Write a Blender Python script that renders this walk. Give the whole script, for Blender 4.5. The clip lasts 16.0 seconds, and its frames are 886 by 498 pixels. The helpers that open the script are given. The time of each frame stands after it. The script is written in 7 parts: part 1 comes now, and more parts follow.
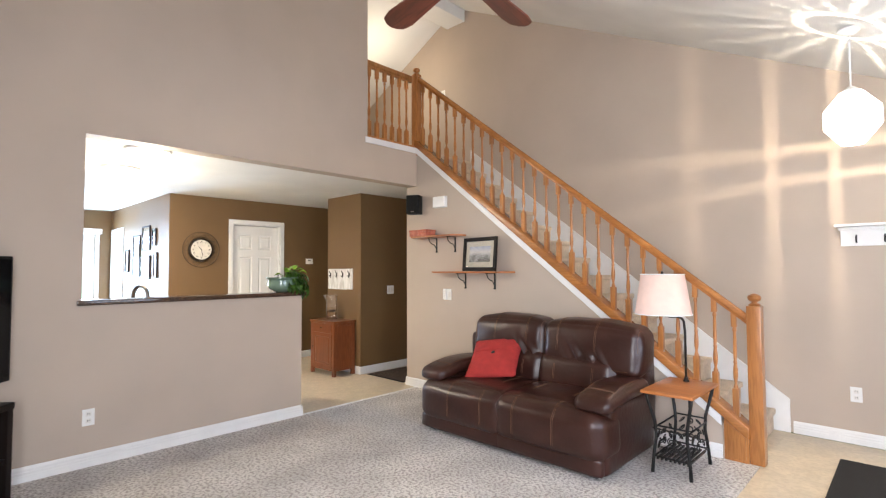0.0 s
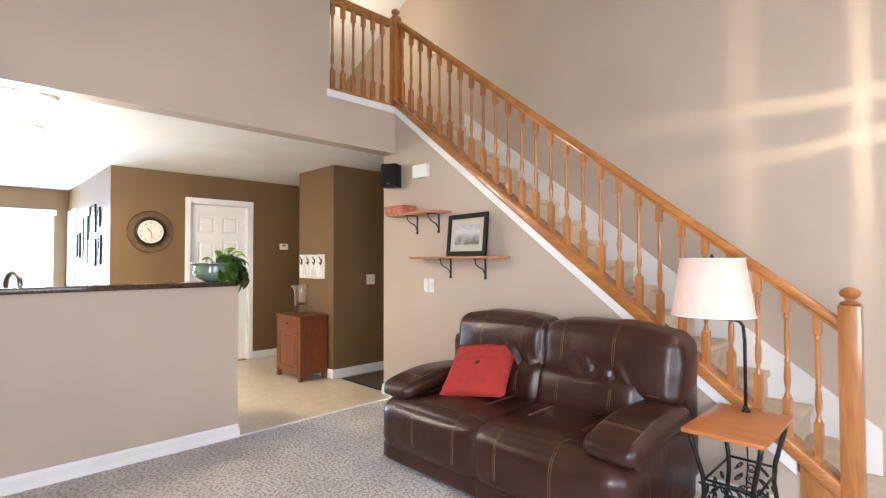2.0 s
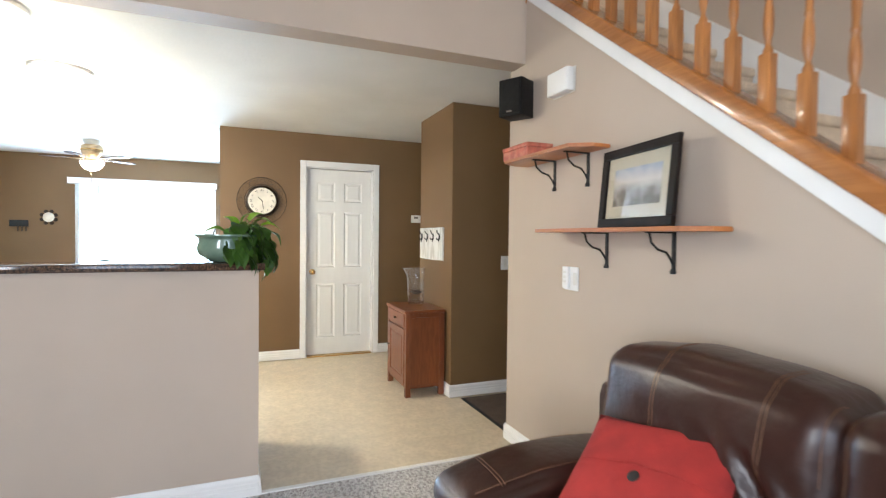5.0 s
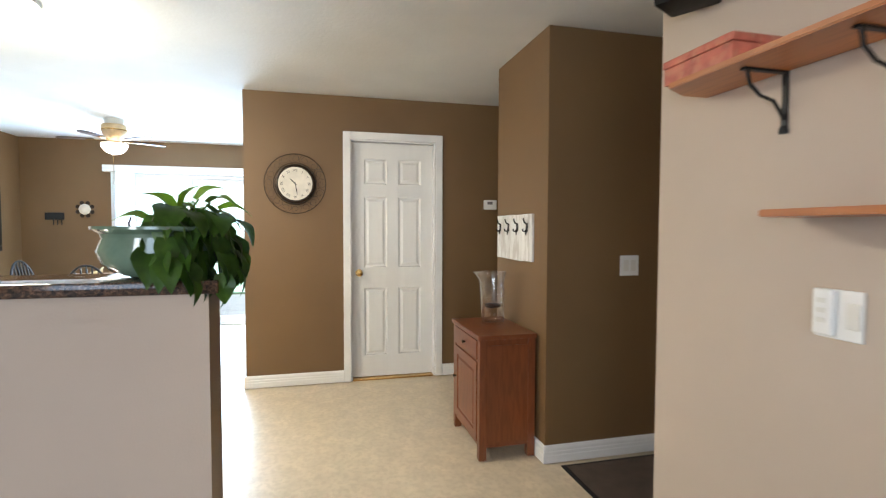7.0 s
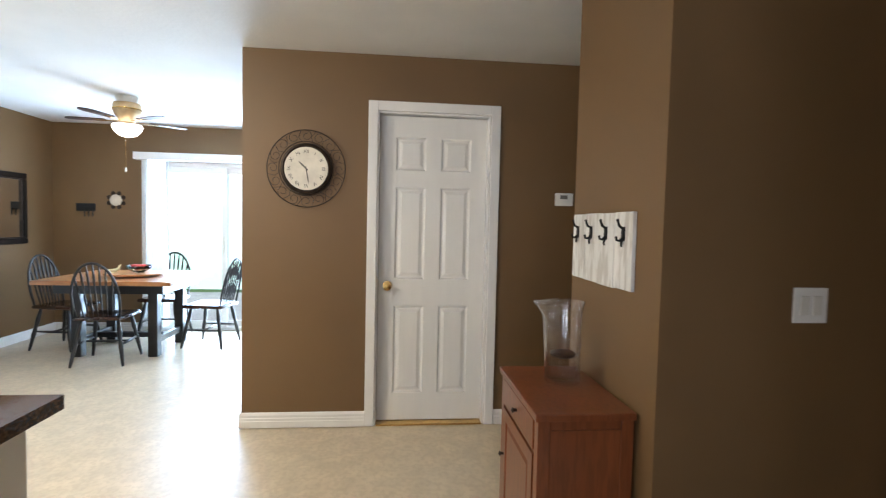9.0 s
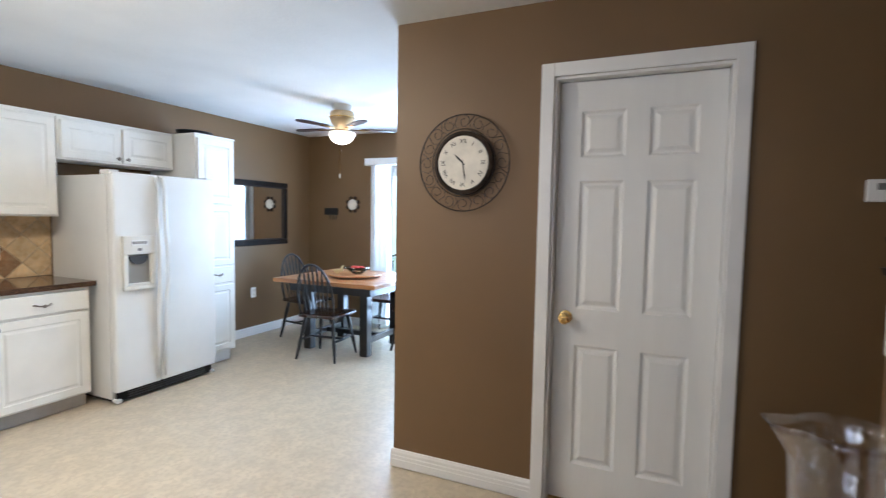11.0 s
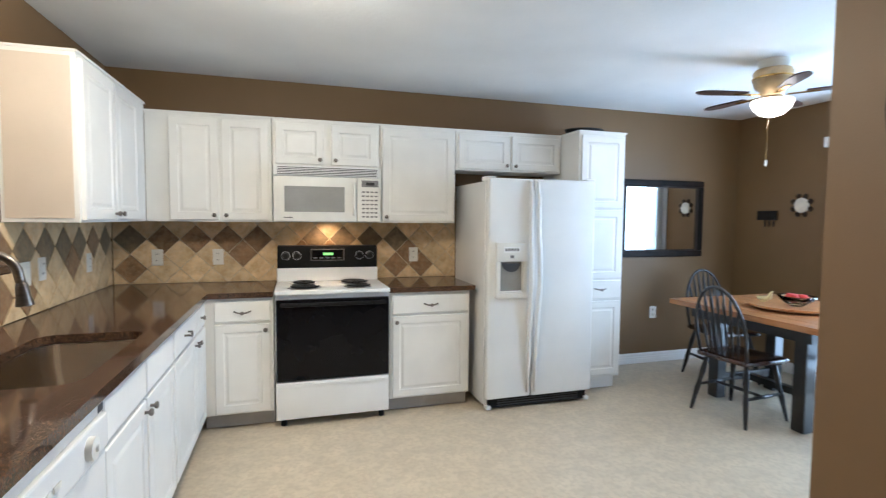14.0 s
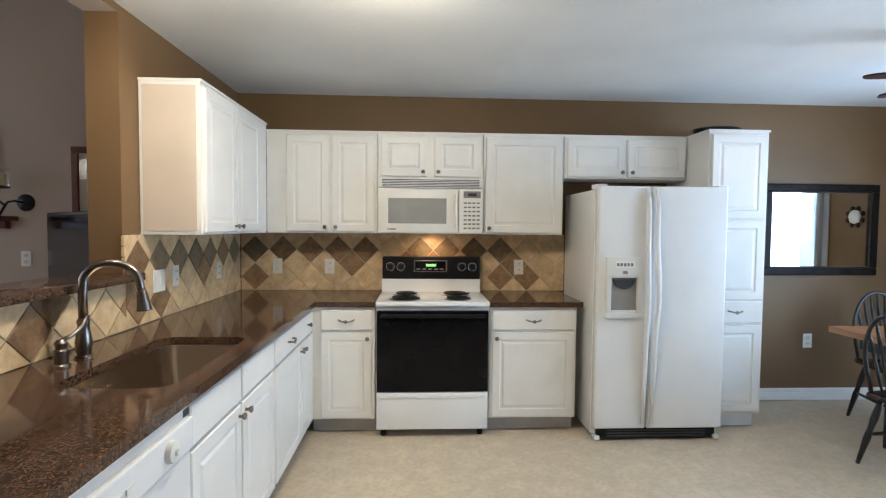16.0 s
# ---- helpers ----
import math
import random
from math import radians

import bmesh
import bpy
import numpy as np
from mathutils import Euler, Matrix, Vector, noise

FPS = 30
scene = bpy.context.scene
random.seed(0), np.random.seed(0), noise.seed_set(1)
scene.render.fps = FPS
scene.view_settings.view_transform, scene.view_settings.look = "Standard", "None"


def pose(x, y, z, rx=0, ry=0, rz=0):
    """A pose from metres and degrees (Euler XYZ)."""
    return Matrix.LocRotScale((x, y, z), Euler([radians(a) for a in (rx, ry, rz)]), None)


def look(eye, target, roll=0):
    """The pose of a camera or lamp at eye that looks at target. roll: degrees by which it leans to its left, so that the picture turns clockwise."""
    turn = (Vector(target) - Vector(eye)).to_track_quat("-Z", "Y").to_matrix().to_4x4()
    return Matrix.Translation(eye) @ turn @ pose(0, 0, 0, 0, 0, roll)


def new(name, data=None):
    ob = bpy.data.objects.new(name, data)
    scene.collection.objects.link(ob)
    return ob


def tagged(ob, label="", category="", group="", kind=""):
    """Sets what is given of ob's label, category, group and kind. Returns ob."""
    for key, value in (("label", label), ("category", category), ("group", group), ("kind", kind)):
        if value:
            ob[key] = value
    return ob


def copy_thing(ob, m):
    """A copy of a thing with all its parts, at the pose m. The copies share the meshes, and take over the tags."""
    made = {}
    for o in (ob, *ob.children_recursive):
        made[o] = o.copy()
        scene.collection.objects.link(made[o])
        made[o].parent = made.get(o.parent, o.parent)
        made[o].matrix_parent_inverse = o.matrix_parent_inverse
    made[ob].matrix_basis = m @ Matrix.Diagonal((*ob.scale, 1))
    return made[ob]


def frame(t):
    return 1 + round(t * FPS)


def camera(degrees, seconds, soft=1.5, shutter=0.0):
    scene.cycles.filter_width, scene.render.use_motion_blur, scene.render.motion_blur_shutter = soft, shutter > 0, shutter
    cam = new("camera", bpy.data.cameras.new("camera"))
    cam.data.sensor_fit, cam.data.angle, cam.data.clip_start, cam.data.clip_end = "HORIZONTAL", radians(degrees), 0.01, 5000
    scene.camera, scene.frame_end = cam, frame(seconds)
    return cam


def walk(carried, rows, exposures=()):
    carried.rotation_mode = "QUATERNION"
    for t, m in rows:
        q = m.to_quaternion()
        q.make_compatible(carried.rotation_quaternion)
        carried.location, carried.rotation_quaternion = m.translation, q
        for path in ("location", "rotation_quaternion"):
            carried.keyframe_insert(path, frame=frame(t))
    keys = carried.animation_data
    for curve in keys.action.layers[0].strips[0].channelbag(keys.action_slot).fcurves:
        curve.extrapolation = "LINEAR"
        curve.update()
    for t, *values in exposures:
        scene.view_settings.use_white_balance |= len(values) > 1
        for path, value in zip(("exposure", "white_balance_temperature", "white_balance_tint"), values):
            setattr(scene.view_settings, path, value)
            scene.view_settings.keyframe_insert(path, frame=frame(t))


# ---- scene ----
cam = camera(83.6, 16.0, soft=1.2, shutter=0.5)
PATH = [
    (0, (0.173, 0.24, 1.401), (-1.206, 1.687, 1.483), -0.3),
    (0.5, (0.062, 0.448, 1.397), (-1.32, 1.893, 1.468), -0.4),
    (1, (-0.073, 0.678, 1.384), (-1.46, 2.117, 1.445), -0.4),
    (1.5, (-0.201, 0.964, 1.371), (-1.603, 2.389, 1.424), -0.2),
    (2, (-0.345, 1.239, 1.352), (-1.769, 2.643, 1.395), -0.1),
    (2.5, (-0.484, 1.528, 1.35), (-1.937, 2.902, 1.375), -0.0),
    (3, (-0.623, 1.815, 1.345), (-2.151, 3.105, 1.356), 0.0),
    (3.5, (-0.796, 2.081, 1.335), (-2.424, 3.242, 1.333), 0.1),
    (4, (-0.99, 2.343, 1.33), (-2.697, 3.384, 1.314), 0.4),
    (4.5, (-1.214, 2.565, 1.319), (-3.009, 3.445, 1.287), 0.4),
    (5, (-1.487, 2.729, 1.328), (-3.342, 3.475, 1.282), 0.6),
    (5.2, (-1.61, 2.804, 1.332), (-3.48, 3.512, 1.281), 0.5),
    (7.3, (-2.925, 3.116, 1.329), (-4.87, 3.579, 1.246), 0.4),
    (7.5, (-3.057, 3.137, 1.328), (-5.004, 3.586, 1.247), 0.6),
    (8, (-3.29, 3.205, 1.344), (-5.244, 3.623, 1.254), 0.9),
    (8.2, (-3.379, 3.234, 1.348), (-5.335, 3.64, 1.254), 1.0),
    (10.3, (-4.339, 3.816, 1.397), (-6.283, 3.361, 1.273), 0.9),
    (10.5, (-4.421, 3.82, 1.416), (-6.337, 3.263, 1.283), 0.7),
    (11, (-4.641, 3.86, 1.414), (-6.463, 3.045, 1.286), 1.0),
    (11.5, (-4.852, 3.859, 1.403), (-6.537, 2.79, 1.272), 0.9),
    (12, (-5.037, 3.806, 1.405), (-6.563, 2.521, 1.271), 0.7),
    (12.5, (-5.211, 3.746, 1.403), (-6.538, 2.255, 1.275), 0.8),
    (13, (-5.367, 3.697, 1.396), (-6.433, 2.01, 1.266), 0.6),
    (13.5, (-5.476, 3.628, 1.417), (-6.291, 1.807, 1.283), 0.8),
    (14, (-5.563, 3.554, 1.399), (-6.146, 1.644, 1.28), 0.5),
    (14.5, (-5.639, 3.502, 1.412), (-6.047, 1.548, 1.299), 0.6),
    (15, (-5.688, 3.476, 1.407), (-5.936, 1.493, 1.307), 0.4),
    (15.5, (-5.714, 3.466, 1.412), (-5.867, 1.474, 1.319), 0.5),
    (16, (-5.737, 3.455, 1.42), (-5.833, 1.46, 1.332), 0.5),
]
EXPOSURES = [(0.0, 0.56, 5850, 13), (2.5, 0.78, 5850, 13), (3.6, 0.86, 5800, 12), (5.0, 0.65, 5550, 8), (8.2, 0.14, 5750, 10), (10.3, -0.28, 5450, 13), (12.0, -0.38, 5350, 14), (13.5, -0.46, 5350, 12), (14.5, -0.69, 5500, 12), (16.0, -0.76, 5550, 12)]
walk(cam, [(t, look(eye, target, roll)) for t, eye, target, roll in PATH], EXPOSURES)

# ---- world and large lights ----
world = bpy.data.worlds.new("sky")
scene.world = world
world.use_nodes = True
_n = world.node_tree.nodes
_sky = _n.new("ShaderNodeTexSky")
_sky.sky_type, _sky.sun_disc = "NISHITA", False
_sky.sun_elevation, _sky.sun_rotation = radians(52), radians(20)
world.node_tree.links.new(_sky.outputs[0], _n["Background"].inputs[0])
_n["Background"].inputs[1].default_value = 0.14


def lamp(name, kind, m, energy, color, size=0.1, size_y=None, angle=None, spot=None):
    d = bpy.data.lights.new(name, kind)
    d.energy, d.color = energy, color
    if kind == "AREA":
        d.size = size
        if size_y:
            d.shape, d.size_y = "RECTANGLE", size_y
    elif kind == "SUN":
        d.angle = angle
    else:
        d.shadow_soft_size = size
        if spot:
            d.spot_size, d.spot_blend = spot
    ob = new(name, d)
    ob.matrix_world = m
    return ob


lamp("sun", "SUN", look((0, 0, 0), (-0.2, -0.58, -0.78)), 3.0, (1.0, 0.95, 0.88), angle=radians(0.6))
# daylight standing in the openings: patio door and living room windows
lamp("patio_daylight", "AREA", look((-9.94, 1.41, 1.08), (-5, 1.41, 0.9)), 185, (0.64, 0.83, 1.0), 1.6, 1.95)
lamp("window_daylight_east", "AREA", look((2.12, 1.8, 1.45), (-3, 3.0, 1.2)), 60, (0.80, 0.88, 1.0), 2.2, 1.5)
lamp("window_daylight_south", "AREA", look((0.6, -0.46, 1.5), (-0.5, 4, 1.2)), 98, (1.0, 0.97, 0.92), 1.5, 1.4)
# ceiling fixtures of the kitchen, the dining fan, the hall upstairs, the range hood
for _x, _y, _k in ((-5.60, 1.58, 1.4), (-4.58, 1.55, 0.42)):
    lamp("kitchen_light", "POINT", pose(_x, _y, 2.29), 37 * _k, (1.0, 0.84, 0.57), 0.12)
    lamp("kitchen_downlight", "AREA", pose(_x, _y, 2.35), 20 * _k, (1.0, 0.83, 0.60), 0.3).data.shape = "DISK"
lamp("fan_light", "POINT", pose(-8.55, 1.05, 2.06), 18, (1.0, 0.88, 0.72), 0.08)
lamp("upstairs_light", "POINT", pose(-5.1, 4.5, 4.1), 17, (1.0, 0.80, 0.52), 0.1)
lamp("range_light", "SPOT", look((-5.83, -0.33, 1.362), (-5.83, -0.47, 1.0)), 16, (1.0, 0.62, 0.30), 0.05, spot=(radians(150), 0.9))
lamp("lantern_light", "POINT", pose(-0.09, 4.3, 2.36), 74, (1.0, 0.82, 0.56), 0.007)
lamp("lamp_bulb", "POINT", pose(-1.21, 4.08, 1.2), 2.2, (1.0, 0.82, 0.6), 0.04)

# ---- materials ----
def material(name, base, rough=0.5, metal=0.0, coat=0.0, tint=None, scale=6.0, amount=0.12, grain=None, bump=0.0, bump_scale=200.0,
             bump_dist=0.002, stretch=(1, 1, 1), transmission=0.0, ior=1.45, rough_var=0.08, emit=None, world_space=False, alpha=1.0, rand=0.0, detail=4.0):
    """Principled paint with broad variation, fine grain and fine relief, in metres."""
    rough_var = min(rough_var, abs(rough - 0.285))
    m = bpy.data.materials.new(name)
    m.use_nodes = True
    nt = m.node_tree
    b = nt.nodes["Principled BSDF"]
    N, L = nt.nodes.new, nt.links.new
    b.inputs["Metallic"].default_value = metal
    b.inputs["IOR"].default_value = ior
    b.inputs["Coat Weight"].default_value = coat
    b.inputs["Coat Roughness"].default_value = 0.08
    b.inputs["Transmission Weight"].default_value = transmission
    if emit:
        b.inputs["Emission Color"].default_value = (*emit[0], 1)
        b.inputs["Emission Strength"].default_value = emit[1]
    if world_space:
        src = N("ShaderNodeNewGeometry").outputs["Position"]
    else:
        src = N("ShaderNodeTexCoord").outputs["Object"]
    mp = N("ShaderNodeMapping")
    mp.inputs["Scale"].default_value = stretch
    L(src, mp.inputs["Vector"])
    vec = mp.outputs["Vector"]
    if rand and not world_space:
        info = N("ShaderNodeObjectInfo")
        off = N("ShaderNodeVectorMath")
        off.operation = "MULTIPLY_ADD"
        L(info.outputs["Random"], off.inputs[0])
        off.inputs[1].default_value = (7.3, 3.1, 5.7)
        L(vec, off.inputs[2])
        vec = off.outputs[0]
    n1 = N("ShaderNodeTexNoise")
    n1.inputs["Scale"].default_value, n1.inputs["Detail"].default_value = scale, detail
    L(vec, n1.inputs["Vector"])
    ramp = N("ShaderNodeValToRGB")
    tint = tint or tuple(c * (1 - 2 * amount) for c in base)
    hi = tuple(min(1, c * (1 + amount * 0.6)) for c in base)
    ramp.color_ramp.elements[0].position, ramp.color_ramp.elements[1].position = 0.32, 0.68
    ramp.color_ramp.elements[0].color, ramp.color_ramp.elements[1].color = (*tint, 1), (*hi, 1)
    L(n1.outputs["Fac"], ramp.inputs["Fac"])
    col = ramp.outputs["Color"]
    if grain:
        gscale, gcol, gamt = grain
        n2 = N("ShaderNodeTexNoise")
        n2.inputs["Scale"].default_value, n2.inputs["Detail"].default_value = gscale, 3.0
        L(vec, n2.inputs["Vector"])
        r2 = N("ShaderNodeValToRGB")
        r2.color_ramp.elements[0].position, r2.color_ramp.elements[1].position = 0.46, 0.60
        r2.color_ramp.elements[0].color = (0, 0, 0, 1)
        r2.color_ramp.elements[1].color = (gamt, gamt, gamt, 1)
        L(n2.outputs["Fac"], r2.inputs["Fac"])
        mix = N("ShaderNodeMixRGB")
        L(r2.outputs["Color"], mix.inputs["Fac"])
        L(col, mix.inputs["Color1"])
        mix.inputs["Color2"].default_value = (*gcol, 1)
        col = mix.outputs["Color"]
    if rand:
        info2 = N("ShaderNodeObjectInfo")
        hsv = N("ShaderNodeHueSaturation")
        mr = N("ShaderNodeMapRange")
        mr.inputs["To Min"].default_value, mr.inputs["To Max"].default_value = 1 - rand, 1 + rand
        L(info2.outputs["Random"], mr.inputs["Value"])
        L(mr.outputs["Result"], hsv.inputs["Value"])
        L(col, hsv.inputs["Color"])
        col = hsv.outputs["Color"]
    L(col, b.inputs["Base Color"])
    rr = N("ShaderNodeMapRange")
    rr.inputs["To Min"].default_value, rr.inputs["To Max"].default_value = max(0.0, rough - rough_var), min(1.0, rough + rough_var)
    L(n1.outputs["Fac"], rr.inputs["Value"])
    L(rr.outputs["Result"], b.inputs["Roughness"])
    if bump:
        n3 = N("ShaderNodeTexNoise")
        n3.inputs["Scale"].default_value, n3.inputs["Detail"].default_value = bump_scale, 3.0
        L(vec, n3.inputs["Vector"])
        bp = N("ShaderNodeBump")
        bp.inputs["Strength"].default_value, bp.inputs["Distance"].default_value = bump, bump_dist
        L(n3.outputs["Fac"], bp.inputs["Height"])
        L(bp.outputs["Normal"], b.inputs["Normal"])
    return m


BEIGE = material("beige_wall_paint", (0.49, 0.405, 0.325), 0.62, scale=1.3, amount=0.04, bump=0.25, bump_scale=170, world_space=True)
BROWN = material("brown_wall_paint", (0.172, 0.101, 0.042), 0.50, scale=1.5, amount=0.05, bump=0.25, bump_scale=170, world_space=True)
CEIL = material("white_textured_ceiling", (0.78, 0.78, 0.76), 0.85, scale=2.0, amount=0.03, bump=0.25, bump_scale=38, bump_dist=0.006, world_space=True)
TRIM = material("white_trim_paint", (0.80, 0.79, 0.77), 0.38, scale=5, amount=0.03, bump=0.06, bump_scale=60, world_space=True)
DOORWHITE = material("white_door_paint", (0.78, 0.77, 0.74), 0.42, scale=4, amount=0.012, bump=0.12, bump_scale=90, stretch=(6, 6, 0.8))
CARPET = material("grey_carpet", (0.75, 0.71, 0.675), 0.97, scale=2.6, amount=0.10, grain=(50, (0.27, 0.24, 0.215), 0.66), bump=1.0, bump_scale=50, bump_dist=0.03, world_space=True)
VINYL = material("cream_vinyl_floor", (0.63, 0.535, 0.395), 0.36, scale=9, amount=0.07, grain=(34, (0.47, 0.385, 0.275), 0.42), bump=0.12, bump_scale=45, world_space=True, rough_var=0.10, detail=8)
STAIRCARPET = material("cream_stair_carpet", (0.76, 0.63, 0.48), 0.97, scale=8, amount=0.10, grain=(190, (0.36, 0.28, 0.2), 0.5), bump=0.8, bump_scale=220, bump_dist=0.008)
OAK = material("honey_oak", (0.45, 0.188, 0.052), 0.30, coat=0.3, scale=9, tint=(0.34, 0.135, 0.036), grain=(70, (0.24, 0.09, 0.022), 0.5), bump=0.12, bump_scale=120, stretch=(1, 1, 0.10), rand=0.12)
OAKRAIL = material("honey_oak_rail", (0.44, 0.178, 0.046), 0.26, coat=0.3, scale=9, tint=(0.31, 0.115, 0.03), grain=(70, (0.26, 0.10, 0.024), 0.45), bump=0.10, bump_scale=120, stretch=(0.10, 1, 1))
CHERRY = material("reddish_cherry_wood", (0.185, 0.054, 0.016), 0.30, coat=0.3, scale=7, tint=(0.15, 0.042, 0.013), grain=(60, (0.09, 0.024, 0.008), 0.4), bump=0.1, bump_scale=90, stretch=(1, 1, 0.12))
PINE = material("orange_pine_board", (0.48, 0.178, 0.045), 0.38, coat=0.2, scale=7, tint=(0.38, 0.13, 0.033), grain=(60, (0.26, 0.08, 0.024), 0.3), bump=0.1, bump_scale=90, stretch=(0.1, 1, 1))
TABLEWOOD = material("butcher_block_wood", (0.50, 0.24, 0.09), 0.28, coat=0.3, scale=6, tint=(0.32, 0.13, 0.045), grain=(50, (0.22, 0.08, 0.025), 0.5), stretch=(1, 0.1, 1), rand=0.15)
BLADE = material("red_brown_fan_blade", (0.16, 0.042, 0.022), 0.35, coat=0.2, scale=7, tint=(0.08, 0.02, 0.012), grain=(60, (0.05, 0.014, 0.008), 0.6), stretch=(0.1, 1, 1))
LEATHER = material("dark_brown_leather", (0.037, 0.0125, 0.0085), 0.335, scale=5, tint=(0.026, 0.009, 0.006), amount=0.2, coat=0.03, ior=1.45, bump=0.42, bump_scale=30, bump_dist=0.005, rough_var=0.06)
THREAD = material("tan_thread", (0.19, 0.095, 0.05), 0.7, scale=200, amount=0.2)
LAMINATE = material("beige_cabinet_laminate", (0.64, 0.545, 0.44), 0.42, scale=3, amount=0.03, bump=0.04, bump_scale=90)
RED = material("red_cotton", (0.42, 0.035, 0.028), 0.9, scale=14, amount=0.12, grain=(500, (0.30, 0.02, 0.02), 0.5), bump=0.6, bump_scale=600, bump_dist=0.002)
IRON = material("black_iron", (0.016, 0.015, 0.014), 0.45, metal=0.3, scale=30, amount=0.2, bump=0.2, bump_scale=160)
BLACK = material("black_plastic", (0.010, 0.010, 0.010), 0.45, ior=1.25, scale=40, amount=0.2, bump=0.15, bump_scale=350)
GLOSSBLACK = material("black_glass", (0.005, 0.005, 0.006), 0.12, scale=4, amount=0.1, rough_var=0.02, ior=1.28)
BLACKCHAIR = material("black_painted_wood", (0.013, 0.012, 0.012), 0.30, coat=0.25, scale=12, amount=0.3, bump=0.08, bump_scale=80)
CHAIRSEAT = material("dark_brown_seat_wood", (0.05, 0.019, 0.010), 0.26, coat=0.4, scale=10, amount=0.25, stretch=(1, 0.15, 1))
CABWHITE = material("white_cabinet_paint", (0.80, 0.785, 0.74), 0.36, scale=3.5, amount=0.035, bump=0.05, bump_scale=50, rand=0.015)
TOEKICK = material("grey_toe_kick", (0.46, 0.44, 0.42), 0.6, scale=6, amount=0.08)
APPLIANCE = material("white_enamel", (0.80, 0.80, 0.78), 0.22, scale=3, amount=0.025, bump=0.10, bump_scale=420, bump_dist=0.001, coat=0.2)
ALMOND = material("off_white_plastic", (0.74, 0.72, 0.66), 0.35, scale=6, amount=0.03)
PLATE = material("white_plastic_plate", (0.82, 0.81, 0.78), 0.3, scale=8, amount=0.02)
GREYGLASS = material("grey_window_screen", (0.34, 0.33, 0.31), 0.18, scale=8, amount=0.05, grain=(700, (0.18, 0.18, 0.17), 0.5))
DARKGREY = material("dark_grey_plastic", (0.05, 0.05, 0.052), 0.4, scale=10, amount=0.1)
NICKEL = material("brushed_nickel", (0.25, 0.22, 0.19), 0.30, metal=1.0, scale=30, amount=0.1, stretch=(1, 1, 8))
STEEL = material("stainless_steel", (0.52, 0.45, 0.37), 0.24, metal=1.0, scale=12, amount=0.03, rough_var=0.03)
BRASS = material("polished_brass", (0.72, 0.47, 0.16), 0.2, metal=1.0, scale=20, amount=0.1)
BRONZE = material("aged_bronze_wire", (0.045, 0.03, 0.02), 0.42, metal=0.6, scale=30, amount=0.25)
CLOCKFACE = material("ivory_clock_face", (0.72, 0.67, 0.57), 0.5, scale=14, amount=0.08)
INK = material("dark_ink", (0.02, 0.017, 0.015), 0.6, scale=40, amount=0.1)
PALEINK = material("grey_ink", (0.20, 0.19, 0.18), 0.6, scale=40, amount=0.1)
CERAMIC = material("celadon_ceramic", (0.18, 0.26, 0.19), 0.14, coat=0.5, scale=10, tint=(0.11, 0.17, 0.12), bump=0.05, bump_scale=40)
SOIL = material("dark_soil", (0.03, 0.02, 0.013), 0.95, scale=60, amount=0.3, bump=1, bump_scale=120, bump_dist=0.01)
LEAF = material("green_leaf", (0.085, 0.19, 0.022), 0.34, scale=18, tint=(0.04, 0.10, 0.013), rand=0.35, coat=0.15)
YOUNGLEAF = material("lime_leaf", (0.28, 0.42, 0.035), 0.36, scale=18, tint=(0.13, 0.25, 0.02), rand=0.2)
STEM = material("green_stem", (0.10, 0.16, 0.03), 0.5, scale=20, amount=0.15)
SHADE = material("pinkish_linen_shade", (0.70, 0.50, 0.42), 0.9, scale=20, amount=0.04, bump=0.3, bump_scale=500, transmission=0.0, emit=((1.0, 0.74, 0.60), 0.12))
BULBGLASS = material("lit_opal_glass", (0.9, 0.88, 0.84), 0.4, scale=10, amount=0.02, emit=((1.0, 0.93, 0.82), 5.0))
FANGLASS = material("lit_fan_bowl", (0.9, 0.86, 0.8), 0.4, scale=10, amount=0.02, emit=((1.0, 0.86, 0.68), 6.0))
CAPIZ = material("lit_lantern_pane", (0.9, 0.88, 0.82), 0.5, scale=20, amount=0.06, emit=((1.0, 0.90, 0.72), 5.5))
WALNUT = material("dark_walnut_blade", (0.055, 0.024, 0.015), 0.4, scale=7, amount=0.3, stretch=(0.1, 1, 1))
FRAMEBLACK = material("black_wood_frame", (0.016, 0.011, 0.009), 0.42, scale=10, amount=0.3, stretch=(1, 1, 0.2), ior=1.2)
FRAMERED = material("red_wood_frame", (0.13, 0.032, 0.018), 0.35, scale=10, amount=0.25)
MATBOARD = material("cream_mat_board", (0.50, 0.45, 0.34), 0.8, scale=10, amount=0.03)
PAPER = material("pale_print_paper", (0.60, 0.60, 0.58), 0.6, scale=5, amount=0.12)
RUG = material("dark_brown_mat", (0.105, 0.074, 0.058), 0.95, scale=8, amount=0.15, grain=(260, (0.03, 0.02, 0.017), 0.6), bump=0.9, bump_scale=260, bump_dist=0.006)
BLACKMAT = material("black_rubber_mat", (0.012, 0.011, 0.011), 0.9, scale=8, amount=0.2, bump=0.7, bump_scale=300, bump_dist=0.004)
WAX = material("ivory_wax", (0.70, 0.62, 0.36), 0.5, scale=10, amount=0.05)
BOXRED = material("red_cardboard", (0.48, 0.13, 0.08), 0.6, scale=18, amount=0.2, grain=(40, (0.5, 0.26, 0.16), 0.35))
WHITEWOOD = material("white_distressed_board", (0.76, 0.75, 0.72), 0.55, scale=9, amount=0.05, grain=(34, (0.36, 0.32, 0.27), 0.5), bump=0.3, bump_scale=60, stretch=(1, 1, 0.2))
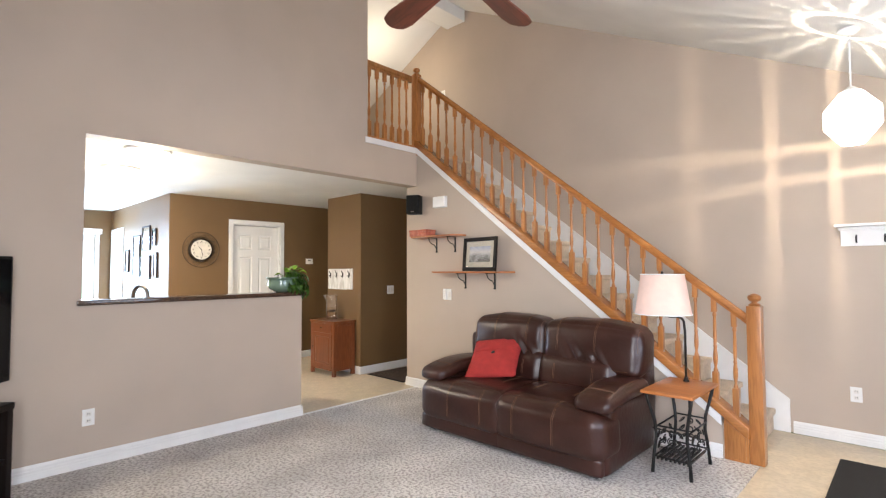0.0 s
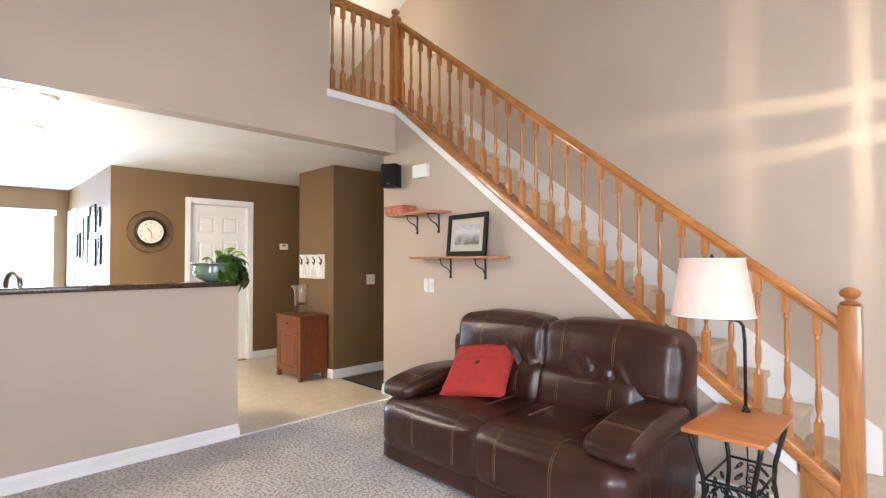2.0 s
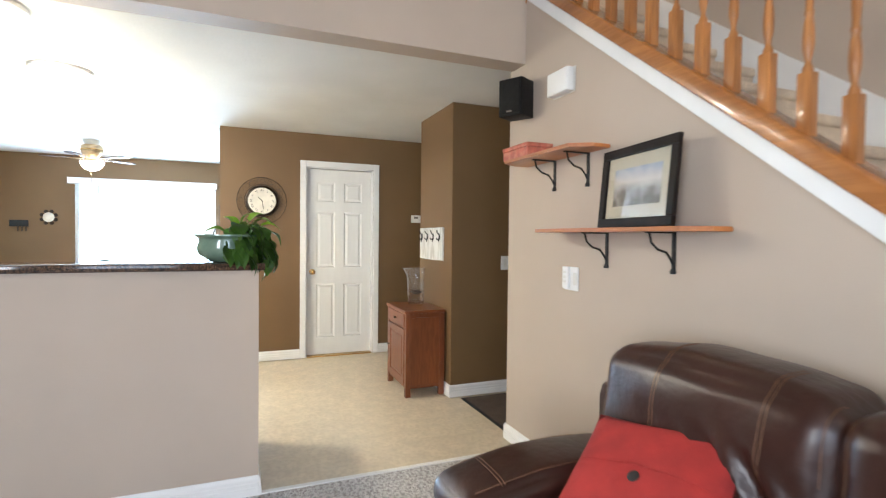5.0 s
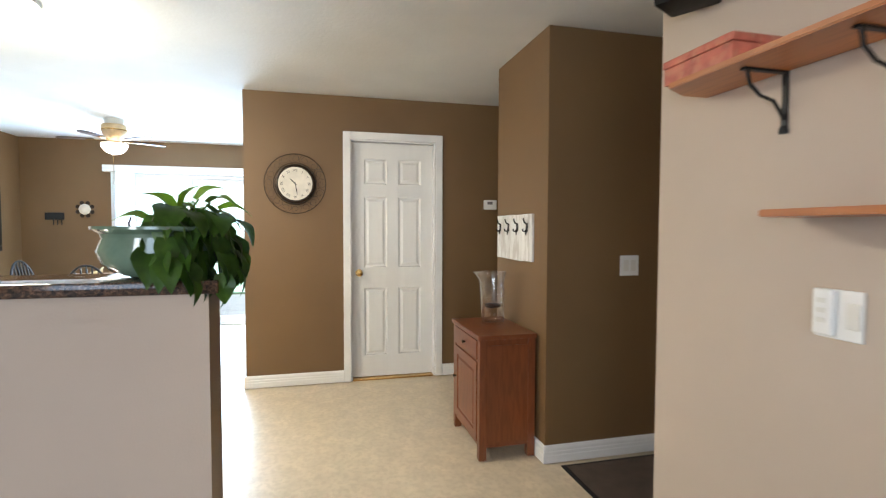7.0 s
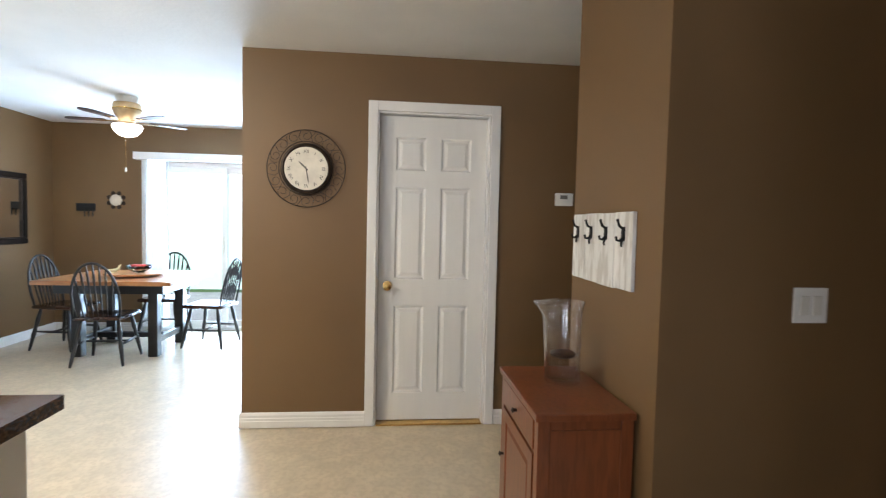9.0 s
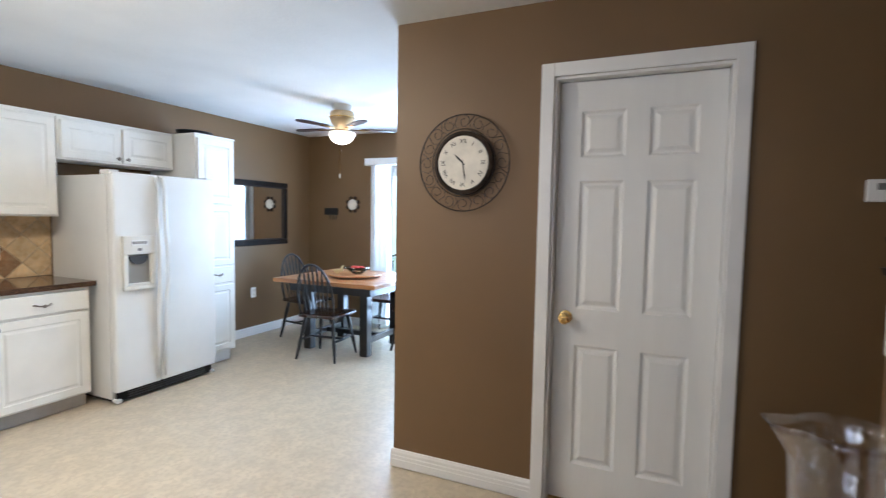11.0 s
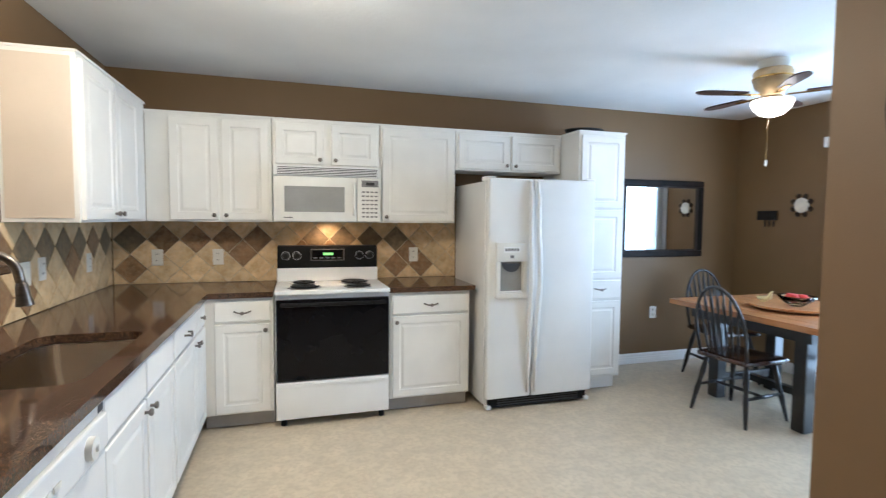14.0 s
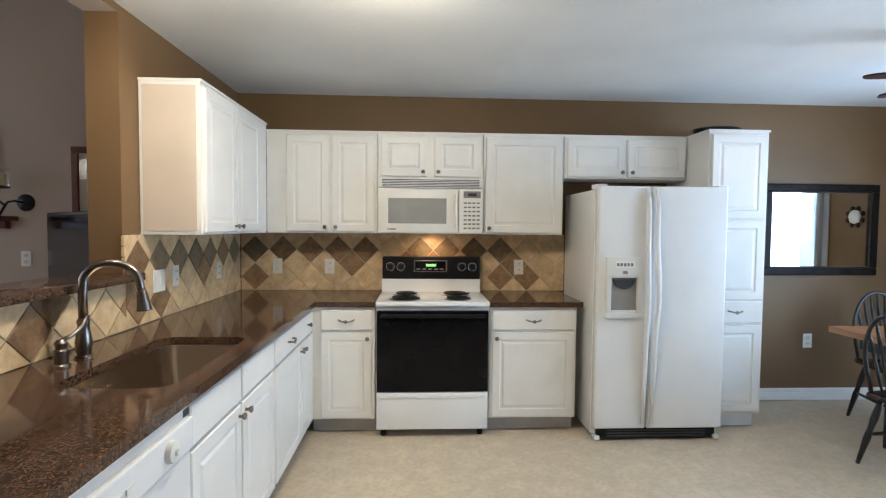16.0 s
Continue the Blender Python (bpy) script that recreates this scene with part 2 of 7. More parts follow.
BLIND = material("white_vinyl_vane", (0.80, 0.82, 0.82), 0.5, scale=6, amount=0.03)
GROUT = material("beige_grout", (0.58, 0.49, 0.34), 0.9, scale=30, amount=0.1, bump=0.3, bump_scale=300)
TILE_A = material("tan_slate_tile", (0.70, 0.52, 0.29), 0.42, scale=14, tint=(0.50, 0.33, 0.165), grain=(45, (0.66, 0.55, 0.36), 0.35), bump=0.5, bump_scale=40, bump_dist=0.004, rand=0.14, detail=7)
TILE_B = material("brown_slate_tile", (0.30, 0.172, 0.082), 0.40, scale=14, tint=(0.16, 0.092, 0.045), grain=(40, (0.30, 0.22, 0.13), 0.4), bump=0.6, bump_scale=40, bump_dist=0.005, rand=0.2, detail=7)
TILE_C = material("grey_green_slate_tile", (0.22, 0.165, 0.095), 0.40, scale=16, tint=(0.14, 0.105, 0.062), grain=(40, (0.30, 0.20, 0.11), 0.4), bump=0.6, bump_scale=40, bump_dist=0.005, rand=0.2, detail=7)
CONCRETE = material("pale_concrete", (0.42, 0.41, 0.39), 0.9, scale=3, amount=0.08, world_space=True)
GRASS = material("lawn_grass", (0.07, 0.12, 0.03), 0.95, scale=0.8, amount=0.25, grain=(60, (0.04, 0.08, 0.02), 0.5), world_space=True)
CANDLEGLASS = material("clear_glass", (0.95, 0.97, 0.97), 0.02, transmission=1.0, ior=1.45, amount=0.0, rough_var=0.0)


def mirror_material():
    m = bpy.data.materials.new("mirror_silver")
    m.use_nodes = True
    b = m.node_tree.nodes["Principled BSDF"]
    b.inputs["Base Color"].default_value = (0.86, 0.88, 0.88, 1)
    b.inputs["Metallic"].default_value, b.inputs["Roughness"].default_value = 1.0, 0.01
    return m


def pane_material(name="window_glass", least=0.035, power_of=5.0):
    """Thin window glass: clear, with a gloss that grows at grazing angles."""
    m = bpy.data.materials.new(name)
    m.use_nodes = True
    nt = m.node_tree
    nt.nodes.remove(nt.nodes["Principled BSDF"])
    clear, gloss, mix, face, power, gain = (nt.nodes.new(k) for k in ("ShaderNodeBsdfTransparent", "ShaderNodeBsdfGlossy", "ShaderNodeMixShader", "ShaderNodeLayerWeight", "ShaderNodeMath", "ShaderNodeMath"))
    gloss.inputs["Roughness"].default_value = 0.02
    power.operation, gain.operation = "POWER", "MULTIPLY_ADD"
    power.inputs[1].default_value = power_of
    gain.inputs[1].default_value, gain.inputs[2].default_value = 0.9, least
    nt.links.new(face.outputs["Facing"], power.inputs[0])
    nt.links.new(power.outputs[0], gain.inputs[0])
    nt.links.new(gain.outputs[0], mix.inputs[0])
    nt.links.new(clear.outputs[0], mix.inputs[1])
    nt.links.new(gloss.outputs[0], mix.inputs[2])
    nt.links.new(mix.outputs[0], nt.nodes["Material Output"].inputs[0])
    return m


def granite_material():
    m = material("brown_granite", (0.078, 0.041, 0.023), 0.08, ior=1.42, scale=110, tint=(0.022, 0.014, 0.012), grain=(210, (0.21, 0.115, 0.06), 0.55), rough_var=0.03, world_space=True, detail=8)
    nt = m.node_tree
    vor = nt.nodes.new("ShaderNodeTexVoronoi")
    vor.inputs["Scale"].default_value = 130
    geo = nt.nodes.new("ShaderNodeNewGeometry")
    nt.links.new(geo.outputs["Position"], vor.inputs["Vector"])
    r = nt.nodes.new("ShaderNodeValToRGB")
    r.color_ramp.elements[0].position, r.color_ramp.elements[1].position = 0.55, 0.85
    r.color_ramp.elements[0].color, r.color_ramp.elements[1].color = (0, 0, 0, 1), (0.75, 0.75, 0.75, 1)
    sep = nt.nodes.new("ShaderNodeSeparateColor")
    nt.links.new(vor.outputs["Color"], sep.inputs[0])
    nt.links.new(sep.outputs[0], r.inputs[0])
    b = nt.nodes["Principled BSDF"]
    old = b.inputs["Base Color"].links[0].from_socket
    mix = nt.nodes.new("ShaderNodeMixRGB")
    nt.links.new(r.outputs[0], mix.inputs[0])
    nt.links.new(old, mix.inputs[1])
    mix.inputs[2].default_value = (0.012, 0.010, 0.010, 1)
    nt.links.new(mix.outputs[0], b.inputs["Base Color"])
    return m


MIRROR, PANE, GRANITE = mirror_material(), pane_material(), granite_material()
GLASSWARE = pane_material("clear_glassware", 0.09, 2.6)

from mathutils.bvhtree import BVHTree

# ---- mesh tools ----
def thing(name, label, category, m=None, group="", kind=""):
    """A thing's Empty at its base."""
    ob = new(name)
    ob.empty_display_size = 0.1
    if m is not None:
        ob.matrix_world = m
    return tagged(ob, label, category, group, kind)


def mesh_of(name, bm, *mats, smooth=None):
    bmesh.ops.recalc_face_normals(bm, faces=bm.faces)
    me = bpy.data.meshes.new(name)
    bm.to_mesh(me)
    bm.free()
    for mt in mats:
        me.materials.append(mt)
    if smooth is not None:
        me.polygons.foreach_set("use_smooth", [True] * len(me.polygons))
        if smooth < 180:
            me.set_sharp_from_angle(angle=radians(smooth))
    return me


def part(name, bm, mat, parent, label="", smooth=None, m=None):
    """Links a bmesh (or mesh) as one mesh object under a thing or a part."""
    me = bm if isinstance(bm, bpy.types.Mesh) else mesh_of(name, bm, mat, smooth=smooth)
    ob = new(name, me)
    ob.parent = parent
    if m is not None:
        ob.matrix_basis = m
    return tagged(ob, label)


def solid(name, bm, mat, label, category="", kind="", smooth=None, m=None, group=""):
    """A top-level object that is one mesh."""
    mats = mat if isinstance(mat, (list, tuple)) else (mat,)
    ob = new(name, mesh_of(name, bm, *mats, smooth=smooth))
    if m is not None:
        ob.matrix_world = m
    return tagged(ob, label, category, group, kind)


def box(bm, x0, x1, y0, y1, z0, z1, bevel=0.0, seg=2, mi=0):
    x0, x1, y0, y1, z0, z1 = min(x0, x1), max(x0, x1), min(y0, y1), max(y0, y1), min(z0, z1), max(z0, z1)
    r = bmesh.ops.create_cube(bm, size=1.0, matrix=Matrix.Translation(((x0 + x1) / 2, (y0 + y1) / 2, (z0 + z1) / 2)) @ Matrix.Diagonal((x1 - x0, y1 - y0, z1 - z0, 1)))
    faces = {f for v in r["verts"] for f in v.link_faces}
    for f in faces:
        f.material_index = mi
    if bevel:
        edges = list({e for v in r["verts"] for e in v.link_edges})
        bmesh.ops.bevel(bm, geom=edges, offset=bevel, segments=seg, affect="EDGES", profile=0.6)
    return bm


def B(*a, **k):
    return box(bmesh.new(), *a, **k)


def lathe(bm, profile, seg=20, m=Matrix(), close=True):
    """Turns a profile of (radius, z) round z."""
    rings = []
    for r, z in profile:
        rings.append([bm.verts.new(m @ Vector((max(r, 1e-5) * math.cos(2 * math.pi * i / seg), max(r, 1e-5) * math.sin(2 * math.pi * i / seg), z))) for i in range(seg)])
    for a, b in zip(rings, rings[1:]):
        for i in range(seg):
            bm.faces.new((a[i], a[(i + 1) % seg], b[(i + 1) % seg], b[i]))
    if close:
        bm.faces.new(rings[0][::-1])
        bm.faces.new(rings[-1])
    return bm


def tube(bm, pts, radius, seg=8, closed=False):
    """A tube along points; radius a number or one for each point."""
    pts = [Vector(p) for p in pts]
    n = len(pts)
    rad = radius if isinstance(radius, (list, tuple)) else [radius] * n
    rings, up = [], None
    for i, p in enumerate(pts):
        a = pts[i - 1] if (i or closed) else p
        b = pts[(i + 1) % n] if (i < n - 1 or closed) else p
        t = (b - a).normalized()
        if up is None:
            up = Vector((0, 0, 1)) if abs(t.z) < 0.9 else Vector((1, 0, 0))
        s = t.cross(up).normalized()
        up = s.cross(t).normalized()
        rings.append([bm.verts.new(p + rad[i] * (math.cos(2 * math.pi * k / seg) * s + math.sin(2 * math.pi * k / seg) * up)) for k in range(seg)])
    pairs = list(zip(rings, rings[1:])) + ([(rings[-1], rings[0])] if closed else [])
    for a, b in pairs:
        for k in range(seg):
            bm.faces.new((a[k], a[(k + 1) % seg], b[(k + 1) % seg], b[k]))
    if not closed:
        bm.faces.new(rings[0][::-1])
        bm.faces.new(rings[-1])
    return bm


def extrude_poly(bm, pts, axis, a, b, mi=0):
    """A prism: polygon in the two other axes, from a to b along axis."""
    def at(u, v, w):
        return {"x": (w, u, v), "y": (u, w, v), "z": (u, v, w)}[axis]
    lo = [bm.verts.new(at(u, v, a)) for u, v in pts]
    hi = [bm.verts.new(at(u, v, b)) for u, v in pts]
    fs = [bm.faces.new(lo), bm.faces.new(hi)]
    for i in range(len(pts)):
        j = (i + 1) % len(pts)
        fs.append(bm.faces.new((lo[i], lo[j], hi[j], hi[i])))
    for f in fs:
        f.material_index = mi
    return bm


def panel(bm, x0, x1, z0, z1, y, rings):
    """A moulded panel facing -y: nested rectangles (inset, proud), the last one filled."""
    loops = []
    for inset, proud in rings:
        loops.append([bm.verts.new((x, y - proud, z)) for x, z in ((x0 + inset, z0 + inset), (x1 - inset, z0 + inset), (x1 - inset, z1 - inset), (x0 + inset, z1 - inset))])
    for a, b in zip(loops, loops[1:]):
        for i in range(4):
            bm.faces.new((a[i], a[(i + 1) % 4], b[(i + 1) % 4], b[i]))
    bm.faces.new(loops[-1])
    return bm


def cushion(bm, x0, x1, y0, y1, z0, z1, r=0.06, puff=0.03, n=14, wrinkle=0.004, seed=0.0, freq=5.0):
    """A padded block with round edges, swollen faces and soft wrinkles."""
    c = Vector(((x0 + x1) / 2, (y0 + y1) / 2, (z0 + z1) / 2))
    h = Vector(((x1 - x0) / 2, (y1 - y0) / 2, (z1 - z0) / 2))
    r = min(r, *(v * 0.98 for v in h))
    bmesh.ops.create_cube(bm, size=2.0)
    bmesh.ops.subdivide_edges(bm, edges=bm.edges[:], cuts=n, use_grid_fill=True)
    for v in bm.verts:
        p = v.co.copy()
        # crowd the grid towards the edges
        p = Vector([math.copysign(abs(q) ** 0.8, q) for q in p])
        w = Vector([p[i] * h[i] for i in range(3)])
        q = Vector([max(-(h[i] - r), min(h[i] - r, w[i])) for i in range(3)])
        d = w - q
        nrm = d.normalized() if d.length > 1e-6 else Vector((0, 0, 1))
        out = q + (nrm * r if d.length > 1e-6 else d)
        face = max(range(3), key=lambda i: abs(p[i]))
        o = [i for i in range(3) if i != face]
        bulge = (1 - p[o[0]] ** 2) * (1 - p[o[1]] ** 2)
        out[face] += math.copysign(puff * bulge, p[face])
        wn = out + c
        out += nrm * wrinkle * noise.noise(Vector((wn.x * freq + seed, wn.y * freq, wn.z * freq * 2)))
        v.co = out + c
    return bm


def writing(name, body, size, mat, parent, m, extrude=0.0008, label=""):
    """Lettering in the built-in font as a mesh part, upright in its local xy plane, centred."""
    cu = bpy.data.curves.new(name, "FONT")
    cu.body, cu.size, cu.extrude = body, size, extrude
    cu.align_x, cu.align_y = "CENTER", "CENTER"
    tmp = bpy.data.objects.new(name, cu)
    scene.collection.objects.link(tmp)
    me = bpy.data.meshes.new_from_object(tmp.evaluated_get(bpy.context.evaluated_depsgraph_get()))
    bpy.data.objects.remove(tmp)
    me.materials.clear()
    me.materials.append(mat)
    ob = new(name, me)
    ob.parent, ob.matrix_basis = parent, m
    return tagged(ob, label)


def clip_rect(poly, x0, x1, z0, z1):
    for axis, lim, sign in ((0, x0, 1), (0, x1, -1), (1, z0, 1), (1, z1, -1)):
        out = []
        for i, a in enumerate(poly):
            b = poly[(i + 1) % len(poly)]
            da, db = sign * (a[axis] - lim), sign * (b[axis] - lim)
            if da >= 0:
                out.append(a)
            if (da >= 0) != (db >= 0):
                t = da / (da - db)
                out.append((a[0] + t * (b[0] - a[0]), a[1] + t * (b[1] - a[1])))
        poly = out
        if len(poly) < 3:
            return []
    return poly

# ---- large structure ----
HX, KX = -4.175, -4.33          # partition: living face, kitchen face
YS, YB = -0.5, 5.38             # south wall face, stair back wall face
XW, XE = -9.98, 2.2             # dining far wall, living east wall
ZK = 2.443                      # kitchen ceiling
DX, GY = -7.04, 2.50            # door wall face, gallery wall face


def vault(x):
    """Height of the vaulted ceiling."""
    return 2.893 - 0.497 * x if x > -4.45 else 2.893 + 0.497 * 4.45 + 0.497 * (x + 4.45)


def wall(name, label, mat, *boxes):
    bm = bmesh.new()
    for b in boxes:
        box(bm, *b)
    return solid(name, bm, mat, label, "wall", "structure")


# floors
solid("floor_1", B(HX, -0.67, YS, 4.40, -0.1, 0.0), CARPET, "grey speckled cut-pile carpet of the living room", "floor", "structure")
bm = B(-0.666, XE, 3.0, YB, -0.1, -0.006)
box(bm, -4.2, -0.6665, 4.402, YB, -0.1, -0.006)
solid("floor_2", bm, VINYL, "cream vinyl floor at the foot of the stairs", "floor", "structure")
solid("floor_3", B(-0.67, XE, YS, 2.996, -0.1, 0.0), CARPET, "grey carpet strip along the east wall", "floor", "structure")
solid("floor_4", B(XW - 0.1, HX - 0.004, YS, 6.4, -0.1, -0.006), VINYL, "cream mottled vinyl floor of kitchen and hall", "floor", "structure")
solid("trim_threshold", B(HX - 0.02, HX + 0.012, 2.80, 4.35, -0.006, 0.006, bevel=0.003), TRIM, "narrow edge where carpet meets vinyl", "trim", "structure")

# partition with the pass-through: faces to living beige, to kitchen brown
bm = bmesh.new()
for b in ((KX, HX, YS, 1.035, 0, 2.408), (KX, HX, 1.035, 2.80, 0, 1.152), (KX, HX, YS, 4.35, 2.408, 2.81), (KX, HX, YS, 3.60, 2.81, 5.2)):
    box(bm, *b)
for f in bm.faces:
    f.normal_update()
    c = f.calc_center_median()
    f.material_index = 1 if (f.normal.x < -0.5 or (abs(f.normal.y) > 0.5 and c.z < 2.4 and c.y < 3.0)) else 0
solid("wall_partition", bm, (BEIGE, BROWN), "beige wall with a wide pass-through above a half wall", "wall", "structure")

# stairs side wall under the stringer
SL = 0.785


def sline(x):
    """Lower edge of the white stringer trim."""
    return 2.808 - SL * (x + 4.17)


bm = bmesh.new()
extrude_poly(bm, [(-4.36, 0), (-0.885, 0), (-0.885, sline(-0.885) + 0.02), (-4.17, 2.84), (-4.36, 2.84)], "y", 4.35, 4.45)
solid("wall_stairs", bm, BEIGE, "beige triangular wall below the staircase", "wall", "structure")
wall("wall_hall_side", "beige wall of the entrance hall beside the stairs", BEIGE, (-4.36, -4.26, 4.45, 6.4, 0, 2.45))
# back wall of the stairs, up to the vault and past the ridge
bm = bmesh.new()
extrude_poly(bm, [(-8.0, 2.4), (-4.25, 2.4), (-4.25, 0), (XE, 0), (XE, 2.6), (-4.45, 5.25), (-8.0, 3.5)], "y", YB, YB + 0.12)
solid("wall_back", bm, BEIGE, "tall beige wall behind the staircase", "wall", "structure")
# south wall: living part (beige) and kitchen part (brown), window opening in the living part
bm = bmesh.new()
for b in ((HX, -0.2, YS - 0.14, YS, 0, 4.98), (-0.2, 1.4, YS - 0.14, YS, 0, 0.75), (-0.2, 1.4, YS - 0.14, YS, 2.25, 3.2), (1.4, XE, YS - 0.14, YS, 0, 3.0)):
    box(bm, *b)
solid("wall_south", bm, BEIGE, "beige south wall of the living room", "wall", "structure")
wall("wall_kitchen", "brown painted wall behind cabinets and dining corner", BROWN, (XW - 0.12, HX - 0.001, YS - 0.14, YS, 0, 2.6))
# east wall with a window opening
wall("wall_east", "beige east wall with a wide window", BEIGE, (XE, XE + 0.14, YS - 0.14, 0.5, 0, 3), (XE, XE + 0.14, 2.7, YB + 0.12, 0, 3), (XE, XE + 0.14, 0.5, 2.7, 0, 0.7), (XE, XE + 0.14, 0.5, 2.7, 2.2, 3))
# dining far wall with the patio door opening
PY0, PY1, PZ = 0.57, 2.26, 2.03
wall("wall_dining", "brown wall around the sliding patio door", BROWN, (XW - 0.14, XW, YS, PY0, 0, 2.6), (XW - 0.14, XW, PY1, 2.6, 0, 2.6), (XW - 0.14, XW, PY0, PY1, PZ, 2.6))
# gallery wall and door wall (a boxed closet), with the closet door opening
D0, D1, DZ = 3.355, 4.10, 2.085
wall("wall_gallery", "brown wall hung with picture frames", BROWN, (XW, -9.88, GY, GY + 0.12, 0, 2.6), (-9.26, DX, GY, GY + 0.12, 0, 2.6), (-9.88, -9.26, GY, GY + 0.12, 2.05, 2.6))
wall("wall_closet", "brown wall with clock and closet door", BROWN, (DX - 0.12, DX, GY + 0.12, D0, 0, 2.6), (DX - 0.12, DX, D1, 5.6, 0, 2.6), (DX - 0.12, DX, D0, D1, DZ, 2.6))
wall("wall_closet_back", "plain wall closing the closet", BROWN, (DX - 0.9, DX - 0.8, GY + 0.12, 5.6, 0, 2.6))
wall("wall_bath_back", "plain wall behind the side door", BROWN, (XW, -8.6, GY + 0.9, GY + 1.0, 0, 2.6))
wall("wall_hook", "brown wall block with the hook rack", BROWN, (-6.05, -5.26, 4.325, 6.4, 0, 2.6))
wall("wall_hall_end", "plain wall closing the hall", BROWN, (-7.2, -4.2, 6.4, 6.5, 0, 2.6))

# ceilings
solid("ceiling_kitchen", B(XW - 0.14, KX, YS - 0.1, 6.5, ZK, ZK + 0.12), CEIL, "white textured flat ceiling", "ceiling", "structure")
bm = bmesh.new()
extrude_poly(bm, [(0.9, 2.445), (-4.45, vault(-4.45)), (-8.0, vault(-8.0)), (-8.0, vault(-8.0) + 0.15), (-4.45, vault(-4.45) + 0.15), (0.9, 2.6), (XE + 0.14, 2.6), (XE + 0.14, 2.445)], "y", YS - 0.14, YB + 0.12)
solid("ceiling_vault", bm, CEIL, "white textured vaulted ceiling", "ceiling", "structure")
solid("ceiling_beam", B(-4.62, -4.28, YS, YB, 4.86, 5.3, bevel=0.012), CEIL, "white boxed ridge beam", "beam", "structure")
# upstairs landing
solid("floor_landing", B(-8.0, HX - 0.002, 3.0, YB, 2.62, 2.85), STAIRCARPET, "cream carpeted landing upstairs", "floor", "structure")
wall("wall_landing", "beige walls closing the landing", BEIGE, (-8.1, -8.0, 3.0, YB, 2.6, 3.6), (-8.0, KX, 2.9, 3.0, 2.6, 5.0))

# outside
solid("ground", B(-400, 400, -400, 400, -0.5, -0.16), GRASS, "lawn around the house", "ground", "structure")
solid("pavement", B(-14.0, XW - 0.2, -1.0, 4.0, -0.16, -0.10), CONCRETE, "pale concrete patio", "patio", "structure")


# baseboards, door casings
def baseboard(bm, x0, y0, x1, y1, h=0.10, t=0.015):
    """Moulded skirting with its back on the line from (x0, y0) to (x1, y1), projecting to the left of it."""
    d = Vector((x1 - x0, y1 - y0, 0)).normalized()
    nrm = Vector((-d.y, d.x, 0))
    prof = [(0.001, 0), (t, 0), (t, h * 0.42), (t * 0.82, h * 0.45), (t * 0.82, h * 0.62), (t * 0.62, h * 0.66), (t * 0.62, h * 0.82), (t * 0.3, h * 0.97), (0.001, h)]
    a = [bm.verts.new(Vector((x0, y0, z)) + nrm * p) for p, z in prof]
    b = [bm.verts.new(Vector((x1, y1, z)) + nrm * p) for p, z in prof]
    for i in range(len(prof) - 1):
        bm.faces.new((a[i], a[i + 1], b[i + 1], b[i]))
    bm.faces.new(a[::-1])
    bm.faces.new(b)


def skirting(name, label, *lines):
    bm = bmesh.new()
    for ln in lines:
        baseboard(bm, *ln)
    return solid(name, bm, TRIM, label, "baseboard", "structure")


skirting("baseboard_partition", "white moulded baseboard of the half wall", (HX, 2.80, HX, YS), (KX + 0.02, 2.80, HX + 0.014, 2.80))
skirting("baseboard_stairs", "white baseboard below the stairs", (-0.90, 4.35, -4.372, 4.35), (-4.36, 4.336, -4.36, 6.4))
skirting("baseboard_back", "white baseboard at the foot of the stairs", (XE, YB, -0.62, YB))
skirting("baseboard_closet", "white baseboard of the closet wall", (DX, 5.6, DX, 4.165), (DX, 3.295, DX, GY - 0.014), (DX + 0.014, GY, -9.19, GY))
skirting("baseboard_hook", "white baseboard of the hook wall", (-5.26, 6.4, -5.26, 4.311), (-5.246, 4.325, -6.10, 4.325))
skirting("baseboard_dining", "white baseboard in the dining corner", (XW, YS, -8.2, YS), (XW, PY0 - 0.06, XW, YS), (XW, GY, XW, PY1 + 0.06))
skirting("baseboard_south", "white baseboard on the south wall", (HX, YS, XE, YS))

# ---- openings: doors and windows ----
def casing(parent, w, h, t=0.018, cw=0.062):
    """White moulded casing round an opening w wide and h high, on the plane y=0 facing -y."""
    for n, a in (("casing", (-cw, 0, 0, h + cw)), ("casing", (w, w + cw, 0, h + cw)), ("casing", (0, w, h, h + cw))):
        bm = bmesh.new()
        x0, x1, z0, z1 = a
        box(bm, x0, x1, -t, -0.001, z0, z1, bevel=0.004)
        part(n, bm, TRIM, parent)


